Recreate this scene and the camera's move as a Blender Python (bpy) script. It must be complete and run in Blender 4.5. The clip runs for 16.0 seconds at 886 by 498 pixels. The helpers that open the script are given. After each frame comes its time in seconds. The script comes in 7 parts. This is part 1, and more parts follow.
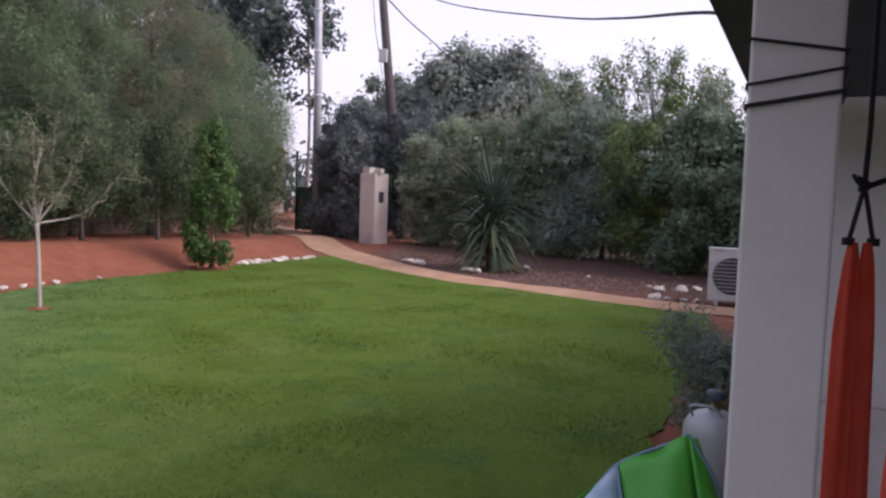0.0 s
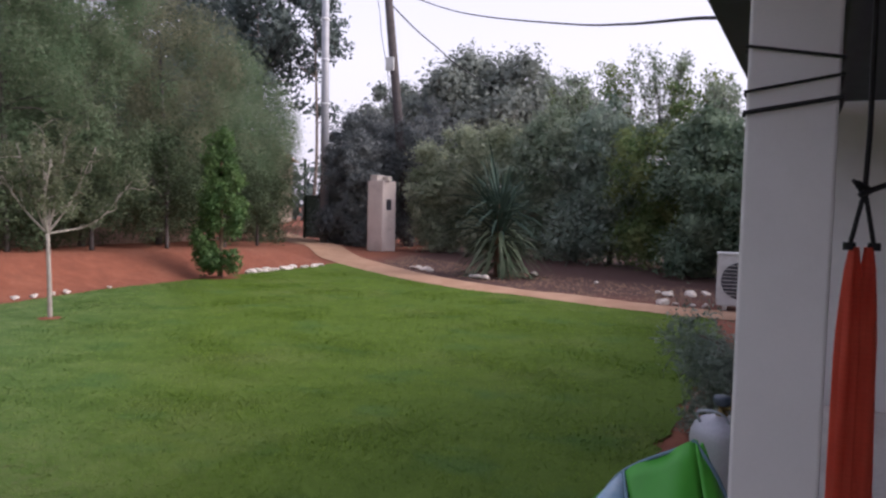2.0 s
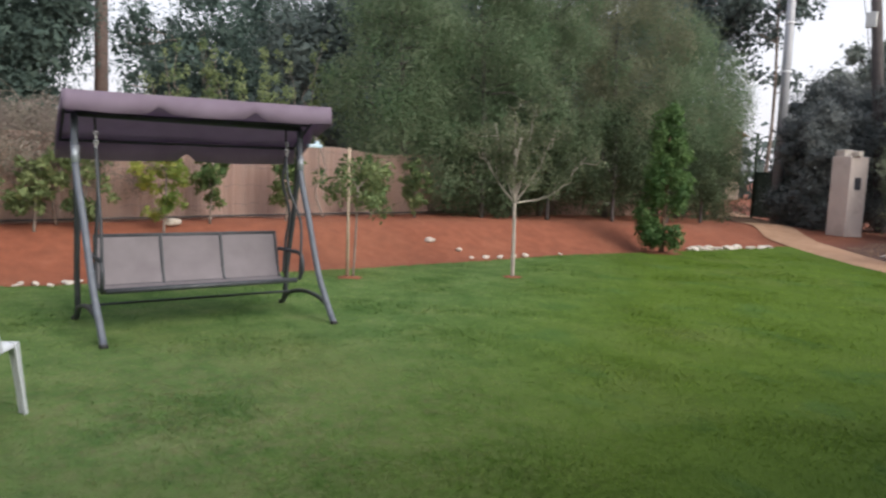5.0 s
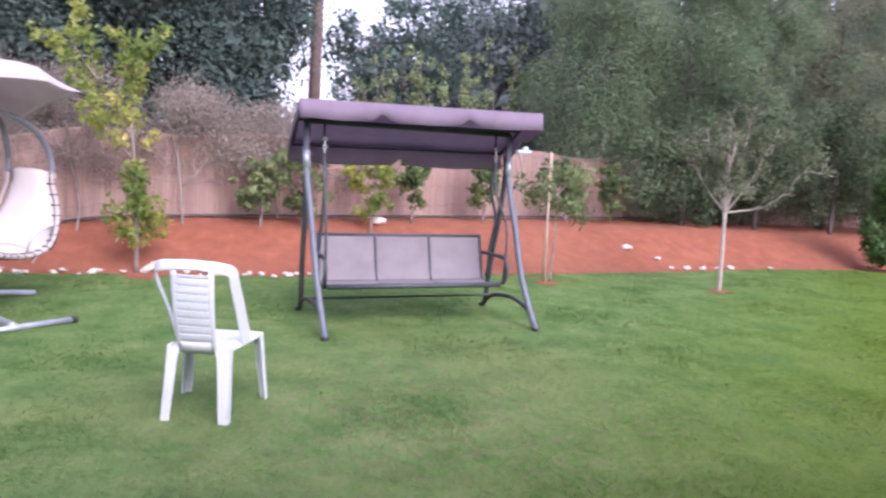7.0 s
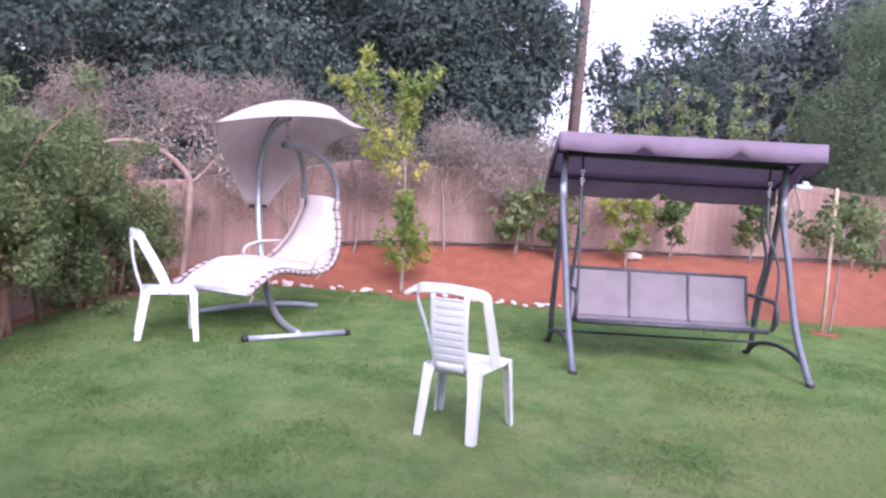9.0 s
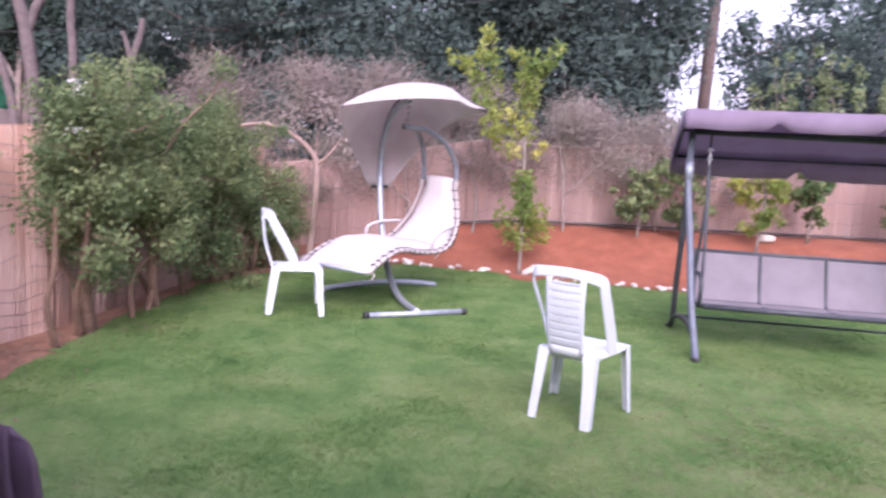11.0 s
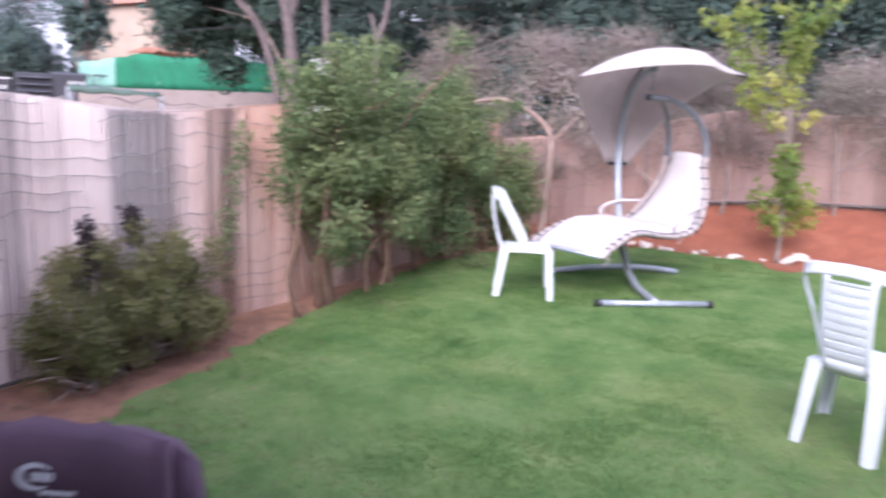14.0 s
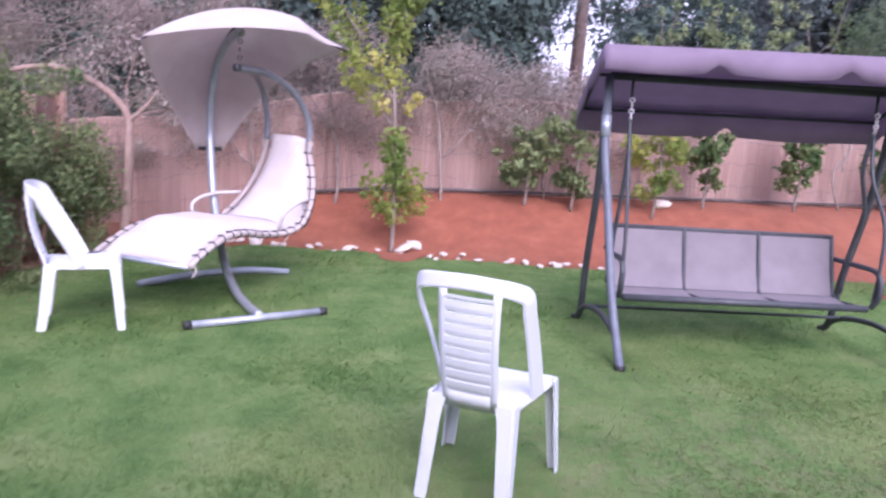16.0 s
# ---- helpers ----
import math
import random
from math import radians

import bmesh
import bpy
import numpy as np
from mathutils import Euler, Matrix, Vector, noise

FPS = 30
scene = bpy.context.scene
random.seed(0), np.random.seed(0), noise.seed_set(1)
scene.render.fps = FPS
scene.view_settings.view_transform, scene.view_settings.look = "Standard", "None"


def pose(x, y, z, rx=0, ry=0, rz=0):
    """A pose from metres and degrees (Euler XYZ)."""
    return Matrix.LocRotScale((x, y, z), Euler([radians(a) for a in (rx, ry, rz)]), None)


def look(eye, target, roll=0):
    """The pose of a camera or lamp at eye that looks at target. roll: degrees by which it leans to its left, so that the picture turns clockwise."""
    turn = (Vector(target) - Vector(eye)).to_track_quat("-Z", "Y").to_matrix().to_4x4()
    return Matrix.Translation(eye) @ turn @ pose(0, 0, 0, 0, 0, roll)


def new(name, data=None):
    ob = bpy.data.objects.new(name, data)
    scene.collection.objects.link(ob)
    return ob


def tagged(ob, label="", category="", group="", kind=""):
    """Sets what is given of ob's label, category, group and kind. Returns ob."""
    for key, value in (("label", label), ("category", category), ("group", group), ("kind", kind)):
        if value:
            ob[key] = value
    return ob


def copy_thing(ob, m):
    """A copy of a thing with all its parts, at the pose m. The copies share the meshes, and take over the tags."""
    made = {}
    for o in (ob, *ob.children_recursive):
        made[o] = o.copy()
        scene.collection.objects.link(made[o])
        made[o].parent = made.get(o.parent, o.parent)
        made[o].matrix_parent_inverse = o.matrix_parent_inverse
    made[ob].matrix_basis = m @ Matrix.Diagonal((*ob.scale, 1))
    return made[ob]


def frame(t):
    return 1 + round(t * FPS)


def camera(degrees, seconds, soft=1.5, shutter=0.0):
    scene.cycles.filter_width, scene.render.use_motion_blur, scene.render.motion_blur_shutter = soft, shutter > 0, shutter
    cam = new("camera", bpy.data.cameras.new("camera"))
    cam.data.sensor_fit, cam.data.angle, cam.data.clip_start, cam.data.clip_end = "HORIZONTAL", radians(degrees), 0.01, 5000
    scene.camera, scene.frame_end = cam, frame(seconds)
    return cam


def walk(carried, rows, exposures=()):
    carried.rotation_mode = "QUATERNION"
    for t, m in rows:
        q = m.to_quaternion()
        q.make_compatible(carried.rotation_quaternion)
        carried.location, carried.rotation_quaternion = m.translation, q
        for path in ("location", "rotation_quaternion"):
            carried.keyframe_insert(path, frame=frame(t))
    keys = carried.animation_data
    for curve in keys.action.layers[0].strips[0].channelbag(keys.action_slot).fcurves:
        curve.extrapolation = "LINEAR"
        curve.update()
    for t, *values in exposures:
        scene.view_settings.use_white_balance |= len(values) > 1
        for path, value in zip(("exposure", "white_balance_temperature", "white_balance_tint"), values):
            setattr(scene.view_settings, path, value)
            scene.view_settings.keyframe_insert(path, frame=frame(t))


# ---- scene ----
cam = camera(63.1, 16.0, soft=2.4, shutter=0.5)
PATH = [
    (0, (0.299, 0.334, 1.487), (-0.086, 2.170, 1.363), 1.9),
    (0.5, (0.302, 0.331, 1.486), (-0.075, 2.168, 1.357), 2.0),
    (1, (0.309, 0.326, 1.488), (-0.072, 2.164, 1.369), 1.7),
    (1.5, (0.314, 0.313, 1.488), (-0.070, 2.151, 1.379), 1.7),
    (2, (0.318, 0.319, 1.492), (-0.089, 2.151, 1.385), 1.4),
    (2.5, (0.314, 0.320, 1.492), (-0.196, 2.125, 1.376), 1.1),
    (3, (0.283, 0.296, 1.484), (-0.424, 2.033, 1.354), 1.7),
    (3.5, (0.265, 0.286, 1.482), (-0.655, 1.919, 1.332), 2.3),
    (4, (0.243, 0.294, 1.475), (-0.865, 1.806, 1.313), 2.2),
    (4.5, (0.309, 0.274, 1.475), (-0.963, 1.644, 1.279), 1.8),
    (4.7, (0.321, 0.244, 1.475), (-0.985, 1.581, 1.273), 1.9),
    (6.8, (0.134, 0.067, 1.523), (-1.470, 1.022, 1.305), 3.5),
    (7, (0.123, 0.044, 1.525), (-1.503, 0.960, 1.299), 3.1),
    (7.5, (0.080, 0.048, 1.519), (-1.653, 0.752, 1.323), 4.1),
    (8, (0.080, 0.042, 1.521), (-1.731, 0.515, 1.343), 4.4),
    (8.5, (0.082, 0.033, 1.513), (-1.754, 0.395, 1.332), 4.1),
    (8.7, (0.092, 0.037, 1.512), (-1.748, 0.373, 1.330), 4.0),
    (10.8, (0.116, 0.059, 1.540), (-1.749, 0.117, 1.310), 3.4),
    (11, (0.114, 0.061, 1.541), (-1.748, 0.059, 1.285), 3.4),
    (11.5, (0.150, 0.001, 1.546), (-1.691, -0.252, 1.265), 3.8),
    (11.7, (0.179, -0.039, 1.543), (-1.643, -0.400, 1.251), 3.2),
    (12, (0.196, -0.117, 1.529), (-1.587, -0.627, 1.214), 3.3),
    (12.5, (0.262, -0.172, 1.524), (-1.420, -0.919, 1.141), 2.9),
    (13, (0.149, -0.133, 1.510), (-1.527, -0.878, 1.099), 3.1),
    (13.5, (-0.075, -0.028, 1.535), (-1.737, -0.829, 1.174), 3.3),
    (14, (-0.259, 0.023, 1.527), (-2.011, -0.566, 1.181), 2.3),
    (14.2, (-0.363, 0.044, 1.488), (-2.160, -0.393, 1.154), 2.2),
    (14.4, (-0.523, 0.022, 1.487), (-2.358, -0.234, 1.173), 2.0),
    (14.5, (-0.597, 0.019, 1.488), (-2.441, -0.136, 1.163), 1.7),
    (15, (-0.869, 0.071, 1.489), (-2.713, 0.217, 1.149), 3.0),
    (15.5, (-1.139, 0.173, 1.490), (-2.968, 0.400, 1.117), 4.4),
    (16, (-1.419, 0.192, 1.469), (-3.238, 0.529, 1.136), 3.6),
]
EXPOSURES = [(0.0, 0.68, 6100, 18), (2.5, 0.64, 6100, 14), (3.5, 0.60, 6240, 8), (4.7, 0.65, 6380, 2), (6.8, 1.54, 5750, 22), (8.7, 1.56, 5590, 32), (10.8, 1.58, 5680, 30), (12.5, 1.84, 5850, 32), (13.5, 1.80, 5580, 25), (14.5, 1.48, 5500, 16), (15.0, 1.45, 5380, 16), (16.0, 1.45, 5450, 32)]
walk(cam, [(t, look(eye, target, roll)) for t, eye, target, roll in PATH], EXPOSURES)

# ---- world, sun ----
world = bpy.data.worlds.new("dusk_sky")
scene.world = world
world.use_nodes = True
_nt = world.node_tree
_bg = _nt.nodes["Background"]
_sky = _nt.nodes.new("ShaderNodeTexSky")
_sky.sky_type = "NISHITA"
_sky.sun_disc = False
_sky.sun_elevation = radians(36)
_sky.sun_rotation = radians(86)
_sky.air_density, _sky.dust_density, _sky.ozone_density = 1.0, 8.0, 2.0
_haze = _nt.nodes.new("ShaderNodeMix")
_haze.data_type = "RGBA"
_haze.inputs[0].default_value = 0.72
_dir = _nt.nodes.new("ShaderNodeTexCoord")
_sep = _nt.nodes.new("ShaderNodeSeparateXYZ")
_nt.links.new(_dir.outputs["Generated"], _sep.inputs[0])
_rise = _nt.nodes.new("ShaderNodeValToRGB")
_rise.color_ramp.elements[0].position, _rise.color_ramp.elements[0].color = 0.2, (5.4, 5.05, 5.55, 1)
_rise.color_ramp.elements[1].position, _rise.color_ramp.elements[1].color = 1.0, (3.1, 3.1, 3.7, 1)
_nt.links.new(_sep.outputs[2], _rise.inputs[0])
_nt.links.new(_rise.outputs[0], _haze.inputs[7])
_nt.links.new(_sky.outputs[0], _haze.inputs[6])
_nt.links.new(_haze.outputs[2], _bg.inputs[0])
_bg.inputs[1].default_value = 0.15
sun = new("sun", bpy.data.lights.new("sun", "SUN"))
sun.data.energy, sun.data.angle, sun.data.color = 1.6, radians(40), (1.0, 0.93, 0.88)
sun.matrix_world = look((38, 3, 28), (0, 0, 0))


# ---- materials ----
def nodes_of(name):
    m = bpy.data.materials.new(name)
    m.use_nodes = True
    nt = m.node_tree
    return m, nt, nt.nodes["Principled BSDF"], nt.nodes["Material Output"]


def ramp(nt, fac, stops):
    r = nt.nodes.new("ShaderNodeValToRGB")
    el = r.color_ramp.elements
    while len(el) < len(stops):
        el.new(0.5)
    for e, (p, c) in zip(el, stops):
        e.position, e.color = p, (*c, 1)
    nt.links.new(fac, r.inputs[0])
    return r.outputs[0]


def noise_of(nt, scale, detail=4.0, rough=0.55, stretch=None, world_space=False):
    n = nt.nodes.new("ShaderNodeTexNoise")
    n.inputs["Scale"].default_value, n.inputs["Detail"].default_value, n.inputs["Roughness"].default_value = scale, detail, rough
    if world_space:
        vec = nt.nodes.new("ShaderNodeNewGeometry").outputs["Position"]
    else:
        vec = nt.nodes.new("ShaderNodeTexCoord").outputs["Object"]
    if stretch:
        mp = nt.nodes.new("ShaderNodeMapping")
        mp.inputs["Scale"].default_value = stretch
        nt.links.new(vec, mp.inputs[0])
        vec = mp.outputs[0]
    nt.links.new(vec, n.inputs["Vector"])
    return n.outputs[0]


def mix_col(nt, fac, a, b, mode="MIX"):
    m = nt.nodes.new("ShaderNodeMix")
    m.data_type, m.blend_type = "RGBA", mode
    for sock, v in ((m.inputs[0], fac), (m.inputs[6], a), (m.inputs[7], b)):
        if isinstance(v, (int, float)):
            sock.default_value = v
        elif isinstance(v, tuple):
            sock.default_value = (*v, 1)
        else:
            nt.links.new(v, sock)
    return m.outputs[2]


def bump(nt, bsdf, height, strength, dist=0.01):
    b = nt.nodes.new("ShaderNodeBump")
    b.inputs["Strength"].default_value, b.inputs["Distance"].default_value = strength, dist
    nt.links.new(height, b.inputs["Height"])
    nt.links.new(b.outputs[0], bsdf.inputs["Normal"])


def surface(name, dark, light, scale=8.0, rough=0.7, metal=0.0, fine=90.0, relief=0.15, dist=0.003, stain=None, stain_amount=0.35, world_space=False, grain=0.25):
    """A plain worn surface: two tones in large patches, fine grain, light relief, optional stains."""
    m, nt, b, _ = nodes_of(name)
    c = ramp(nt, noise_of(nt, scale, 5, world_space=world_space), [(0.3, dark), (0.7, light)])
    g = noise_of(nt, fine, 3, world_space=world_space)
    c = mix_col(nt, grain, c, ramp(nt, g, [(0.3, tuple(v * 0.6 for v in dark)), (0.7, light)]))
    if stain:
        c = mix_col(nt, ramp(nt, noise_of(nt, scale * 0.45, 6, 0.65, world_space=world_space), [(0.5, (0, 0, 0)), (0.75, (stain_amount,) * 3)]), c, stain)
    nt.links.new(c, b.inputs["Base Color"])
    b.inputs["Roughness"].default_value, b.inputs["Metallic"].default_value = rough, metal
    bump(nt, b, g, relief, dist)
    return m


def leafy(name, stops, rough=0.65, through_light=0.42):
    """Leaves: each island its own tone, some light passing through."""
    m, nt, b, out = nodes_of(name)
    rnd = nt.nodes.new("ShaderNodeNewGeometry").outputs["Random Per Island"]
    c = ramp(nt, rnd, stops)
    c = mix_col(nt, 0.5, c, ramp(nt, noise_of(nt, 1.3, 3, world_space=True), [(0.35, tuple(v * 0.8 for v in stops[0][1])), (0.7, stops[-1][1])]))
    nt.links.new(c, b.inputs["Base Color"])
    b.inputs["Roughness"].default_value = rough
    b.inputs["Specular IOR Level"].default_value = 0.15
    t = nt.nodes.new("ShaderNodeBsdfTranslucent")
    nt.links.new(c, t.inputs[0])
    mx = nt.nodes.new("ShaderNodeMixShader")
    mx.inputs[0].default_value = through_light
    nt.links.new(b.outputs[0], mx.inputs[1])
    nt.links.new(t.outputs[0], mx.inputs[2])
    nt.links.new(mx.outputs[0], out.inputs[0])
    return m


def plastic(name, col, rough=0.4, dirt=(0.3, 0.28, 0.24), amount=0.25):
    m, nt, b, _ = nodes_of(name)
    c = mix_col(nt, ramp(nt, noise_of(nt, 7, 6, 0.65), [(0.5, (0, 0, 0)), (0.8, (amount,) * 3)]), col, dirt)
    nt.links.new(c, b.inputs["Base Color"])
    b.inputs["Roughness"].default_value = rough
    bump(nt, b, noise_of(nt, 120, 2), 0.05, 0.001)
    return m


def weave(name, a, c2, scale=420.0, rough=0.85, thin=0.0):
    """Woven cloth: crossed fine waves over broad fading."""
    m, nt, b, out = nodes_of(name)
    vec = nt.nodes.new("ShaderNodeTexCoord").outputs["Object"]
    ws = []
    for d in ("X", "Z"):
        w = nt.nodes.new("ShaderNodeTexWave")
        w.bands_direction = d
        w.inputs["Scale"].default_value, w.inputs["Distortion"].default_value = scale / 20, 1.0
        nt.links.new(vec, w.inputs["Vector"])
        ws.append(w.outputs[1])
    mul = mix_col(nt, 0.5, ws[0], ws[1])
    c = ramp(nt, noise_of(nt, 5, 5), [(0.3, a), (0.7, c2)])
    c = mix_col(nt, 0.06, c, mul, "MULTIPLY")
    nt.links.new(c, b.inputs["Base Color"])
    b.inputs["Roughness"].default_value = rough
    bump(nt, b, mul, 0.05, 0.001)
    if thin:
        t = nt.nodes.new("ShaderNodeBsdfTranslucent")
        nt.links.new(c, t.inputs[0])
        mx = nt.nodes.new("ShaderNodeMixShader")
        mx.inputs[0].default_value = thin
        nt.links.new(b.outputs[0], mx.inputs[1])
        nt.links.new(t.outputs[0], mx.inputs[2])
        nt.links.new(mx.outputs[0], out.inputs[0])
    return m


def ground_material():
    """Red loam with dry crumbs, pale dust and dark leaf litter."""
    m, nt, b, _ = nodes_of("red_soil")
    big = noise_of(nt, 0.5, 5, 0.6, world_space=True)
    mid = noise_of(nt, 5.0, 6, 0.65, world_space=True)
    fine = noise_of(nt, 60.0, 4, 0.6, world_space=True)
    c = ramp(nt, mid, [(0.25, (0.175, 0.050, 0.026)), (0.55, (0.25, 0.078, 0.040)), (0.8, (0.31, 0.115, 0.068))])
    c = mix_col(nt, ramp(nt, fine, [(0.35, (0.5,) * 3), (0.6, (0, 0, 0))]), c, (0.16, 0.055, 0.03))
    c = mix_col(nt, ramp(nt, big, [(0.5, (0, 0, 0)), (0.8, (0.3,) * 3)]), c, (0.36, 0.17, 0.10))
    sep = nt.nodes.new("ShaderNodeSeparateXYZ")
    nt.links.new(nt.nodes.new("ShaderNodeNewGeometry").outputs["Position"], sep.inputs[0])
    # browner, littered soil in the far hedge bed and along the side fence
    far = nt.nodes.new("ShaderNodeMapRange")
    nt.links.new(sep.outputs[1], far.inputs[0])
    far.inputs[1].default_value, far.inputs[2].default_value = 11.0, 14.0
    east = nt.nodes.new("ShaderNodeMapRange")
    nt.links.new(sep.outputs[0], east.inputs[0])
    east.inputs[1].default_value, east.inputs[2].default_value = -6.5, -5.0
    both = nt.nodes.new("ShaderNodeMath")
    both.operation = "MULTIPLY"
    nt.links.new(far.outputs[0], both.inputs[0])
    nt.links.new(east.outputs[0], both.inputs[1])
    litter = ramp(nt, mid, [(0.3, (0.045, 0.020, 0.016)), (0.6, (0.085, 0.036, 0.028)), (0.8, (0.135, 0.066, 0.052))])
    c = mix_col(nt, both.outputs[0], c, litter)
    side = nt.nodes.new("ShaderNodeMapRange")
    nt.links.new(sep.outputs[1], side.inputs[0])
    side.inputs[1].default_value, side.inputs[2].default_value = -1.6, -2.4
    c = mix_col(nt, side.outputs[0], c, ramp(nt, mid, [(0.3, (0.17, 0.085, 0.055)), (0.55, (0.27, 0.14, 0.09)), (0.8, (0.34, 0.20, 0.13))]))
    nt.links.new(c, b.inputs["Base Color"])
    b.inputs["Roughness"].default_value = 0.95
    bump(nt, b, mix_col(nt, 0.4, mid, fine), 0.7, 0.03)
    return m


def turf_colour(nt):
    """Lush yellow-green turf to the north-east, dull grey-green to the west, worn brown before the swing."""
    big = noise_of(nt, 0.55, 5, 0.6, world_space=True)
    mid = noise_of(nt, 2.6, 5, 0.65, world_space=True)
    tuft = noise_of(nt, 9.0, 4, 0.6, world_space=True)
    lush = ramp(nt, mid, [(0.3, (0.078, 0.127, 0.018)), (0.55, (0.098, 0.154, 0.023)), (0.8, (0.118, 0.176, 0.030))])
    dull = ramp(nt, mid, [(0.32, (0.068, 0.126, 0.037)), (0.52, (0.112, 0.176, 0.056)), (0.75, (0.170, 0.215, 0.086))])
    pos = nt.nodes.new("ShaderNodeNewGeometry").outputs["Position"]
    dot = nt.nodes.new("ShaderNodeVectorMath")
    dot.operation = "DOT_PRODUCT"
    dot.inputs[1].default_value = (1.0, 0.55, 0.0)
    nt.links.new(pos, dot.inputs[0])
    rng_ = nt.nodes.new("ShaderNodeMapRange")
    nt.links.new(dot.outputs["Value"], rng_.inputs[0])
    rng_.inputs[1].default_value, rng_.inputs[2].default_value = -2.4, 0.2
    c = mix_col(nt, rng_.outputs[0], dull, lush)
    far = nt.nodes.new("ShaderNodeVectorMath")
    far.operation = "DISTANCE"
    far.inputs[1].default_value = (-3.5, 2.1, 0.0)
    nt.links.new(pos, far.inputs[0])
    far2 = nt.nodes.new("ShaderNodeVectorMath")
    far2.operation = "DISTANCE"
    far2.inputs[1].default_value = (-1.9, -2.9, 0.0)
    nt.links.new(pos, far2.inputs[0])
    near = nt.nodes.new("ShaderNodeMath")
    near.operation = "MINIMUM"
    nt.links.new(far.outputs["Value"], near.inputs[0])
    nt.links.new(far2.outputs["Value"], near.inputs[1])
    worn = nt.nodes.new("ShaderNodeMapRange")
    nt.links.new(near.outputs[0], worn.inputs[0])
    worn.inputs[1].default_value, worn.inputs[2].default_value, worn.inputs[3].default_value, worn.inputs[4].default_value = 0.5, 2.6, 0.48, 0.0
    bare = mix_col(nt, 1.0, ramp(nt, tuft, [(0.40, (0, 0, 0)), (0.75, (1, 1, 1))]), worn.outputs[0], "MULTIPLY")
    c = mix_col(nt, bare, c, (0.205, 0.165, 0.105))
    c = mix_col(nt, ramp(nt, big, [(0.52, (0, 0, 0)), (0.72, (0.45,) * 3)]), c, (0.168, 0.19, 0.068))
    # dark lush clumps, and dry stubble showing between the tufts
    lushier = ramp(nt, noise_of(nt, 1.15, 3, 0.55, stretch=(1.0, 1.35, 1.0), world_space=True), [(0.56, (0, 0, 0)), (0.70, (0.62,) * 3)])
    c = mix_col(nt, lushier, c, (0.064, 0.128, 0.034))
    speck = ramp(nt, noise_of(nt, 26.0, 3, 0.6, world_space=True), [(0.60, (0, 0, 0)), (0.70, (1, 1, 1))])
    spread = nt.nodes.new("ShaderNodeMapRange")
    nt.links.new(near.outputs[0], spread.inputs[0])
    spread.inputs[1].default_value, spread.inputs[2].default_value, spread.inputs[3].default_value, spread.inputs[4].default_value = 0.8, 3.2, 0.55, 0.0
    c = mix_col(nt, mix_col(nt, 1.0, speck, spread.outputs[0], "MULTIPLY"), c, (0.185, 0.135, 0.085))
    return c


def lawn_material(name):
    """Short turf: broad worn patches, tufts and fine blades."""
    m, nt, b, _ = nodes_of(name)
    fine = noise_of(nt, 130.0, 4, 0.7, world_space=True)
    c = mix_col(nt, 0.35, turf_colour(nt), ramp(nt, fine, [(0.3, (0.86,) * 3), (0.7, (1.0,) * 3)]), "MULTIPLY")
    nt.links.new(c, b.inputs["Base Color"])
    b.inputs["Roughness"].default_value = 0.9
    b.inputs["Specular IOR Level"].default_value = 0.1
    bump(nt, b, fine, 0.25, 0.01)
    return m


def blade_material():
    m, nt, b, out = nodes_of("grass_blades")
    rnd = nt.nodes.new("ShaderNodeNewGeometry").outputs["Random Per Island"]
    c = mix_col(nt, 1.0, turf_colour(nt), ramp(nt, rnd, [(0.0, (1.10, 1.15, 1.02)), (0.55, (1.42, 1.42, 1.36)), (0.93, (1.75, 1.70, 1.60)), (1.0, (2.1, 1.85, 1.9))]), "MULTIPLY")
    nt.links.new(c, b.inputs["Base Color"])
    b.inputs["Roughness"].default_value = 0.75
    b.inputs["Specular IOR Level"].default_value = 0.1
    t = nt.nodes.new("ShaderNodeBsdfTranslucent")
    nt.links.new(c, t.inputs[0])
    mx = nt.nodes.new("ShaderNodeMixShader")
    mx.inputs[0].default_value = 0.5
    nt.links.new(b.outputs[0], mx.inputs[1])
    nt.links.new(t.outputs[0], mx.inputs[2])
    nt.links.new(mx.outputs[0], out.inputs[0])
    return m


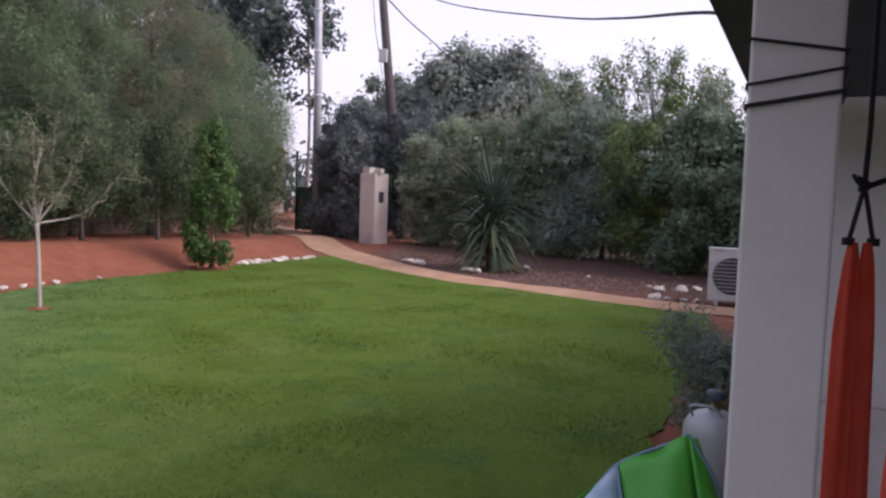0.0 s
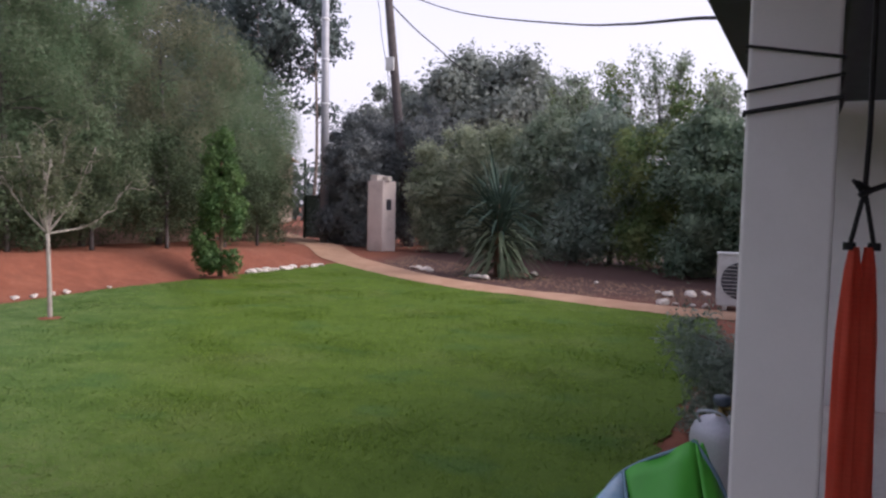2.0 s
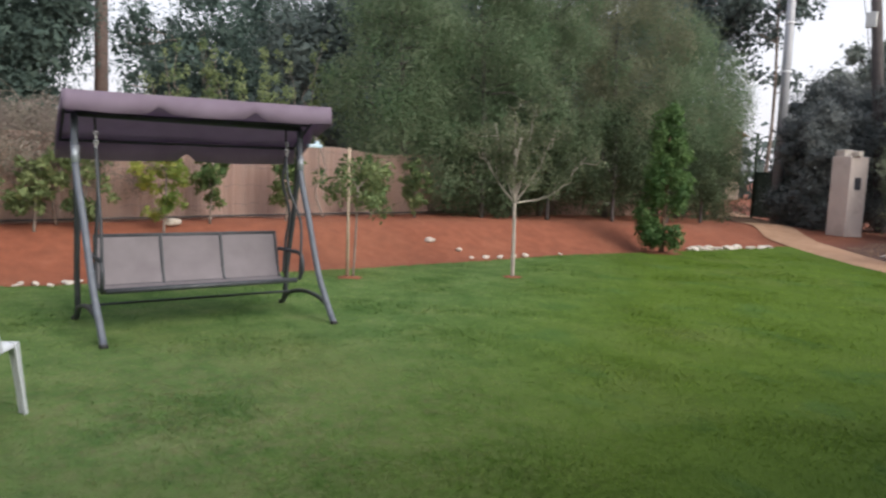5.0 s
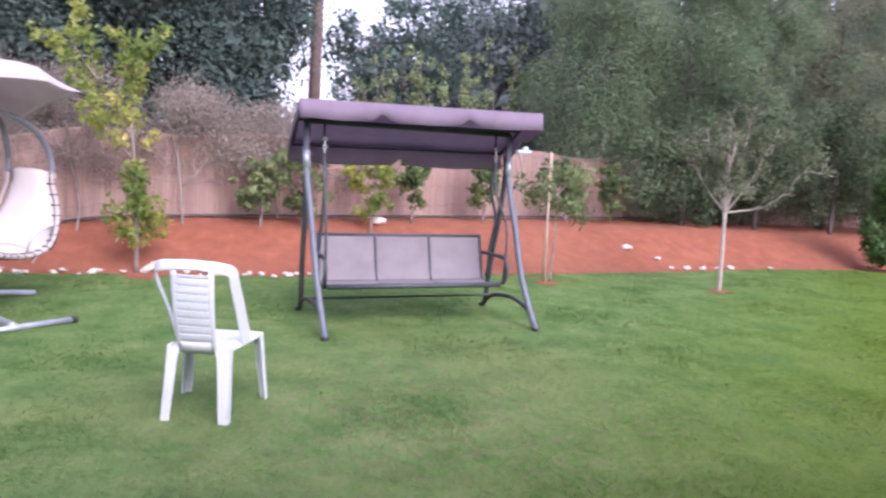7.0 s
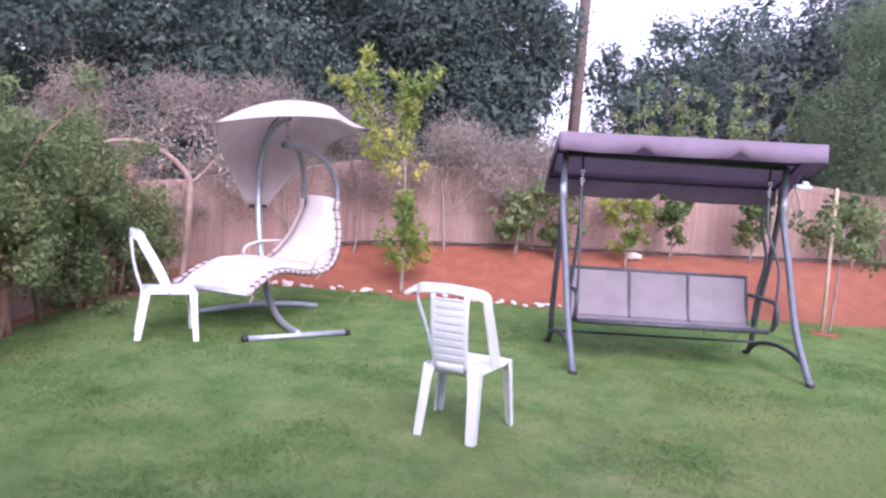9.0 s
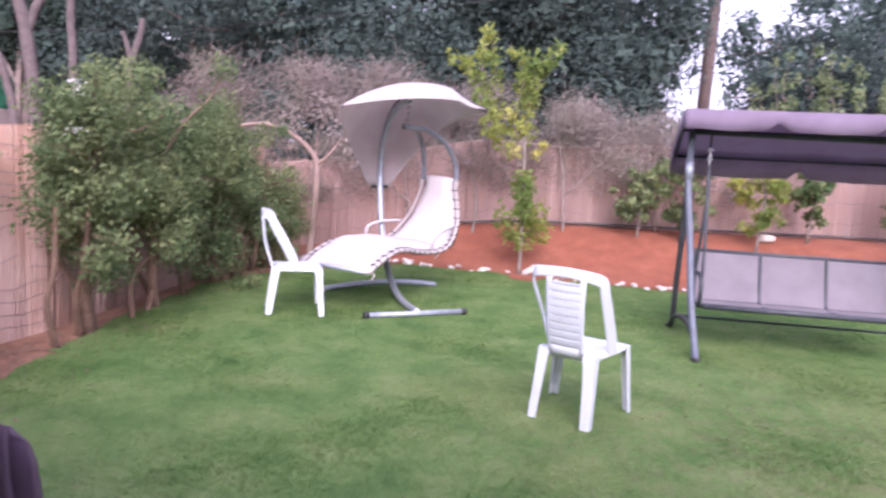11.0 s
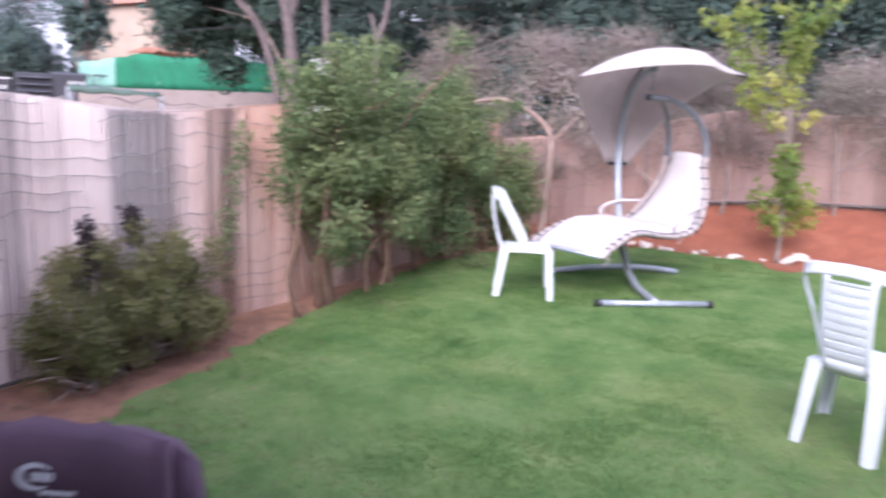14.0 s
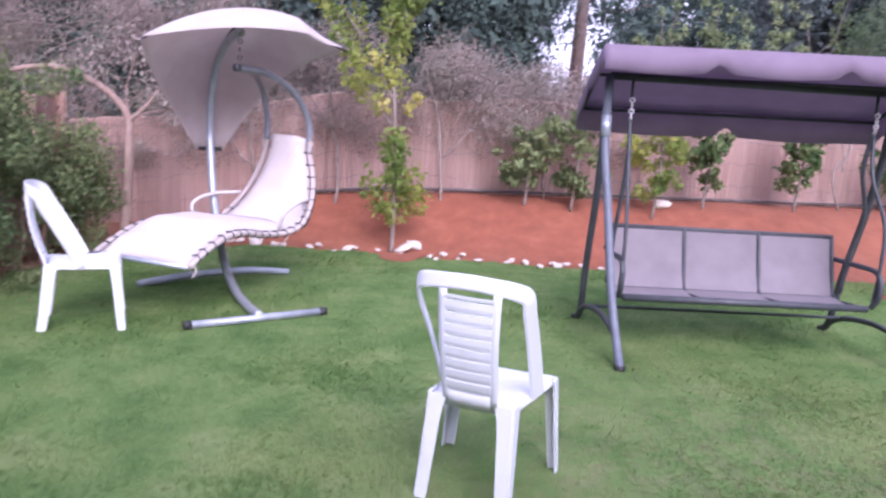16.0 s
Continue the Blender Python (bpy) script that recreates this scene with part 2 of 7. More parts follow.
def reed_material(name, stops, stain=(0.42, 0.25, 0.19), amount=0.6, older=None):
    m, nt, b, _ = nodes_of(name)
    rnd = nt.nodes.new("ShaderNodeNewGeometry").outputs["Random Per Island"]
    c = ramp(nt, rnd, stops)
    c = mix_col(nt, ramp(nt, noise_of(nt, 1.1, 5, 0.6, world_space=True), [(0.42, (0, 0, 0)), (0.68, (amount,) * 3)]), c, stain)
    if older:
        # the western stretch is older and has turned tan
        sep = nt.nodes.new("ShaderNodeSeparateXYZ")
        nt.links.new(nt.nodes.new("ShaderNodeNewGeometry").outputs["Position"], sep.inputs[0])
        age = nt.nodes.new("ShaderNodeMapRange")
        nt.links.new(sep.outputs[0], age.inputs[0])
        age.inputs[1].default_value, age.inputs[2].default_value = -4.0, -4.6
        patchy = ramp(nt, noise_of(nt, 2.2, 5, 0.6, stretch=(1, 1, 0.4), world_space=True), [(0.3, (0.5,) * 3), (0.6, (1.0,) * 3)])
        c = mix_col(nt, mix_col(nt, 1.0, patchy, age.outputs[0], "MULTIPLY"), c, older)
    g = noise_of(nt, 30, 4, 0.6, stretch=(1, 1, 0.15))
    c = mix_col(nt, ramp(nt, g, [(0.36, (0.08,) * 3), (0.56, (0, 0, 0))]), c, (0.30, 0.21, 0.19))
    rot = ramp(nt, noise_of(nt, 0.55, 3, 0.5, world_space=True), [(0.50, (0, 0, 0)), (0.72, (0.32,) * 3)])
    hole = ramp(nt, noise_of(nt, 14, 4, 0.65, stretch=(1, 1, 0.7)), [(0.40, (1, 1, 1)), (0.62, (0.15,) * 3)])
    c = mix_col(nt, mix_col(nt, 1.0, rot, hole, "MULTIPLY"), c, (0.24, 0.19, 0.195))
    nt.links.new(c, b.inputs["Base Color"])
    b.inputs["Roughness"].default_value = 0.85
    bump(nt, b, g, 0.3, 0.004)
    return m


SOIL = ground_material()
LAWN = lawn_material("lawn_turf")
BLADES = blade_material()
PATH_DIRT = surface("packed_path_grit", (0.36, 0.20, 0.12), (0.50, 0.31, 0.20), 2.5, 0.95, 0, 70, 0.5, 0.01, (0.3, 0.13, 0.07), 0.5, True)
STONE = surface("pale_limestone", (0.50, 0.44, 0.38), (0.78, 0.72, 0.66), 9, 0.9, 0, 60, 0.6, 0.01, (0.35, 0.2, 0.13), 0.6)
PLASTER = surface("pale_wall_plaster", (0.84, 0.81, 0.80), (0.90, 0.87, 0.86), 3, 0.85, 0, 140, 0.08, 0.002, (0.62, 0.59, 0.58), 0.4, grain=0.05)
PIER_PLASTER = surface("weathered_pier_plaster", (0.650, 0.546, 0.494), (0.780, 0.676, 0.611), 2, 0.9, 0, 50, 0.4, 0.006, (0.286, 0.208, 0.169), 0.7)
SOFFIT = surface("dark_soffit_boards", (0.045, 0.05, 0.08), (0.065, 0.07, 0.105), 5, 0.7, 0, 60, 0.2)
REED = reed_material("reed_canes", [(0.0, (0.785, 0.660, 0.640)), (0.35, (0.806, 0.685, 0.665)), (0.75, (0.826, 0.710, 0.690)), (1.0, (0.857, 0.740, 0.719))], (0.694, 0.520, 0.473), 0.4, (0.510, 0.310, 0.236))
REED_BROWN = reed_material("brown_reed_canes", [(0.0, (0.545, 0.360, 0.307)), (0.4, (0.580, 0.394, 0.336)), (0.8, (0.615, 0.435, 0.377)), (1.0, (0.673, 0.499, 0.441))], (0.638, 0.394, 0.313), 0.5)
WIRE = surface("dark_binding_wire", (0.26, 0.21, 0.21), (0.38, 0.32, 0.31), 20, 0.6, 0.4)
WHITE_PLASTIC = plastic("white_moulded_plastic", (0.62, 0.64, 0.68), 0.45)
GREY_TUBE = surface("grey_painted_steel", (0.09, 0.10, 0.13), (0.14, 0.155, 0.195), 12, 0.5, 0.0, 100, 0.05)
SILVER_TUBE = surface("silver_grey_steel_tube", (0.30, 0.33, 0.38), (0.42, 0.45, 0.50), 12, 0.38, 0.35, 100, 0.05)
ARM_TUBE = surface("mid_grey_steel_tube", (0.16, 0.17, 0.20), (0.24, 0.255, 0.29), 12, 0.4, 0.2, 100, 0.05)
DARK_TUBE = surface("charcoal_steel_tube", (0.035, 0.038, 0.046), (0.065, 0.07, 0.08), 12, 0.55, 0.0, 100, 0.05)
CANOPY = weave("plum_grey_canopy_cloth", (0.325, 0.254, 0.338), (0.390, 0.312, 0.410), thin=0.55)
TEXTILENE = weave("grey_textilene_mesh", (0.165, 0.145, 0.160), (0.205, 0.182, 0.20))
CREAM = weave("cream_canvas", (0.62, 0.54, 0.53), (0.70, 0.63, 0.61), thin=0.45)
CREAM_PAD = weave("cream_padded_cushion", (0.45, 0.405, 0.405), (0.52, 0.475, 0.475))
BLACK_CORD = surface("black_cord", (0.012, 0.012, 0.014), (0.03, 0.03, 0.034), 30, 0.7)
BLACK_RUBBER = surface("black_rubber", (0.015, 0.015, 0.016), (0.03, 0.03, 0.03), 30, 0.6)
CAMP_CLOTH = weave("dark_aubergine_polyester", (0.088, 0.052, 0.079), (0.147, 0.086, 0.118))
CAMP_BROWN = weave("brown_polyester_panel", (0.32, 0.19, 0.21), (0.40, 0.25, 0.27))
CAMP_MESH = weave("olive_mesh_panel", (0.19, 0.22, 0.14), (0.27, 0.30, 0.20))
BLACK_CLOTH = weave("black_polyester", (0.022, 0.022, 0.030), (0.038, 0.037, 0.048))
NAVY_CLOTH = weave("navy_arm_cloth", (0.035, 0.038, 0.065), (0.055, 0.06, 0.095))
YELLOW_PIPING = surface("yellow_piping", (0.58, 0.47, 0.12), (0.68, 0.56, 0.18), 20, 0.6)
WHITE_PRINT = surface("white_print", (0.7, 0.7, 0.72), (0.8, 0.8, 0.82), 20, 0.6)
RED_CLOTH = weave("coral_red_hammock_cloth", (0.86, 0.11, 0.065), (0.93, 0.17, 0.10), thin=0.3)
GAS_STEEL = surface("pale_grey_bottle_paint", (0.42, 0.42, 0.47), (0.52, 0.52, 0.57), 6, 0.4, 0.1, 80, 0.1, 0.002, (0.2, 0.15, 0.13), 0.4)
BRASS = surface("dull_brass", (0.25, 0.18, 0.08), (0.35, 0.26, 0.12), 20, 0.4, 0.8)
REG_BLUE = plastic("blue_grey_regulator", (0.05, 0.07, 0.10), 0.5)
FLOAT_GREEN = plastic("bright_green_nylon", (0.09, 0.45, 0.05), 0.45, (0.05, 0.2, 0.03), 0.3)
FLOAT_BLUE = plastic("blue_edging", (0.16, 0.28, 0.36), 0.5)
FLOAT_WHITE = plastic("white_and_blue_nylon", (0.55, 0.68, 0.78), 0.45, (0.1, 0.35, 0.6), 0.8)
AC_WHITE = surface("aged_white_enamel", (0.50, 0.50, 0.50), (0.60, 0.60, 0.60), 5, 0.5, 0, 90, 0.05, 0.002, (0.3, 0.27, 0.24), 0.4)
BARK_DUSK = surface("dark_grey_bark", (0.07, 0.060, 0.060), (0.15, 0.125, 0.12), 10, 0.95, 0, 45, 0.9, 0.02)
BARK_GUM = surface("pinkish_grey_gum_bark", (0.090, 0.071, 0.069), (0.162, 0.129, 0.124), 9, 0.95, 0, 40, 0.6, 0.015)
BARK_GREY = surface("grey_bark", (0.16, 0.12, 0.10), (0.34, 0.28, 0.25), 10, 0.95, 0, 45, 0.9, 0.02)
BARK_PALE = surface("pale_smooth_bark", (0.30, 0.25, 0.22), (0.48, 0.42, 0.38), 8, 0.9, 0, 50, 0.5, 0.01)
BARK_TAN = surface("tan_peeling_bark", (0.228, 0.148, 0.122), (0.350, 0.252, 0.213), 9, 0.95, 0, 45, 0.8, 0.015)
POLE_DARK = surface("dark_tarred_pole_wood", (0.062, 0.052, 0.053), (0.11, 0.094, 0.094), 5, 0.9, 0, 60, 0.5, 0.01)
BARK_BROWN = surface("brown_bark", (0.13, 0.075, 0.05), (0.27, 0.17, 0.12), 9, 0.95, 0, 45, 0.9, 0.02)
POLE_WOOD = surface("weathered_pole_wood", (0.10, 0.072, 0.066), (0.17, 0.125, 0.112), 5, 0.9, 0, 60, 0.5, 0.01)
POLE_STEEL = surface("galvanised_pole_steel", (0.35, 0.35, 0.38), (0.46, 0.46, 0.49), 4, 0.5, 0.3, 50, 0.1)
STAKE_WOOD = surface("pale_stake_wood", (0.36, 0.27, 0.20), (0.52, 0.41, 0.32), 9, 0.9, 0, 70, 0.5)
ROOF_TILE = surface("orange_roof_tiles", (0.255, 0.115, 0.075), (0.375, 0.196, 0.135), 3, 0.9)
FAR_WALL = surface("cream_house_render", (0.34, 0.27, 0.215), (0.42, 0.335, 0.265), 0.7, 0.9, 0, 20, 0.1)
FAR_GLASS = surface("dark_window_glass", (0.02, 0.025, 0.03), (0.05, 0.055, 0.06), 2, 0.15)
GREEN_NET = surface("green_shade_net", (0.008, 0.115, 0.055), (0.014, 0.175, 0.088), 1.2, 0.8, 0, 30, 0.3, 0.02)
TARP_GREEN = surface("dull_green_tarpaulin", (0.05, 0.095, 0.075), (0.10, 0.15, 0.12), 3, 0.6, 0, 12, 0.3, 0.02)
PALE_NET = surface("faded_green_shade_net", (0.16, 0.33, 0.27), (0.24, 0.42, 0.35), 1.2, 0.8, 0, 30, 0.3, 0.02)
DARK_METAL = surface("dark_grey_sheet_metal", (0.045, 0.045, 0.055), (0.08, 0.08, 0.095), 2, 0.6, 0.2, 30, 0.1)
YARD_WALL = surface("pinkish_yard_wall_render", (0.21, 0.17, 0.155), (0.28, 0.235, 0.215), 1.5, 0.9, 0, 30, 0.2)
CONCRETE = surface("pale_concrete", (0.48, 0.43, 0.40), (0.60, 0.55, 0.51), 2, 0.9, 0, 40, 0.3)
GATE_GREEN = surface("dark_green_gate_paint", (0.012, 0.03, 0.02), (0.03, 0.05, 0.035), 3, 0.6)

L_FEATHER = leafy("feathery_grey_green_leaves", [(0, (0.126, 0.201, 0.110)), (0.5, (0.189, 0.282, 0.159)), (0.85, (0.239, 0.328, 0.198)), (1, (0.286, 0.292, 0.208))], 0.8, 0.6)
L_FEATHER_BROWN = leafy("feathery_brownish_leaves", [(0, (0.145, 0.182, 0.111)), (0.5, (0.220, 0.257, 0.162)), (0.85, (0.277, 0.306, 0.207)), (1, (0.317, 0.276, 0.197))], 0.8, 0.6)
L_DARK = leafy("dark_glossy_leaves", [(0, (0.122, 0.179, 0.140)), (0.55, (0.222, 0.300, 0.226)), (0.9, (0.336, 0.407, 0.320)), (1, (0.515, 0.572, 0.491))], 0.45)
L_HEDGE = leafy("mixed_hedge_leaves", [(0, (0.138, 0.193, 0.130)), (0.5, (0.241, 0.323, 0.205)), (0.9, (0.358, 0.427, 0.291)), (1, (0.522, 0.550, 0.456))], 0.5)
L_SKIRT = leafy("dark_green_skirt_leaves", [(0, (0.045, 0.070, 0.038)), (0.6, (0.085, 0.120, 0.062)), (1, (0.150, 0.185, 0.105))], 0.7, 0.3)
L_DUSKY = leafy("dusky_purple_green_leaves", [(0, (0.076, 0.089, 0.095)), (0.6, (0.133, 0.152, 0.156)), (0.92, (0.202, 0.218, 0.217)), (1, (0.304, 0.316, 0.311))], 0.55, 0.3)
L_SAGE = leafy("sage_green_leaves", [(0, (0.179, 0.222, 0.140)), (0.55, (0.286, 0.336, 0.213)), (0.9, (0.415, 0.458, 0.311)), (1, (0.543, 0.558, 0.426))], 0.7, 0.45)
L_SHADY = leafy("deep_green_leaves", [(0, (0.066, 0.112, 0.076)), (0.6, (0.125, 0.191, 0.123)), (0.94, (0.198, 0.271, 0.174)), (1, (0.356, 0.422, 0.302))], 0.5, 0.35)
L_OLIVE = leafy("silvery_olive_leaves", [(0, (0.120, 0.150, 0.085)), (0.6, (0.190, 0.215, 0.125)), (1, (0.280, 0.290, 0.195))])
L_CITRUS = leafy("citrus_leaves", [(0, (0.050, 0.110, 0.035)), (0.55, (0.085, 0.175, 0.055)), (0.9, (0.135, 0.235, 0.078)), (1, (0.220, 0.300, 0.120))], 0.45)
L_LIME = leafy("yellow_green_citrus_leaves", [(0, (0.179, 0.276, 0.077)), (0.55, (0.291, 0.408, 0.116)), (0.88, (0.426, 0.506, 0.176)), (1, (0.627, 0.575, 0.143))], 0.5, 0.6)
L_YELLOWING = leafy("yellowing_citrus_leaves", [(0, (0.42, 0.42, 0.10)), (0.6, (0.60, 0.55, 0.16)), (1, (0.72, 0.64, 0.28))], 0.6, 0.5)
L_PALE = leafy("pale_green_leaves", [(0, (0.150, 0.215, 0.100)), (0.55, (0.230, 0.305, 0.145)), (0.9, (0.310, 0.375, 0.190)), (1, (0.400, 0.430, 0.220))], 0.6, 0.45)
L_SHRUB = leafy("green_shrub_leaves", [(0, (0.081, 0.151, 0.059)), (0.55, (0.135, 0.232, 0.086)), (0.88, (0.205, 0.292, 0.113)), (1, (0.356, 0.335, 0.151))])
L_FENCE_SHRUB = leafy("olive_green_shrub_leaves", [(0, (0.080, 0.134, 0.062)), (0.45, (0.136, 0.210, 0.091)), (0.82, (0.217, 0.289, 0.121)), (1, (0.350, 0.361, 0.168))], 0.7, 0.4)
WHITE_PETAL = leafy("white_petals", [(0, (0.70, 0.70, 0.66)), (1, (0.82, 0.82, 0.78))], 0.7, 0.3)
L_DRY = leafy("dry_vine_leaves", [(0, (0.228, 0.177, 0.168)), (0.5, (0.325, 0.260, 0.248)), (0.85, (0.414, 0.345, 0.328)), (1, (0.277, 0.282, 0.190))], 0.9, 0.2)
L_WOODS = leafy("dark_woods_leaves", [(0, (0.058, 0.088, 0.082)), (0.6, (0.085, 0.125, 0.110)), (1, (0.125, 0.172, 0.142))], 0.85, 0.25)
L_GUM = leafy("dark_gum_leaves", [(0, (0.036, 0.062, 0.050)), (0.6, (0.052, 0.086, 0.066)), (1, (0.085, 0.125, 0.090))], 0.7, 0.15)
# distance haze mixed into the leaf colour: paler and bluer than near leaves
L_FAR = leafy("hazed_tree_leaves", [(0, (0.090, 0.120, 0.118)), (0.6, (0.132, 0.168, 0.160)), (1, (0.190, 0.225, 0.205))], 0.85, 0.3)
# same with more haze in the colour, for the rounded trees farthest off
L_HAZE = leafy("pale_hazed_leaves", [(0, (0.200, 0.231, 0.213)), (0.6, (0.269, 0.300, 0.269)), (1, (0.350, 0.375, 0.331))], 0.85, 0.3)
L_ROSE = leafy("rosemary_needles", [(0, (0.151, 0.172, 0.069)), (0.5, (0.263, 0.276, 0.110)), (0.9, (0.347, 0.338, 0.152)), (1, (0.370, 0.281, 0.175))])
L_SEED = leafy("purple_brown_seed_heads", [(0.0, (0.035, 0.026, 0.032)), (0.6, (0.065, 0.048, 0.055)), (1.0, (0.10, 0.078, 0.085))], 0.8, 0.1)
L_YUCCA = leafy("yucca_blades", [(0, (0.045, 0.070, 0.040)), (0.6, (0.095, 0.130, 0.075)), (1, (0.220, 0.235, 0.165))], 0.5, 0.15)


# ---- mesh helpers ----
def finish(name, bm, mat, parent=None, label="", smooth=True):
    me = bpy.data.meshes.new(name)
    bm.normal_update()
    bm.to_mesh(me)
    bm.free()
    me.materials.append(mat)
    if smooth:
        for p in me.polygons:
            p.use_smooth = True
    ob = new(name, me)
    if parent is not None:
        ob.parent = parent
    if label:
        ob["label"] = label
    return ob


def part(name, bm, mat, parent, label="", smooth=False):
    return finish(name, bm, mat, parent, label, smooth)


def thing(name, m, label, category, group="", kind=""):
    ob = new(name)
    ob.empty_display_size = 0.1
    ob.matrix_world = m
    return tagged(ob, label, category, group, kind)


def spline(pts, n=8):
    """Catmull-Rom through the points."""
    p = [Vector(q) for q in pts]
    p = [2 * p[0] - p[1]] + p + [2 * p[-1] - p[-2]]
    out = []
    for i in range(1, len(p) - 2):
        for k in range(n):
            t = k / n
            a, b, c, d = p[i - 1], p[i], p[i + 1], p[i + 2]
            out.append(0.5 * ((2 * b) + (c - a) * t + (2 * a - 5 * b + 4 * c - d) * t * t + (3 * b - a - 3 * c + d) * t ** 3))
    return out + [p[-2]]


def tube(bm, pts, r, seg=8, r_end=None, flat=1.0):
    """A round (or flattened) tube along the points, closed at both ends; r to r_end."""
    pts = [Vector(p) for p in pts]
    r_end = r if r_end is None else r_end
    up = Vector((0, 0, 1)) if abs((pts[1] - pts[0]).normalized().z) < 0.9 else Vector((1, 0, 0))
    rings = []
    for i, p in enumerate(pts):
        d = (pts[min(i + 1, len(pts) - 1)] - pts[max(i - 1, 0)]).normalized()
        side = d.cross(up)
        side = side.normalized() if side.length > 1e-5 else Vector((1, 0, 0))
        up = side.cross(d).normalized()
        rr = r + (r_end - r) * i / max(len(pts) - 1, 1)
        rings.append([bm.verts.new(p + rr * (math.cos(2 * math.pi * k / seg) * side + flat * math.sin(2 * math.pi * k / seg) * up)) for k in range(seg)])
    for a, b in zip(rings, rings[1:]):
        for k in range(seg):
            bm.faces.new((a[k], a[(k + 1) % seg], b[(k + 1) % seg], b[k]))
    bm.faces.new(rings[0][::-1])
    bm.faces.new(rings[-1])
    return bm


def box(bm, c, s, rot=None, bev=0.0):
    m = Matrix.Translation(c) @ (rot.to_4x4() if rot else Matrix()) @ Matrix.Diagonal((s[0], s[1], s[2], 1))
    made = bmesh.ops.create_cube(bm, size=1, matrix=m)
    if bev:
        es = list({e for v in made["verts"] for e in v.link_edges})
        bmesh.ops.bevel(bm, geom=es, offset=bev, segments=2, affect="EDGES", profile=0.5)
    return bm


def lathe(bm, prof, seg=24, axis=Matrix()):
    """Profile of (radius, height), turned round z."""
    rings = []
    for r, z in prof:
        if r < 1e-4:
            rings.append([bm.verts.new(axis @ Vector((0, 0, z)))])
        else:
            rings.append([bm.verts.new(axis @ Vector((r * math.cos(2 * math.pi * k / seg), r * math.sin(2 * math.pi * k / seg), z))) for k in range(seg)])
    for a, b in zip(rings, rings[1:]):
        for k in range(seg):
            q = [a[k % len(a)], a[(k + 1) % len(a)], b[(k + 1) % len(b)], b[k % len(b)]]
            u = []
            for v in q:
                if v not in u:
                    u.append(v)
            if len(u) > 2:
                bm.faces.new(u)
    return bm


def sheet(bm, grid, thick=0.0):
    """A surface through a grid of points; with a thickness it is a closed pad."""
    rows = [[bm.verts.new(p) for p in row] for row in grid]
    top = []
    for a, b in zip(rows, rows[1:]):
        for k in range(len(a) - 1):
            top.append(bm.faces.new((a[k], a[k + 1], b[k + 1], b[k])))
    if thick:
        bm.normal_update()
        nrm = {v: v.normal.copy() for r in rows for v in r}
        low = [[bm.verts.new(v.co - nrm[v] * thick) for v in r] for r in rows]
        for a, b in zip(low, low[1:]):
            for k in range(len(a) - 1):
                bm.faces.new((a[k], b[k], b[k + 1], a[k + 1]))
        n, w = len(rows), len(rows[0])
        for k in range(w - 1):
            bm.faces.new((rows[0][k], low[0][k], low[0][k + 1], rows[0][k + 1]))
            bm.faces.new((rows[-1][k], rows[-1][k + 1], low[-1][k + 1], low[-1][k]))
        for i in range(n - 1):
            bm.faces.new((rows[i][0], rows[i + 1][0], low[i + 1][0], low[i][0]))
            bm.faces.new((rows[i][-1], low[i][-1], low[i + 1][-1], rows[i + 1][-1]))
    return bm


def raw(name, verts, faces, mat, parent=None):
    """A mesh object from numpy arrays: verts (n, 3), faces (m, 3 or 4)."""
    me = bpy.data.meshes.new(name)
    n, k = faces.shape
    me.vertices.add(len(verts))
    me.vertices.foreach_set("co", np.ascontiguousarray(verts, dtype=np.float32).ravel())
    me.loops.add(n * k)
    me.loops.foreach_set("vertex_index", np.ascontiguousarray(faces, dtype=np.int32).ravel())
    me.polygons.add(n)
    me.polygons.foreach_set("loop_start", np.arange(0, n * k, k, dtype=np.int32))
    me.update(calc_edges=True)
    me.validate()
    me.materials.append(mat)
    ob = new(name, me)
    if parent is not None:
        ob.parent = parent
    return ob


def unit(v):
    return v / np.maximum(np.linalg.norm(v, axis=1, keepdims=True), 1e-9)


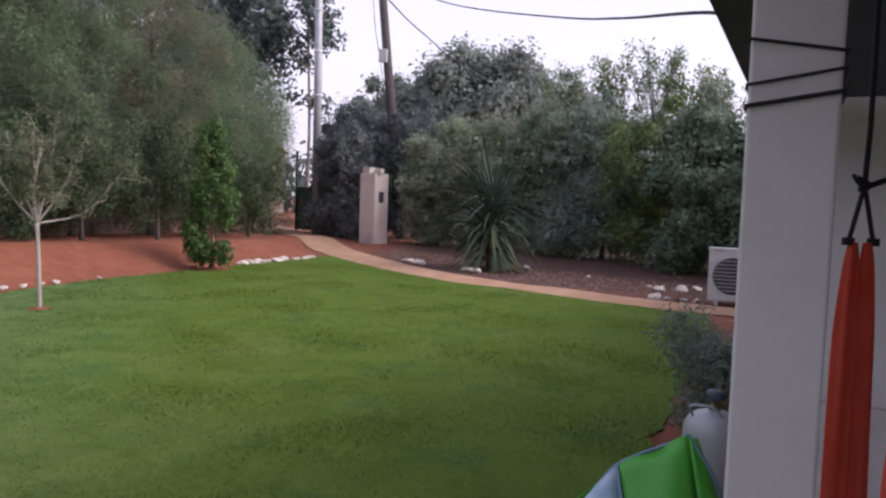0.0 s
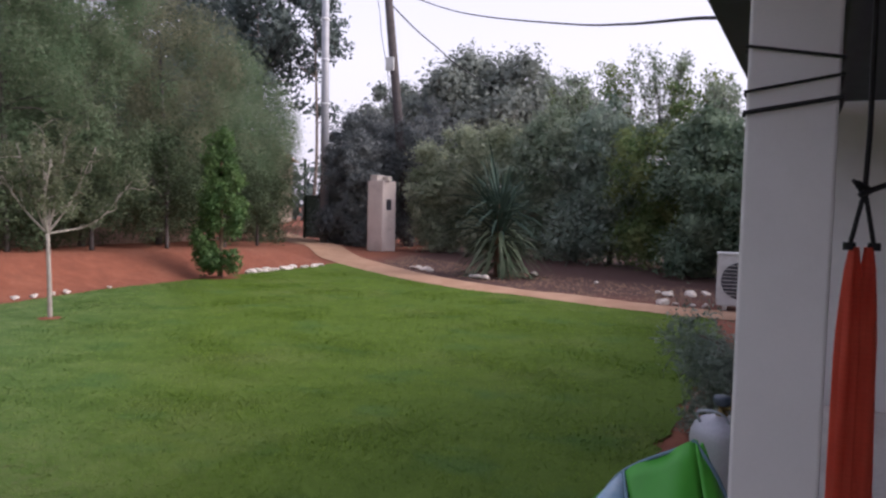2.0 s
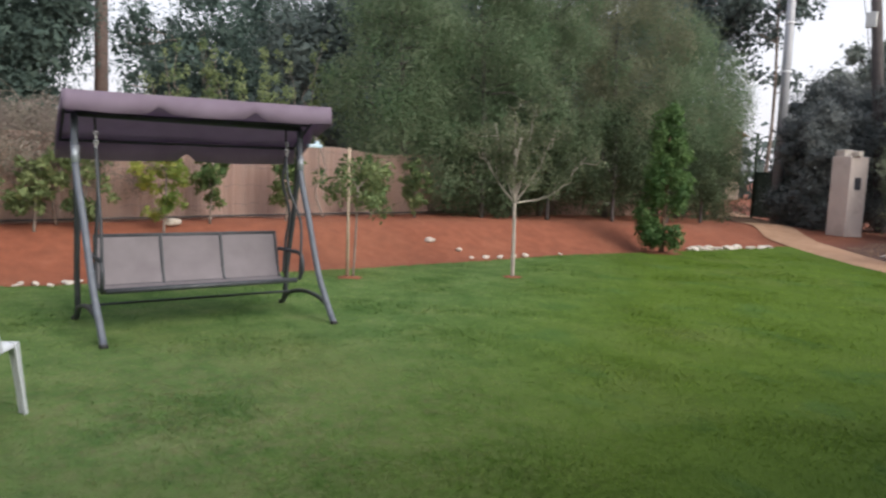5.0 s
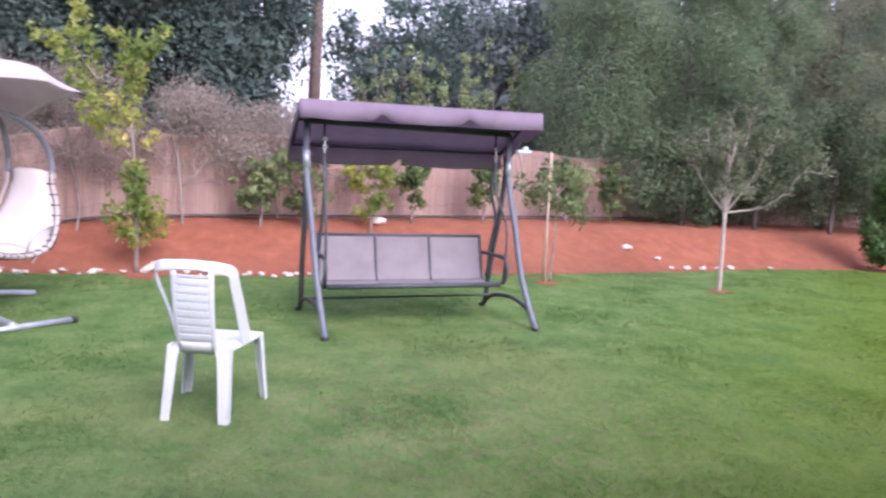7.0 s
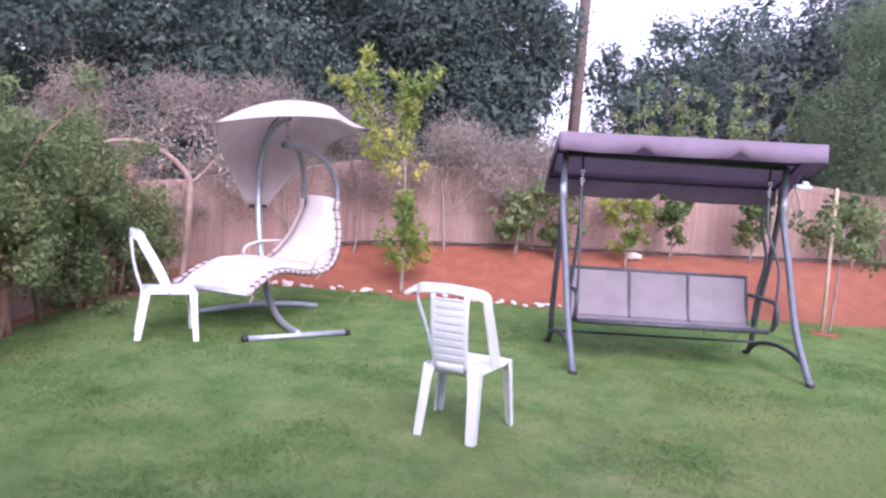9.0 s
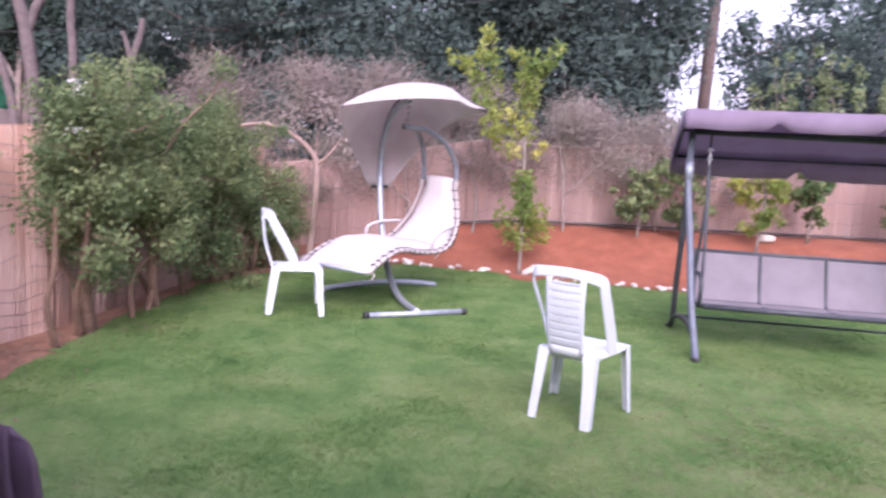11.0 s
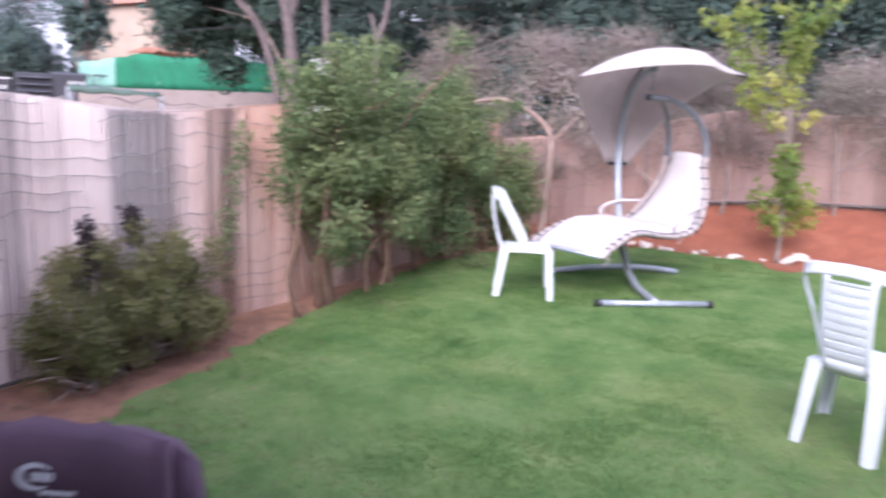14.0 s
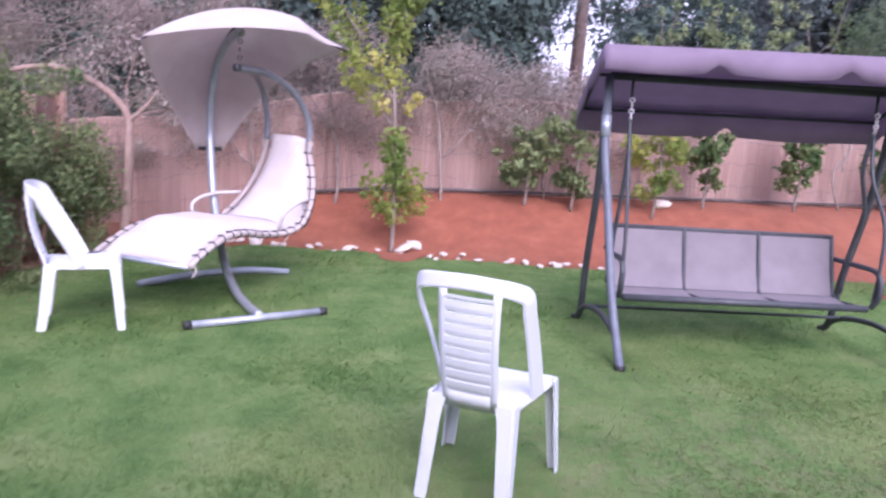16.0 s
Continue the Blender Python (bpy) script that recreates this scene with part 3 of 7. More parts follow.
def leaves(name, at, size, mat, parent=None, aspect=0.45, droop=0.0, outward=None, spread=1.0, rng=None, tri=False, round_off=0.45):
    """One small folded leaf (a kite of two faces' width) at each point, turned every way; outward pulls them from their stems."""
    rng = rng or np.random.default_rng(5)
    n = len(at)
    d = rng.normal(size=(n, 3)) * spread
    if outward is not None:
        d += outward
    d[:, 2] -= droop
    d = unit(d)
    if tri and outward is not None:
        face = unit(unit(outward) + rng.normal(size=(n, 3)) * 0.5 + np.array((0.0, 0.0, 0.35)))
        d = unit(np.cross(face, unit(rng.normal(size=(n, 3)))))
        d[:, 2] -= np.abs(d[:, 2]) * droop
        d = unit(d)
        side = unit(np.cross(face, d))
    else:
        side = unit(np.cross(d, unit(rng.normal(size=(n, 3)))))
    s = (size * rng.uniform(0.6, 1.35, n))[:, None]
    if tri:
        v = np.stack([at - d * s * 0.5 + side * s * aspect * 0.5, at + d * s * 0.5, at - d * s * 0.5 - side * s * aspect * 0.5], 1)
        ob = raw(name, v.reshape(-1, 3), np.arange(3 * n).reshape(n, 3), mat, parent)
        return clump_normals(ob, n, 3, outward, round_off) if outward is not None else ob
    v = np.empty((n, 4, 3))
    v[:, 0] = at - d * s * 0.5
    v[:, 1] = at + side * s * aspect * 0.5
    v[:, 2] = at + d * s * 0.5
    v[:, 3] = at - side * s * aspect * 0.5
    lift = np.cross(d, side) * s * 0.08
    v[:, 0] += lift
    v[:, 2] += lift
    ob = raw(name, v.reshape(-1, 3), np.arange(4 * n).reshape(n, 4), mat, parent)
    return clump_normals(ob, n, 4, outward, round_off) if outward is not None else ob


def clump_normals(ob, n, k, outward, mix=0.45):
    """Shade small leaves partly as one rounded clump, as a mass of overlapping leaves does."""
    v = np.empty(n * k * 3, np.float32)
    ob.data.vertices.foreach_get("co", v)
    v = v.reshape(n, k, 3)
    own = unit(np.cross(v[:, 1] - v[:, 0], v[:, 2] - v[:, 0]))
    out = unit(outward + np.array((0.0, 0.0, 0.15)))
    flip = (own * out).sum(1) < 0
    v[flip] = v[flip][:, ::-1]
    own[flip] *= -1
    ob.data.vertices.foreach_set("co", np.ascontiguousarray(v).ravel())
    nrm = unit(out * mix + own * (1 - mix)).astype(np.float32)
    ob.data.update()
    ob.data.normals_split_custom_set_from_vertices(np.repeat(nrm, k, axis=0))
    return ob


def lobes(rng, centre, radii, count, small=(0.25, 0.45), flat=1.0):
    """Foliage clumps set about an ellipsoid, for an uneven outline."""
    out = []
    for _ in range(count):
        d = rng.normal(size=3)
        d /= np.linalg.norm(d)
        q = np.array(centre) + d * np.array(radii) * rng.uniform(0.35, 0.95)
        out.append((q, np.array(radii).mean() * rng.uniform(*small) * np.array((1, 1, flat))))
    return out


def fill(rng, lob, n, shell=0.55, stray=0.2):
    """n points spread over the clumps, thicker towards their skins."""
    vol = np.array([r.prod() ** (2 / 3) for _, r in lob])
    pick = rng.choice(len(lob), n, p=vol / vol.sum())
    c = np.array([q for q, _ in lob])[pick]
    r = np.array([q for _, q in lob])[pick]
    d = unit(rng.normal(size=(n, 3)))
    rad = rng.uniform(0, 1, n) ** (1 / 3) * (1 - shell) + shell * rng.uniform(0.75, 1.12, n)
    return c + d * r * rad[:, None] + rng.normal(size=(n, 3)) * r * stray, d


def limb(bm, a, b, r0, r1, rng, bend=0.12, seg=6, n=4):
    a, b = Vector(a), Vector(b)
    l = (b - a).length
    mids = [a.lerp(b, t) + Vector(rng.normal(size=3) * bend * l * 0.5) for t in (0.33, 0.66)]
    tube(bm, spline([a, *mids, b], n), r0, seg, r1)


# ---- ground ----
EDGE_Y = [-4.0, -2.0, -0.5, 0.3, 1.0, 1.7, 2.7, 5.9, 8.7, 10.7, 14.3, 16.0, 17.6, 19.0]
EDGE_X = [-10.2, -10.0, -9.5, -9.2, -9.0, -8.85, -8.6, -8.2, -7.9, -7.85, -7.05, -6.7, -6.5, -7.5]


def edge_x(y):
    return np.interp(y, EDGE_Y, EDGE_X)


def height(x, y):
    """The lawn is level; west of its stone border a bank rises to the back fence."""
    x, y = np.asarray(x, float), np.asarray(y, float)
    d = np.clip((edge_x(y) - x) / 1.7, 0, 1)
    top = np.interp(y, [-3.2, -2.2, -0.5, 8, 11, 15, 20, 26], [0.02, 0.15, 0.54, 0.58, 0.55, 0.42, 0.28, 0.05])
    return d * d * (3 - 2 * d) * top


def hz(x, y):
    return float(height(x, y))


def axis_lines(lo, hi, step, far):
    near = np.arange(lo, hi + step / 2, step)
    grow = step * 1.35 ** np.arange(1, 40)
    out = np.cumsum(grow)
    out = out[out < far]
    return np.concatenate([lo - out[::-1], near, hi + out])


gx, gy = axis_lines(-11.5, 3.0, 0.14, 900), axis_lines(-4.6, 20.0, 0.16, 900)
mx, my = np.meshgrid(gx, gy)
mz = height(mx, my) - 0.012
soft = (np.abs(mx) < 30) & (np.abs(my) < 40)
for (k1, k2, amp) in ((1.7, 2.3, 0.010), (4.1, 3.3, 0.006), (9.7, 8.9, 0.005)):
    mz += np.where(soft, amp * np.sin(k1 * mx + 1.3 * np.sin(k2 * my)) * np.sin(k2 * my + np.sin(k1 * mx)), 0) * np.clip((edge_x(my) - mx) / 0.8, 0, 1)
nx, ny = len(gx), len(gy)
ij = (np.arange(ny - 1)[:, None] * nx + np.arange(nx - 1)[None]).ravel()
ground = raw("ground", np.stack([mx, my, mz], -1).reshape(-1, 3), np.stack([ij, ij + 1, ij + nx + 1, ij + nx], 1), SOIL)
tagged(ground, "red loamy soil with dry crumbs and leaf litter", "ground", kind="structure")
for p in ground.data.polygons:
    p.use_smooth = True

PATH_NEAR = [(2.6, 10.9), (1.9, 11.2), (1.54, 11.25), (0.75, 11.62), (-0.12, 12.18), (-1.13, 12.82), (-2.24, 13.4), (-3.7, 14.65), (-4.85, 15.95), (-5.8, 17.15), (-6.6, 18.2), (-8.15, 20.5), (-10.8, 24.7), (-14.0, 30.5)]
PATH_FAR = [(2.9, 11.9), (2.1, 12.1), (1.65, 12.25), (0.8, 12.72), (-0.17, 13.3), (-1.25, 13.9), (-2.55, 14.9), (-4.4, 17.1), (-5.7, 18.95), (-6.6, 20.3), (-8.0, 23.0), (-9.6, 25.6), (-11.6, 28.6), (-14.8, 33.5)]
LAWN_OUT = [(-9.2, 0.3), (-9.0, 1.0), (-8.8, 1.7), (-8.55, 2.7), (-8.15, 5.9), (-7.85, 8.7), (-7.75, 10.7), (-7.0, 14.3), (-6.6, 16.0), (-6.45, 17.6), (-6.2, 18.0)] + \
           [(x, y) for x, y in PATH_NEAR[9:0:-1]] + [(1.7, 9.0), (1.2, 7.0), (0.7, 5.0), (0.35, 3.0), (0.5, 1.2), (0.6, -0.6), (0.5, -2.5), (-0.6, -2.75), (-1.75, -2.95), (-2.0, -2.96), (-2.2, -2.84), (-2.42, -2.68), (-2.7, -2.56), (-3.35, -2.6), (-3.85, -2.55), (-4.6, -2.6), (-5.6, -2.6), (-6.4, -2.55), (-7.3, -2.42), (-8.0, -2.1), (-8.9, -1.2), (-9.35, -0.5)]


def resample(pts, step):
    pts = [np.array(p, float) for p in pts]
    out = []
    for a, b in zip(pts, pts[1:]):
        n = max(1, int(np.linalg.norm(b - a) / step))
        out += [a + (b - a) * k / n for k in range(n)]
    return out + [pts[-1]]


rg = np.random.default_rng(3)
edge = np.array(resample(LAWN_OUT + LAWN_OUT[:1], 0.10)[:-1])
edge += rg.normal(size=edge.shape) * 0.035
bm = bmesh.new()
vs = [bm.verts.new((x, y, 0.004)) for x, y in edge]
es = [bm.edges.new((vs[i], vs[(i + 1) % len(vs)])) for i in range(len(vs))]
bmesh.ops.triangle_fill(bm, use_beauty=True, edges=es)
lawn = tagged(finish("lawn", bm, LAWN, smooth=False), "short green lawn with worn brownish patches", "lawn", kind="structure")

bm = bmesh.new()
a, b = spline([(x, y, 0) for x, y in PATH_NEAR], 10), spline([(x, y, 0) for x, y in PATH_FAR], 10)
grid = []
for p, q in zip(a, b):
    w = Vector((*(rg.normal(size=2) * 0.015), 0))
    row = []
    for k in range(6):
        c = p.lerp(q, k / 5) + w
        c.z = max(hz(c.x, c.y), 0) + (0.028 if 0 < k < 5 else 0.006) + 0.006 * math.sin(c.x * 5 + c.y * 3)
        row.append(c)
    grid.append(row)
sheet(bm, grid)
garden_path = tagged(finish("path", bm, PATH_DIRT), "narrow tan path of packed grit along the lawn", "path", kind="structure")


for x, y, s in ((-7.06, 13.25, 0.4), (-8.9, 1.1, 0.26), (-6.34, 7.93, 0.15), (-7.42, 5.88, 0.18)):
    bm = bmesh.new()
    ring = [bm.verts.new((x + s * math.cos(k * 0.3142) * rg.uniform(0.7, 1.15), y + s * math.sin(k * 0.3142) * rg.uniform(0.7, 1.15), 0.009)) for k in range(20)]
    mid = bm.verts.new((x, y, 0.03))
    for k in range(20):
        bm.faces.new((mid, ring[k], ring[(k + 1) % 20]))
    tagged(finish("planting_ring", bm, SOIL), "small patch of bare red soil round a young tree", "soil patch", kind="structure")


def inside(px, py, poly):
    r = np.zeros(len(px), bool)
    n = len(poly)
    for i in range(n):
        (x0, y0), (x1, y1) = poly[i], poly[(i + 1) % n]
        c = ((y0 > py) != (y1 > py)) & (px < (x1 - x0) * (py - y0) / (y1 - y0 + 1e-12) + x0)
        r ^= c
    return r


def grass():
    """Blades over the lawn, thick where the walk passes near, thinning out with distance."""
    rng = np.random.default_rng(11)
    n = 1500000
    ang, rad = rng.uniform(0, 2 * math.pi, n), 16.5 * rng.uniform(0, 1, n) ** 0.95
    x, y = -0.7 + rad * np.cos(ang), 0.3 + rad * np.sin(ang)
    keep = inside(x, y, LAWN_OUT)
    x, y = x[keep], y[keep]
    tuft = np.sin(x * 2.1 + np.sin(y * 1.7)) * np.sin(y * 2.6 + 1.3 * np.sin(x * 1.9))
    keep = rng.uniform(0, 1, len(x)) < 0.72 + 0.28 * tuft
    x, y, tuft = x[keep][:400000], y[keep][:400000], tuft[keep][:400000]
    n = len(x)
    dist = np.hypot(x + 0.7, y - 0.3)
    h = rng.uniform(0.007, 0.018, n) * (1 + 0.6 * np.clip(tuft, 0, 1))
    w = 0.0022 + 0.0010 * np.clip(dist - 2, 0, 9)
    yaw, lean = rng.uniform(0, 2 * math.pi, n), rng.choice((-1, 1), n) * rng.uniform(0.7, 2.4, n)
    sx, sy = np.cos(yaw), np.sin(yaw)
    v = np.empty((n, 3, 3))
    v[:, 0] = np.stack([x - sx * w, y - sy * w, np.full(n, 0.002)], 1)
    v[:, 1] = np.stack([x + sx * w, y + sy * w, np.full(n, 0.002)], 1)
    v[:, 2] = np.stack([x - sy * h * lean, y + sx * h * lean, h], 1)
    down = np.cross(v[:, 1] - v[:, 0], v[:, 2] - v[:, 0])[:, 2] < 0
    v[down] = v[down][:, [1, 0, 2]]
    ob = raw("grass", v.reshape(-1, 3), np.arange(3 * n).reshape(n, 3), BLADES)
    ob.data.normals_split_custom_set_from_vertices(np.tile(np.array((0.0, 0.0, 1.0), np.float32), (3 * n, 1)))
    tagged(ob, "fine green grass blades with a few dry ones", "grass", kind="stuff")


grass()


def stones():
    """Pale stones along the lawn's edge and in the far bed."""
    rng = np.random.default_rng(8)
    meshes = []
    for k in range(6):
        bm = bmesh.new()
        bmesh.ops.create_icosphere(bm, subdivisions=2, radius=0.5)
        off = Vector(rng.uniform(0, 50, 3))
        for v in bm.verts:
            v.co *= 1 + 0.55 * (noise.noise(v.co * 1.6 + off)) + 0.15 * noise.noise(v.co * 5 + off)
            v.co.z *= 0.62
        for f in bm.faces:
            f.smooth = k % 2 == 0
        me = bpy.data.meshes.new("stone")
        bm.to_mesh(me)
        bm.free()
        me.materials.append(STONE)
        meshes.append(me)

    def put(x, y, s, where):
        ob = new("stone", meshes[int(rng.integers(6))])
        ob.location = (x, y, hz(x, y) + 0.12 * s)
        ob.rotation_euler = (rng.normal(0, 0.2), rng.normal(0, 0.2), rng.uniform(0, 6.3))
        ob.scale = (s * rng.uniform(0.8, 1.4), s * rng.uniform(0.7, 1.1), s * rng.uniform(0.6, 1.0))
        tagged(ob, "pale rough limestone rock " + where, "stone", "stones edging the lawn")

    for y in np.arange(-0.9, 3.3, 0.12):
        if rng.uniform() < 0.85:
            put(edge_x(y) - 0.04 + rng.normal(0, 0.08), y + rng.normal(0, 0.04), rng.uniform(0.05, 0.115), "at the foot of the red bank")
    for x, y, s in ((-9.15, 1.18, 0.20), (-9.25, 1.32, 0.16), (-9.45, -0.42, 0.15), (-8.72, 8.5, 0.16), (-8.4, 8.9, 0.12), (-9.75, -1.55, 0.22), (-9.55, -1.35, 0.22), (-9.35, -1.75, 0.18), (-9.9, 4.55, 0.2)):
        put(x, y, s, "on the red soil")
    for y in np.arange(8.6, 11.6, 0.3):
        if rng.uniform() < 0.7:
            put(edge_x(y) - 0.05 + rng.normal(0, 0.06), y, rng.uniform(0.07, 0.15), "at the foot of the red bank")
    for t in np.linspace(0, 1, 17):
        put(-7.05 + 0.7 * t + rng.normal(0, 0.05), 14.3 + 2.6 * t, rng.uniform(0.12, 0.24), "along the lawn's far corner")
    for x, y in ((-4.25, 17.4), (-4.0, 17.1), (-3.8, 16.95), (-3.62, 16.75), (-2.45, 15.75), (-2.3, 15.55), (-2.1, 15.4), (1.3, 12.65), (1.5, 12.6), (1.75, 12.5), (1.95, 12.45), (1.35, 14.3), (1.6, 14.5), (1.9, 14.1), (2.2, 14.4), (1.5, 13.9), (-8.9, 26.2), (-9.5, 27.0), (-1.2, 16.8), (0.2, 15.6)):
        put(x, y, rng.uniform(0.11, 0.24), "beside the path")


stones()


# ---- reed fences ----
def fold(s):
    """How far the screen bellies out, s in half metres along it."""
    return 0.018 * np.sin(s * 1.9) + 0.007 * np.sin(s * 4.3 + 1) + 0.002 * np.sin(s * 8.3 + 2 * np.sin(s * 1.1))


def reed_fence(name, line, z_of, tall, mat, label, step=0.0085, wires=11, thick=0.0026):
    rng = np.random.default_rng(len(name))
    root = thing(name, Matrix(), label, "fence", kind="structure")
    pts = resample(line, 0.5)
    xs = [np.linspace(0, 1, max(2, int(np.linalg.norm(b - a) / step)), endpoint=False) for a, b in zip(pts, pts[1:])]
    panels = []
    for i, (a, b) in enumerate(zip(pts, pts[1:])):
        d = (b - a) / np.linalg.norm(b - a)
        nrm = np.array((-d[1], d[0]))
        t = xs[i] + rng.uniform(-0.3, 0.3, len(xs[i])) * step / 0.5
        n = len(t)
        base = a + t[:, None] * (b - a) + nrm * rng.normal(0, 0.0002, n)[:, None]
        base = base + nrm * fold(i + t)[:, None]
        zb = np.array([z_of(*q) for q in base])
        h = tall + 0.04 * np.sin((i + t) * 1.3) + rng.normal(0, 0.007, n)
        lean = rng.normal(0, 0.0015, n)
        r = rng.uniform(0.0065, 0.0090, n)
        v = np.empty((n, 6, 3))
        for k, (u, w) in enumerate(((-1, 0), (1, 0), (0, 0.22))):
            for top in (0, 1):
                q = base + d * (u * r)[:, None] + nrm * (w * r)[:, None] + d * (lean * top * h)[:, None]
                v[:, k + 3 * top, :2] = q
                v[:, k + 3 * top, 2] = zb - 0.02 + top * h
        f = np.array([(0, 1, 4, 3), (1, 2, 5, 4), (2, 0, 3, 5)])
        panels.append((v.reshape(-1, 3), (f[None] + 6 * np.arange(n)[:, None, None]).reshape(-1, 4)))
    for k in range(0, len(panels), 4):
        vv, ff, c = [], [], 0
        for v, f in panels[k:k + 4]:
            vv.append(v)
            ff.append(f + c)
            c += len(v)
        raw("reed_panel", np.concatenate(vv), np.concatenate(ff), mat, root)
    bm = bmesh.new()
    grid = []
    for i, (a, b) in enumerate(zip(pts, pts[1:])):
        d = (b - a) / np.linalg.norm(b - a)
        nrm = np.array((-d[1], d[0]))
        for t in np.arange(0, 1, 0.125):
            q = a + t * (b - a) + nrm * (fold(i + t) + 0.009)
            grid.append([(q[0], q[1], z_of(*q) - 0.02), (q[0], q[1], z_of(*q) + tall + 0.04 * np.sin((i + t) * 1.3) - 0.012)])
    sheet(bm, grid, 0.004)
    part("rear_mat", bm, mat, root)
    for w in range(wires):
        bm = bmesh.new()
        zz = (w + 0.7) / wires * tall
        for side in (-1, 1):
            path3 = []
            for i, (a, b) in enumerate(zip(pts, pts[1:])):
                d = (b - a) / np.linalg.norm(b - a)
                nrm = np.array((-d[1], d[0]))
                for t in np.arange(0, 1, 0.125):
                    q = a + t * (b - a) + nrm * (fold(i + t) + side * 0.012)
                    path3.append((q[0], q[1], z_of(*q) + zz + 0.018 * math.sin((i + t) * 1.9 + 0.6 * w) + 0.030 * abs(math.sin((i + t) * 4.6 + 0.25 * w)) + 0.008 * math.sin((i + t) * 11 + w)))
            k = 0
            while k < len(path3) - 3:
                run = int(rng.integers(5, 26))
                if len(path3[k:k + run]) > 2:
                    tube(bm, path3[k:k + run], thick, 4)
                k += run + int(rng.integers(0, 7))
        part("binding_wire", bm, WIRE, root)
    for i in range(0, len(pts), 5):
        a = pts[i]
        d = pts[min(i + 1, len(pts) - 1)] - pts[max(i - 1, 0)]
        d = d / np.linalg.norm(d)
        nrm = np.array((-d[1], d[0])) * 0.06
        bm = bmesh.new()
        tube(bm, [(a[0] + nrm[0], a[1] + nrm[1], z_of(*a) - 0.1), (a[0] + nrm[0], a[1] + nrm[1], z_of(*a) + tall - 0.05)], 0.022, 8)
        part("post", bm, POLE_STEEL, root)
    return root


SIDE_LINE = [(3.0, -4.25), (0.0, -3.8), (-2.4, -3.42), (-4.4, -3.12), (-6.2, -2.78), (-7.5, -2.66), (-9.0, -2.62), (-10.45, -2.6)]
BACK_LINE = [(-10.45, -2.6), (-10.5, 0), (-10.5, 4), (-10.6, 8), (-11.0, 12), (-12.0, 17), (-12.8, 22)]
reed_fence("wall_south", SIDE_LINE, hz, 1.53, REED, "weathered pale reed screen fence bound with wire", wires=15, thick=0.0026)
reed_fence("wall_west", BACK_LINE, lambda x, y: hz(x, y) - 0.02, 1.22, REED_BROWN, "brownish reed screen fence behind the red bank", 0.011, 4)
bm = bmesh.new()
tube(bm, [(x + 0.06, y, hz(x, y) + 0.04) for x, y in resample(BACK_LINE[1:5], 0.4)], 0.018, 6)
finish("fence_footing", bm, BARK_DUSK)
tagged(bpy.data.objects["fence_footing"], "dark kerb strip under the reed fence", "strip", kind="structure")


# ---- house corner with covered terrace ----
HA, HB = Vector((0.255, 0.967, 0)), Vector((0.967, -0.255, 0))
HROT = Matrix((HB, HA, Vector((0, 0, 1)))).transposed()
EAVE = Vector((0.69, 3.5, 0))


def house_pt(along, inward, z):
    p = EAVE + HA * along + HB * inward
    return Vector((p.x, p.y, z))


PILLAR_C = Vector((0.762, 2.27, 0))
pil = thing("pillar", Matrix.Translation(PILLAR_C), "off-white plastered square terrace pillar", "pillar", kind="structure")
bm = bmesh.new()
box(bm, (0, 0, 1.185), (0.20, 0.20, 2.37), Matrix.Rotation(radians(-13), 3, "Z"), 0.008)
part("pillar_shaft", bm, PLASTER, pil)
roof = thing("roof", Matrix(), "terrace roof with a dark soffit", "roof", kind="structure")
bm = bmesh.new()
box(bm, house_pt(-2.0, 2.6, 2.46), (5.2, 10.4, 0.16), HROT, 0.01)
part("roof_slab", bm, SOFFIT, roof)
for k in range(14):
    bm = bmesh.new()
    box(bm, house_pt(-2.0, 0.2 + 0.36 * k, 2.368), (0.05, 10.2, 0.03), HROT)
    part("soffit_batten", bm, SOFFIT, roof)
bm = bmesh.new()
box(bm, house_pt(3.35, 2.65, 1.20), (4.6, 0.2, 2.40), HROT, 0.006)
tagged(finish("wall_terrace", bm, PLASTER, smooth=False), "grey plastered terrace wall", "wall", kind="structure")
bm = bmesh.new()
box(bm, house_pt(-1.6, 4.95, 1.20), (0.2, 9.7, 2.40), HROT, 0.006)
tagged(finish("wall_east", bm, PLASTER, smooth=False), "plain plastered house wall", "wall", kind="structure")
bm = bmesh.new()
box(bm, house_pt(3.21, 2.75, 1.05), (2.6, 0.09, 0.07), HROT, 0.01)
tagged(finish("window_sill", bm, CONCRETE, smooth=False), "grey concrete ledge on the terrace wall", "ledge", kind="structure")
bm = bmesh.new()
box(bm, house_pt(7.4, 3.2, 1.4), (4.6, 7.9, 2.8), HROT, 0.01)
tagged(finish("wall_north", bm, PLASTER, smooth=False), "plain plastered house wall beside the path", "wall", kind="structure")
bm = bmesh.new()
box(bm, house_pt(-2.0, 2.65, -0.02), (4.6, 10.4, 0.07), HROT, 0.01)
tagged(finish("floor", bm, CONCRETE, smooth=False), "pale concrete terrace floor", "floor", kind="structure")

rope = thing("rope", Matrix.Translation(PILLAR_C), "thin dark rope wound three times round the pillar", "rope")
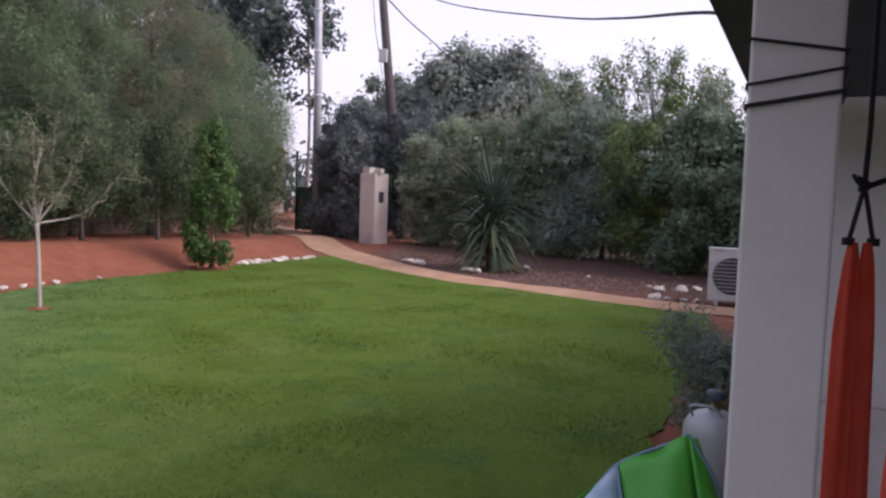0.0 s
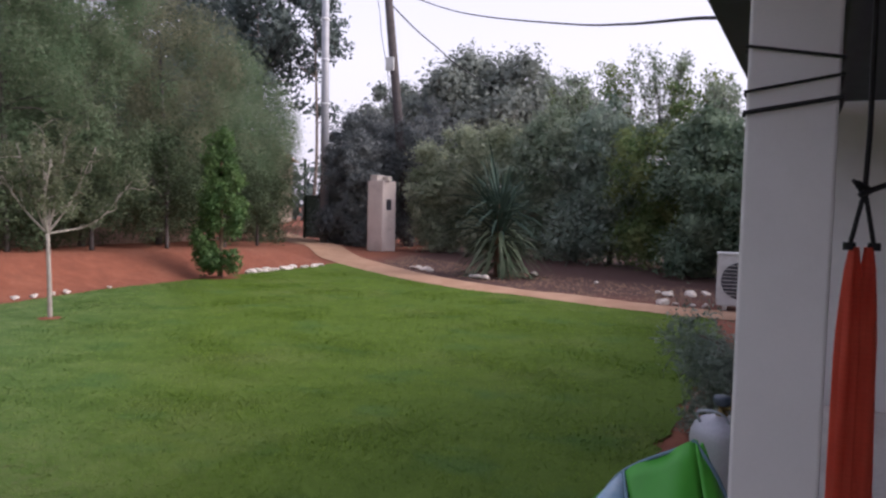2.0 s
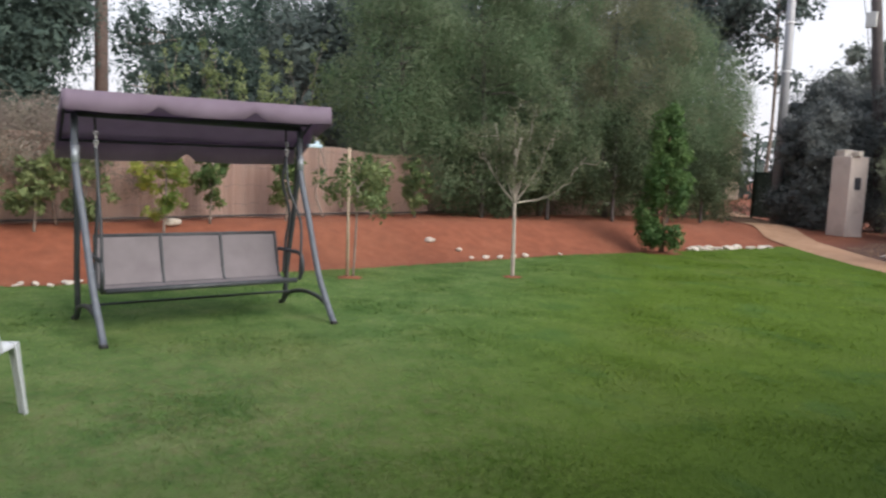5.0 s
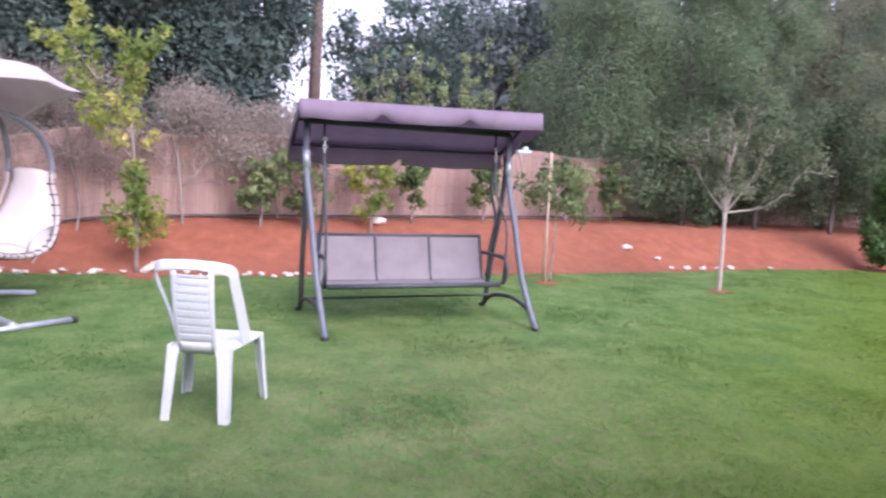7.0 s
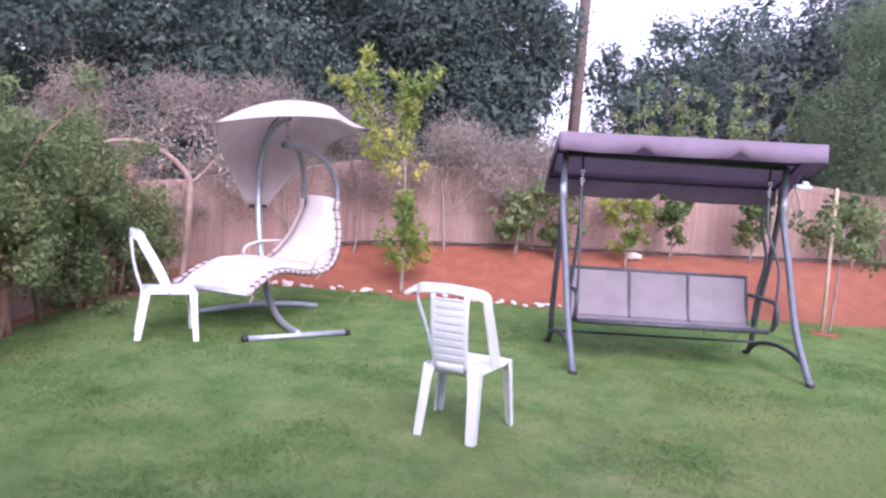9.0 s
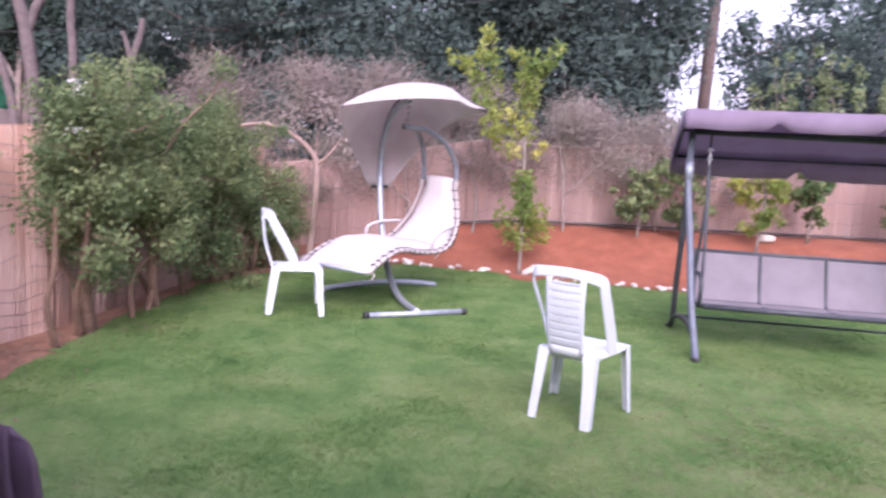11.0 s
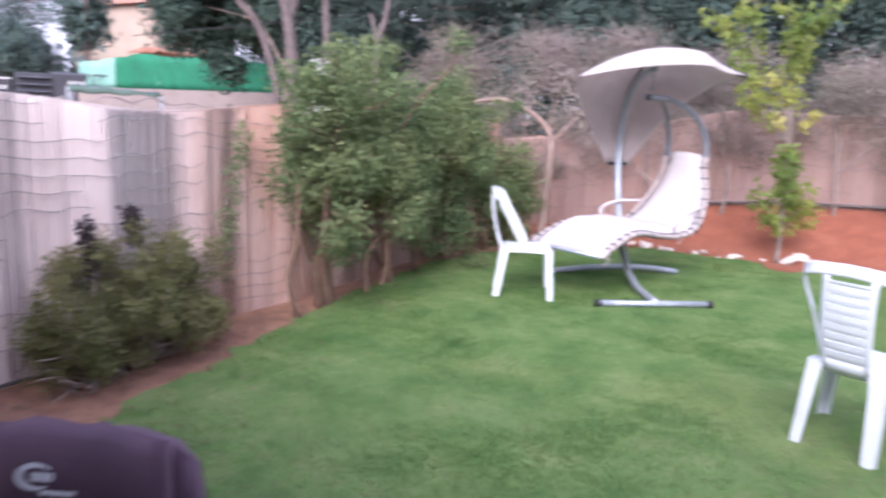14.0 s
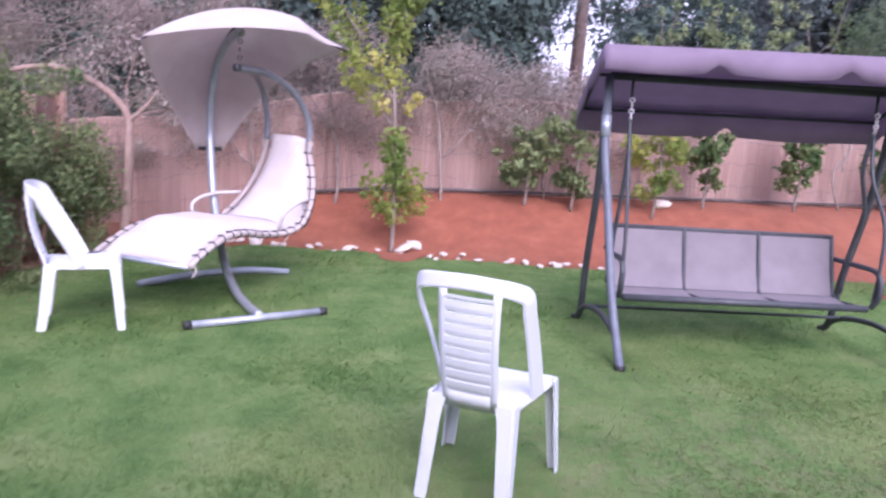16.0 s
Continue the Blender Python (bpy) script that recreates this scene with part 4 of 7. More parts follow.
for z0, z1 in ((1.898, 1.858), (1.788, 1.820), (1.738, 1.768)):
    bm = bmesh.new()
    ring = []
    r = Matrix.Rotation(radians(-13), 3, "Z")
    for k, (cx, cy) in enumerate(((-1, -1), (1, -1), (1, 1), (-1, 1), (-1, -1))):
        c = r @ Vector((cx * 0.106, cy * 0.106, 0))
        c.z = z0 + (z1 - z0) * (0, 1, 0.6, 0.3, 0)[k]
        ring.append(c)
    pts = []
    for p, q in zip(ring, ring[1:]):
        pts += [p.lerp(q, t) for t in (0, 0.25, 0.5, 0.75)]
    tube(bm, pts, 0.0042 if z0 > 1.76 else 0.006, 6)
    part("loop", bm, BLACK_CORD, rope)


def hammock(at, top, length, width, label):
    rng = np.random.default_rng(int(at[0] * 100))
    h = thing("hammock", Matrix.Translation(at), label, "hammock", "hammocks on the terrace")
    bm = bmesh.new()
    tube(bm, [(0, 0, 2.36), (0.004, 0, top + 0.30), (0.0, 0, top + 0.16)], 0.007, 6)
    part("hanging_rope", bm, BLACK_CORD, h)
    bm = bmesh.new()
    tube(bm, spline([(-0.02, 0, top + 0.17), (0.015, 0.01, top + 0.15), (-0.012, -0.01, top + 0.14), (0.05, 0, top + 0.165)]), 0.008, 6)
    tube(bm, [(-0.01, 0, top + 0.15), (-0.035, -0.02, top + 0.175)], 0.006, 5)
    part("knot", bm, BLACK_CORD, h)
    for s in (-1, 1):
        bm = bmesh.new()
        tube(bm, [(0, 0, top + 0.15), (s * 0.028, 0, top + 0.01)], 0.006, 6)
        part("cord", bm, BLACK_CORD, h)
    for s in (-1, 1):
        bm = bmesh.new()
        grid, n = [], 26
        for i in range(22):
            t = i / 21
            z = top - t * length
            w = width * (0.18 + 0.30 * min(1, t * 5) ** 0.6 + 0.10 * t)
            row = []
            for k in range(n + 1):
                a = 2 * math.pi * k / n
                fold = 1 + 0.20 * math.sin(a * 5 + s + 2.2 * t) + 0.10 * math.sin(a * 9 - 3 * t)
                row.append((s * width * (0.20 + 0.10 * t) + w * math.cos(a) * fold * 0.62, w * math.sin(a) * fold * 0.75, z))
            grid.append(row)
        sheet(bm, grid)
        part("cloth", bm, RED_CLOTH, h, smooth=True)
        bm = bmesh.new()
        tube(bm, [(s * 0.03, 0, top + 0.012), (s * 0.03, 0, top - 0.008)], 0.016, 8)
        part("tie", bm, BLACK_CORD, h)
    return h


hammock((0.985, 2.42, 0), 1.415, 1.30, 0.088, "coral red cloth hammock gathered and hung on black cords")
hammock((1.56, 3.4, 0), 1.12, 0.75, 0.15, "coral red cloth hammock hanging folded under the terrace roof")


# ---- furniture on the lawn ----
def plastic_chair():
    """Stacking garden chair: waisted seat, splayed legs, band back with a ribbed centre panel."""
    c = thing("plastic_chair", Matrix(), "white moulded plastic garden chair with a ribbed back", "chair", "white plastic chairs")
    bm = bmesh.new()
    grid = []
    for i in range(11):
        t = i / 10
        y = -0.20 + 0.44 * t
        w = 0.165 + 0.07 * t ** 0.8
        drop = 0.03 if i in (0, 10) else 0
        grid.append([(w * (2 * k / 10 - 1), y, 0.43 - 0.02 * (1 - (2 * k / 10 - 1) ** 2) * math.sin(math.pi * t) + 0.010 * t - drop - (0.03 if k in (0, 10) else 0)) for k in range(11)])
    sheet(bm, grid, 0.012)
    part("seat", bm, WHITE_PLASTIC, c, smooth=True)
    for sx in (-1, 1):
        for top, foot, w, fy in (((0.228 * sx, 0.225), (0.258 * sx, 0.250), 0.05, 1), ((0.168 * sx, -0.195), (0.185 * sx, -0.245), 0.058, -1)):
            bm = bmesh.new()
            for ax in (0, 1):
                grid = []
                for i in range(9):
                    t = i / 8
                    ww = w * (1.0 - 0.25 * t + 0.9 * max(0, 0.25 - t) * 4 * max(0, 0.25 - t))
                    px, py = top[0] + (foot[0] - top[0]) * t, top[1] + (foot[1] - top[1]) * t ** 1.2
                    z = 0.425 * (1 - t)
                    if ax == 0:
                        grid.append([(px - sx * ww * k / 3, py, z) for k in (0, 1, 2, 3)])
                    else:
                        grid.append([(px, py - fy * ww * k / 3, z) for k in (0, 1, 2, 3)])
                sheet(bm, grid, 0.010 * (1 if (ax == 0) == (sx * fy > 0) else -1))
            part("leg", bm, WHITE_PLASTIC, c)
    # the band: up from the seat's sides, over the top and down again, bowed to the rear
    band = spline([(-0.205, 0.01, 0.415), (-0.212, -0.045, 0.53), (-0.222, -0.115, 0.66), (-0.236, -0.19, 0.79), (-0.232, -0.222, 0.858), (-0.185, -0.265, 0.885), (-0.10, -0.292, 0.897), (0, -0.300, 0.902),
                   (0.085, -0.292, 0.897), (0.155, -0.265, 0.885), (0.196, -0.222, 0.858), (0.200, -0.19, 0.79), (0.202, -0.115, 0.66), (0.203, -0.045, 0.53), (0.205, 0.01, 0.415)], 5)
    n = len(band)
    bm = bmesh.new()
    grid = []
    for i, p in enumerate(band):
        d = (band[min(i + 1, n - 1)] - band[max(i - 1, 0)]).normalized()
        out = Vector((p.x * 2.2, -0.25, 0)).normalized()
        side = d.cross(out).normalized()
        w = 0.035 - 0.010 * math.sin(math.pi * i / (n - 1)) ** 2
        grid.append([p + side * w + out * -0.003, p + side * w * 0.8 + out * 0.001, p - side * w * 0.8 + out * 0.001, p - side * w + out * -0.003])
    sheet(bm, grid, 0.007)
    part("back_band", bm, WHITE_PLASTIC, c)
    lo, hi = Vector((0, -0.20, 0.40)), Vector((0, -0.292, 0.875))

    def on_panel(x, t):
        p = lo.lerp(hi, t)
        return Vector((x * (0.96 + 0.10 * t), p.y - 0.022 * math.sin(math.pi * t) - 0.014 * (1 - (x / 0.115) ** 2) * (0.3 + 0.7 * t), p.z))
    for s in (-1, 1):
        bm = bmesh.new()
        sheet(bm, [[on_panel(s * w, k / 10) for w in (0.086, 0.10, 0.115)] for k in range(11)], 0.012 * s)
        part("panel_side", bm, WHITE_PLASTIC, c, smooth=True)
    for k in range(9):
        bm = bmesh.new()
        t0, t1 = 0.13 + 0.098 * k, 0.13 + 0.098 * k + (0.089 if k < 8 else 0.03)
        grid = []
        for j, t in enumerate((t0, t0 * 0.6 + t1 * 0.4, t1)):
            grid.append([on_panel(x, t) + Vector((0, -0.002 * (j == 1) - 0.002 * j, 0)) for x in (-0.09, -0.045, 0, 0.045, 0.09)])
        sheet(bm, grid, 0.006)
        part("slat", bm, WHITE_PLASTIC, c)
    bm = bmesh.new()
    sheet(bm, [[on_panel(x, t) for x in (-0.115, -0.06, 0, 0.06, 0.115)] for t in (-0.03, 0.05, 0.12)], 0.01)
    part("panel_foot", bm, WHITE_PLASTIC, c, smooth=True)
    return c


chair = plastic_chair()
chair.matrix_world = pose(-4.12, 0.912, 0, 0, 0, math.degrees(math.atan2(0.275, -0.43)) - 90)
chair["label"] = "white moulded plastic garden chair with ribbed back, alone on the lawn"
chair2 = copy_thing(chair, pose(-6.37, -1.285, 0, 0, 0, 14))
chair2["label"] = "white moulded plastic garden chair under the lounger's foot end"


def swing_seat():
    s = thing("garden_swing", pose(-5.90, 3.158, 0, 0, 0, -97.1), "three-seat garden swing with plum-grey canopy on the lawn", "garden swing")
    # local x runs along the seat (towards the south end first), y to the front
    up = 0.10
    for sx in (-1, 1):
        top = sx * 0.983 + up
        bm = bmesh.new()
        tube(bm, spline([(sx * 0.996, 0.60, 0.012), (sx * 0.996, 0.50, 0.12), (sx * 0.99 + 0.03, 0.33, 0.45), (sx * 0.988 + 0.06, 0.17, 0.95), (top, 0.06, 1.40), (top, 0.03, 1.82)], 6), 0.029, 10)
        part("front_leg", bm, GREY_TUBE, s, smooth=True)
        bm = bmesh.new()
        tube(bm, spline([(sx * 0.996, -0.59, 0.012), (sx * 0.99, -0.50, 0.10), (sx * 0.988 + 0.02, -0.40, 0.45), (sx * 0.985 + 0.05, -0.20, 0.95), (sx * 0.983 + 0.08, -0.06, 1.35), (top, 0.0, 1.60)], 6), 0.026, 10)
        part("rear_leg", bm, DARK_TUBE, s, smooth=True)
        bm = bmesh.new()
        tube(bm, spline([(sx * 0.996, -0.58, 0.02), (sx * 0.996, -0.38, 0.15), (sx * 0.996, -0.05, 0.215), (sx * 0.996, 0.24, 0.21), (sx * 0.996, 0.45, 0.165)], 6), 0.021, 8)
        part("leg_brace", bm, DARK_TUBE, s, smooth=True)
        for yy in (0.60, -0.59):
            bm = bmesh.new()
            lathe(bm, [(0, 0), (0.034, 0), (0.036, 0.02), (0.03, 0.035), (0, 0.035)], 12, Matrix.Translation((sx * 0.996, yy, 0)))
            part("foot_cap", bm, BLACK_RUBBER, s, "black plastic foot cap")
        bm = bmesh.new()
        tube(bm, [(top, 0.06, 1.42), (top, 0.04, 1.56)], 0.032, 10)
        part("sleeve", bm, SILVER_TUBE, s, "silver joint sleeve", smooth=True)
        if sx < 0:
            bm = bmesh.new()
            box(bm, (top - 0.15, 0.05, 1.66), (0.15, 0.06, 0.035), None, 0.012)
            box(bm, (top - 0.17, 0.05, 1.69), (0.05, 0.05, 0.04), None, 0.012)
            part("canopy_bracket", bm, FLOAT_WHITE, s, "pale blue canopy bracket")
        hx = sx * 0.832 + up
        bm = bmesh.new()
        for k in range(4):
            lathe(bm, [(0.012, -0.005), (0.021, 0), (0.012, 0.005)], 10, Matrix.Translation((hx, 0.07, 1.665 - 0.036 * k)) @ Matrix.Rotation(radians(90), 4, "X") @ Matrix.Rotation(radians(90 * (k % 2)), 4, "Y"))
        part("hanging_hook", bm, WHITE_PRINT, s, "bright steel hanging hook", smooth=True)
        bm = bmesh.new()
        tube(bm, [(hx, 0.05, 1.68), (hx, 0.045, 1.80)], 0.010, 8)
        part("hook_rod", bm, DARK_TUBE, s, smooth=True)
        ax = sx * 0.862 + 0.05
        bm = bmesh.new()
        tube(bm, spline([(hx, 0.06, 1.55), (hx - 0.02 * sx, 0.04, 1.3), (ax, -0.02, 1.0), (ax, -0.10, 0.72), (ax, -0.15, 0.40)], 6), 0.015, 8)
        part("hanger_bar", bm, DARK_TUBE, s, smooth=True)
        bm = bmesh.new()
        tube(bm, spline([(hx, 0.06, 1.55), (hx, 0.13, 1.25), (ax + 0.015 * sx, 0.19, 0.95), (ax + 0.015 * sx, 0.22, 0.68), (ax + 0.015 * sx, 0.20, 0.39)], 6), 0.013, 8)
        part("hanger_bar", bm, DARK_TUBE, s, smooth=True)
        bm = bmesh.new()
        tube(bm, spline([(ax, -0.26, 0.63), (ax + 0.02 * sx, -0.05, 0.63), (ax + 0.02 * sx, 0.17, 0.63), (ax + 0.02 * sx, 0.245, 0.57), (ax + 0.02 * sx, 0.245, 0.46), (ax + 0.01 * sx, 0.20, 0.385)], 5), 0.019, 8)
        part("armrest", bm, DARK_TUBE, s, smooth=True)
    bm = bmesh.new()
    tube(bm, [(-0.98 + up, 0.03, 1.815), (0.98 + up, 0.03, 1.815)], 0.026, 10)
    part("top_beam", bm, DARK_TUBE, s, smooth=True)
    bm = bmesh.new()
    tube(bm, [(-0.98, -0.36, 0.165), (0.98, -0.36, 0.165)], 0.012, 8)
    part("ground_bar", bm, DARK_TUBE, s, smooth=True)
    # seat and back: frame tubes and three mesh panels each
    f, r, t = (0.20, 0.375), (-0.19, 0.35), (-0.32, 0.785)
    x1 = 0.835
    for (y, z), nm, rr in ((f, "seat_front_bar", 0.024), ((-0.02, 0.335), "seat_middle_bar", 0.018), (r, "seat_rear_bar", 0.02), (t, "back_top_bar", 0.018)):
        bm = bmesh.new()
        tube(bm, [(-x1 - 0.01 + 0.05, y, z), (x1 + 0.01 + 0.05, y, z)], rr, 10)
        part(nm, bm, DARK_TUBE, s, smooth=True)
    for x in (-x1, -x1 / 3, x1 / 3, x1):
        bm = bmesh.new()
        tube(bm, spline([(x + 0.05, f[0], f[1] + 0.006), (x + 0.05, 0.02, 0.358), (x + 0.05, r[0] + 0.012, r[1] + 0.012), (x + 0.05, -0.245, 0.558), (x + 0.05, t[0] + 0.01, t[1])], 5), 0.014, 8)
        part("seat_rib", bm, DARK_TUBE, s, smooth=True)
    for k3 in range(3):
        x0 = -x1 + 0.05 + k3 * 2 * x1 / 3
        for a, b, nm in ((f, r, "seat_panel"), (r, t, "back_panel")):
            bm = bmesh.new()
            grid = []
            for i in range(7):
                u = i / 6
                row = []
                for k in range(5):
                    sag = 0.02 * math.sin(math.pi * u) * (1 if nm == "seat_panel" else 0.6)
                    y, z = a[0] + (b[0] - a[0]) * u, a[1] + (b[1] - a[1]) * u
                    row.append((x0 + 2 * x1 / 3 * k / 4, y - (sag if nm == "back_panel" else 0) + 0.004, z - (sag if nm == "seat_panel" else 0) + 0.012))
                grid.append(row)
            sheet(bm, grid, 0.003)
            part(nm, bm, TEXTILENE, s)
    # canopy: sloping roof set a little askew on its beam, scalloped valances
    askew = Matrix.Translation((up, 0.03, 0)) @ Matrix.Rotation(radians(-5), 4, "Z")
    fx, fy, fz, ry, rz = 1.085, 0.42, 1.985, -0.50, 1.645

    def cp(x, y, z):
        return askew @ Vector((x, y, z + 0.012 * x / fx * -1))
    bm = bmesh.new()
    grid = []
    for i in range(9):
        u = i / 8
        row = []
        for k in range(25):
            x = -fx + 2 * fx * k / 24
            row.append(cp(x, fy + (ry - fy) * u, fz + (rz - fz) * u + 0.035 * math.sin(math.pi * u) - 0.012 * math.sin(math.pi * k / 12) ** 2))
        grid.append(row)
    sheet(bm, grid, 0.006)
    canopy = part("canopy", bm, CANOPY, s, "plum-grey cloth canopy with scalloped valance", smooth=True)
    for y, z, ht, cuts, nm in ((fy, fz, 0.150, (-0.39, 0.39), "front_valance"), (ry, rz, 0.185, (-0.02,), "rear_valance")):
        bm = bmesh.new()
        grid = [[], [], []]
        for k in range(61):
            x = -fx + 2 * fx * k / 60
            cut = max([0] + [max(0, 1 - abs(x - c) / 0.09) for c in cuts])
            bow = 0.014 * math.cos(x * 7)
            low = ht * (1 - 0.42 * cut) + 0.014 * math.sin((x + fx) * math.pi * (len(cuts) + 1) / (2 * fx)) ** 2
            for j, q in enumerate((0, 0.5, 1)):
                grid[j].append(cp(x, y + (0.02 * q + bow * q) * (1 if y > 0 else -1), z + 0.004 - low * q))
        sheet(bm, grid, 0.005)
        part(nm, bm, CANOPY, canopy, smooth=True)
    for sx in (-1, 1):
        bm = bmesh.new()
        grid = [[], [], []]
        for k in range(21):
            u = k / 20
            y, z = fy + (ry - fy) * u, fz + (rz - fz) * u + 0.035 * math.sin(math.pi * u)
            low = 0.16 * (1 - 0.42 * max(0, 1 - abs(u - 0.5) / 0.1))
            for j, q in enumerate((0, 0.5, 1)):
                grid[j].append(cp(sx * (fx + 0.012 * q), y, z + 0.004 - low * q))
        sheet(bm, grid, 0.005)
        part("side_valance", bm, CANOPY, canopy, smooth=True)
        bm = bmesh.new()
        tube(bm, [cp(sx * 1.05, fy - 0.02, fz - 0.025), cp(sx * 1.05, 0, 1.845), cp(sx * 1.05, ry + 0.02, rz - 0.025)], 0.012, 8)
        part("canopy_arm", bm, DARK_TUBE, canopy, smooth=True)
    for y, z in ((fy - 0.02, fz - 0.025), (0.0, 1.835), (ry + 0.02, rz - 0.025)):
        bm = bmesh.new()
        tube(bm, [cp(-1.05, y, z), cp(1.05, y, z)], 0.011, 8)
        part("canopy_bar", bm, DARK_TUBE, canopy, smooth=True)


swing_seat()

LA, LB = Vector((-0.86, 0.52, 0)).normalized(), Vector((0.52, 0.86, 0)).normalized()
LFOOT = Vector((-6.50, -0.95, 0))


def bed_pt(s, off, z):
    p = LFOOT + LA * s + LB * off
    return Vector((p.x, p.y, z))


def hanging_lounger():
    h = thing("hanging_lounger", Matrix(), "cream hanging lounger with sunshade on a curved grey steel stand", "lounger")
    b1, b2 = Vector((-6.4, -0.15, 0)), Vector((-7.67, -0.6, 0))
    d = (b2 - b1).normalized()

    def pp(s, z):
        return b1 + d * s + Vector((0, 0, z))
    bm = bmesh.new()
    tube(bm, spline([pp(0, 0.045), pp(0.35, 0.035), pp(0.68, 0.06), pp(0.98, 0.17), pp(1.22, 0.36), pp(1.46, 0.68), pp(1.58, 1.0), pp(1.63, 1.3), pp(1.55, 1.6), pp(1.32, 1.82), pp(0.98, 1.95), pp(0.62, 1.995)], 7), 0.034, 12)
    part("curved_post", bm, SILVER_TUBE, h, smooth=True)
    bm = bmesh.new()
    tube(bm, [(-6.215, -0.575, 0.03), (-6.59, 0.263, 0.03)], 0.027, 10)
    part("front_foot", bm, SILVER_TUBE, h, smooth=True)
    for p, q in (((-6.215, -0.575, 0.03), (-6.195, -0.62, 0.03)), ((-6.59, 0.263, 0.03), (-6.61, 0.308, 0.03))):
        bm = bmesh.new()
        tube(bm, [p, q], 0.032, 10)
        part("end_cap", bm, BLACK_RUBBER, h, "black rubber end cap", smooth=True)
    bm = bmesh.new()
    tube(bm, spline([(-7.36, -1.17, 0.02), (-7.5, -0.88, 0.055), (-7.66, -0.56, 0.07), (-7.83, -0.28, 0.055), (-7.95, -0.01, 0.02)], 6), 0.03, 10)
    part("rear_foot", bm, SILVER_TUBE, h, smooth=True)
    # bed frame, mattress, lacing
    prof = spline([(0, 0, 0.40), (0.16, 0, 0.475), (0.40, 0, 0.555), (0.62, 0, 0.555), (0.84, 0, 0.515), (1.08, 0, 0.50), (1.28, 0, 0.56), (1.44, 0, 0.74), (1.53, 0, 0.97), (1.56, 0, 1.215)], 5)
    mid = [0.13 * min(1, max(0, (p.x - 0.95) / 0.55)) for p in prof]
    wid = [0.37 - 0.19 * min(1, max(0, (p.z - 0.52) / 0.6)) * (p.x > 0.9) for p in prof]
    for sd in (-1, 1):
        bm = bmesh.new()
        tube(bm, [bed_pt(p.x, c + sd * (w + 0.035), p.z) for p, w, c in zip(prof, wid, mid)], 0.021, 10)
        part("bed_side_tube", bm, CREAM, h, smooth=True)
        bm = bmesh.new()
        tip = bed_pt(0.77, 0.215, 1.745)
        e = bed_pt(1.56, 0.13 + sd * 0.215, 1.215)
        tube(bm, spline([e, bed_pt(1.54, sd * 0.20 + 0.13, 1.40), bed_pt(1.37, sd * 0.15 + 0.15, 1.60), bed_pt(1.08, sd * 0.07 + 0.185, 1.725), tip], 7), 0.026, 10)
        part("bed_arm", bm, ARM_TUBE, h, smooth=True)
        run = 0.0
        for k in range(1, len(prof) - 1):
            run += (prof[k] - prof[k - 1]).length
            if run < 0.075:
                continue
            run = 0.0
            p, w, c = prof[k], wid[k], mid[k]
            if sd < 0 and p.z > 0.6 and p.x > 1:
                continue
            back = -LA * 0.03 if p.z > 0.62 and p.x > 1 else Vector((0, 0, 0.03))
            bm = bmesh.new()
            tube(bm, [bed_pt(p.x, c + sd * (w - 0.02), p.z) + back * 0.6, bed_pt(p.x, c + sd * (w + 0.035), p.z) + back * 0.9, bed_pt(p.x, c + sd * (w + 0.063), p.z), bed_pt(p.x, c + sd * (w + 0.035), p.z) - back * 0.9, bed_pt(p.x, c + sd * (w - 0.02), p.z) - back * 0.6], 0.006, 5)
            part("lace", bm, BLACK_CORD, h, "black elastic lace")
        bm = bmesh.new()
        tube(bm, spline([bed_pt(1.04, sd * 0.40, 0.52), bed_pt(1.02, 0.02 + sd * 0.44, 0.66), bed_pt(1.20, 0.05 + sd * 0.42, 0.73), bed_pt(1.43, 0.09 + sd * 0.34, 0.74)], 6), 0.016, 8)
        part("armrest", bm, CREAM_PAD, h, smooth=True)
    for k in (0, len(prof) - 1):
        bm = bmesh.new()
        p, w = prof[k], wid[k]
        tube(bm, [bed_pt(p.x, mid[k] - (w + 0.035), p.z), bed_pt(p.x, mid[k] + w + 0.035, p.z)], 0.017, 10)
        part("bed_end_tube", bm, SILVER_TUBE, h, smooth=True)
    bm = bmesh.new()
    grid = []
    for p, w, c in zip(prof, wid, mid):
        row = []
        for k in range(13):
            u = 2 * k / 12 - 1
            ridge = 0.012 * math.sin(p.x * 21) if p.x < 1.2 else 0
            crown = (0.085 * (1 - u ** 4) + ridge * (1 - u * u)) * min(1.0, 0.12 + p.x / 0.14)
            q = bed_pt(p.x, c + u * (w + 0.006 - 0.02 * (u < 0)), p.z + 0.012)
            nv = Vector((0, 0, 1)) if p.x < 1.15 else (Vector((0, 0, 0.35)) - LA * 0.94).normalized()
            row.append(q + nv * crown)
        grid.append(row)
    sheet(bm, grid, 0.05)
    part("mattress", bm, CREAM_PAD, h, "thick cream padded mattress", smooth=True)
    bm = bmesh.new()
    grid = []
    for p, w, c in zip(prof[30:], wid[30:], mid[30:]):
        grid.append([bed_pt(p.x + 0.045, c + u * (w + 0.03), p.z - 0.03) for u in (-1, -0.5, 0, 0.5, 1)])
    sheet(bm, grid, 0.01)
    part("back_sling", bm, BLACK_CORD, h, "black sling behind the mattress")
    for sd in (-1, 1):
        for s0, z0 in ((0.02, 0.40), (1.1, 0.50), (1.53, 1.215)):
            bm = bmesh.new()
            w = 0.41 if s0 < 1.4 else 0.22 + 0.13 * sd
            tube(bm, spline([bed_pt(s0, sd * w, z0 + 0.02), bed_pt(s0 + 0.02, sd * (w + 0.03), z0 - 0.02), bed_pt(s0, sd * (w + 0.01), z0 - 0.07)]), 0.006, 5)
            part("tie_string", bm, CREAM, h)
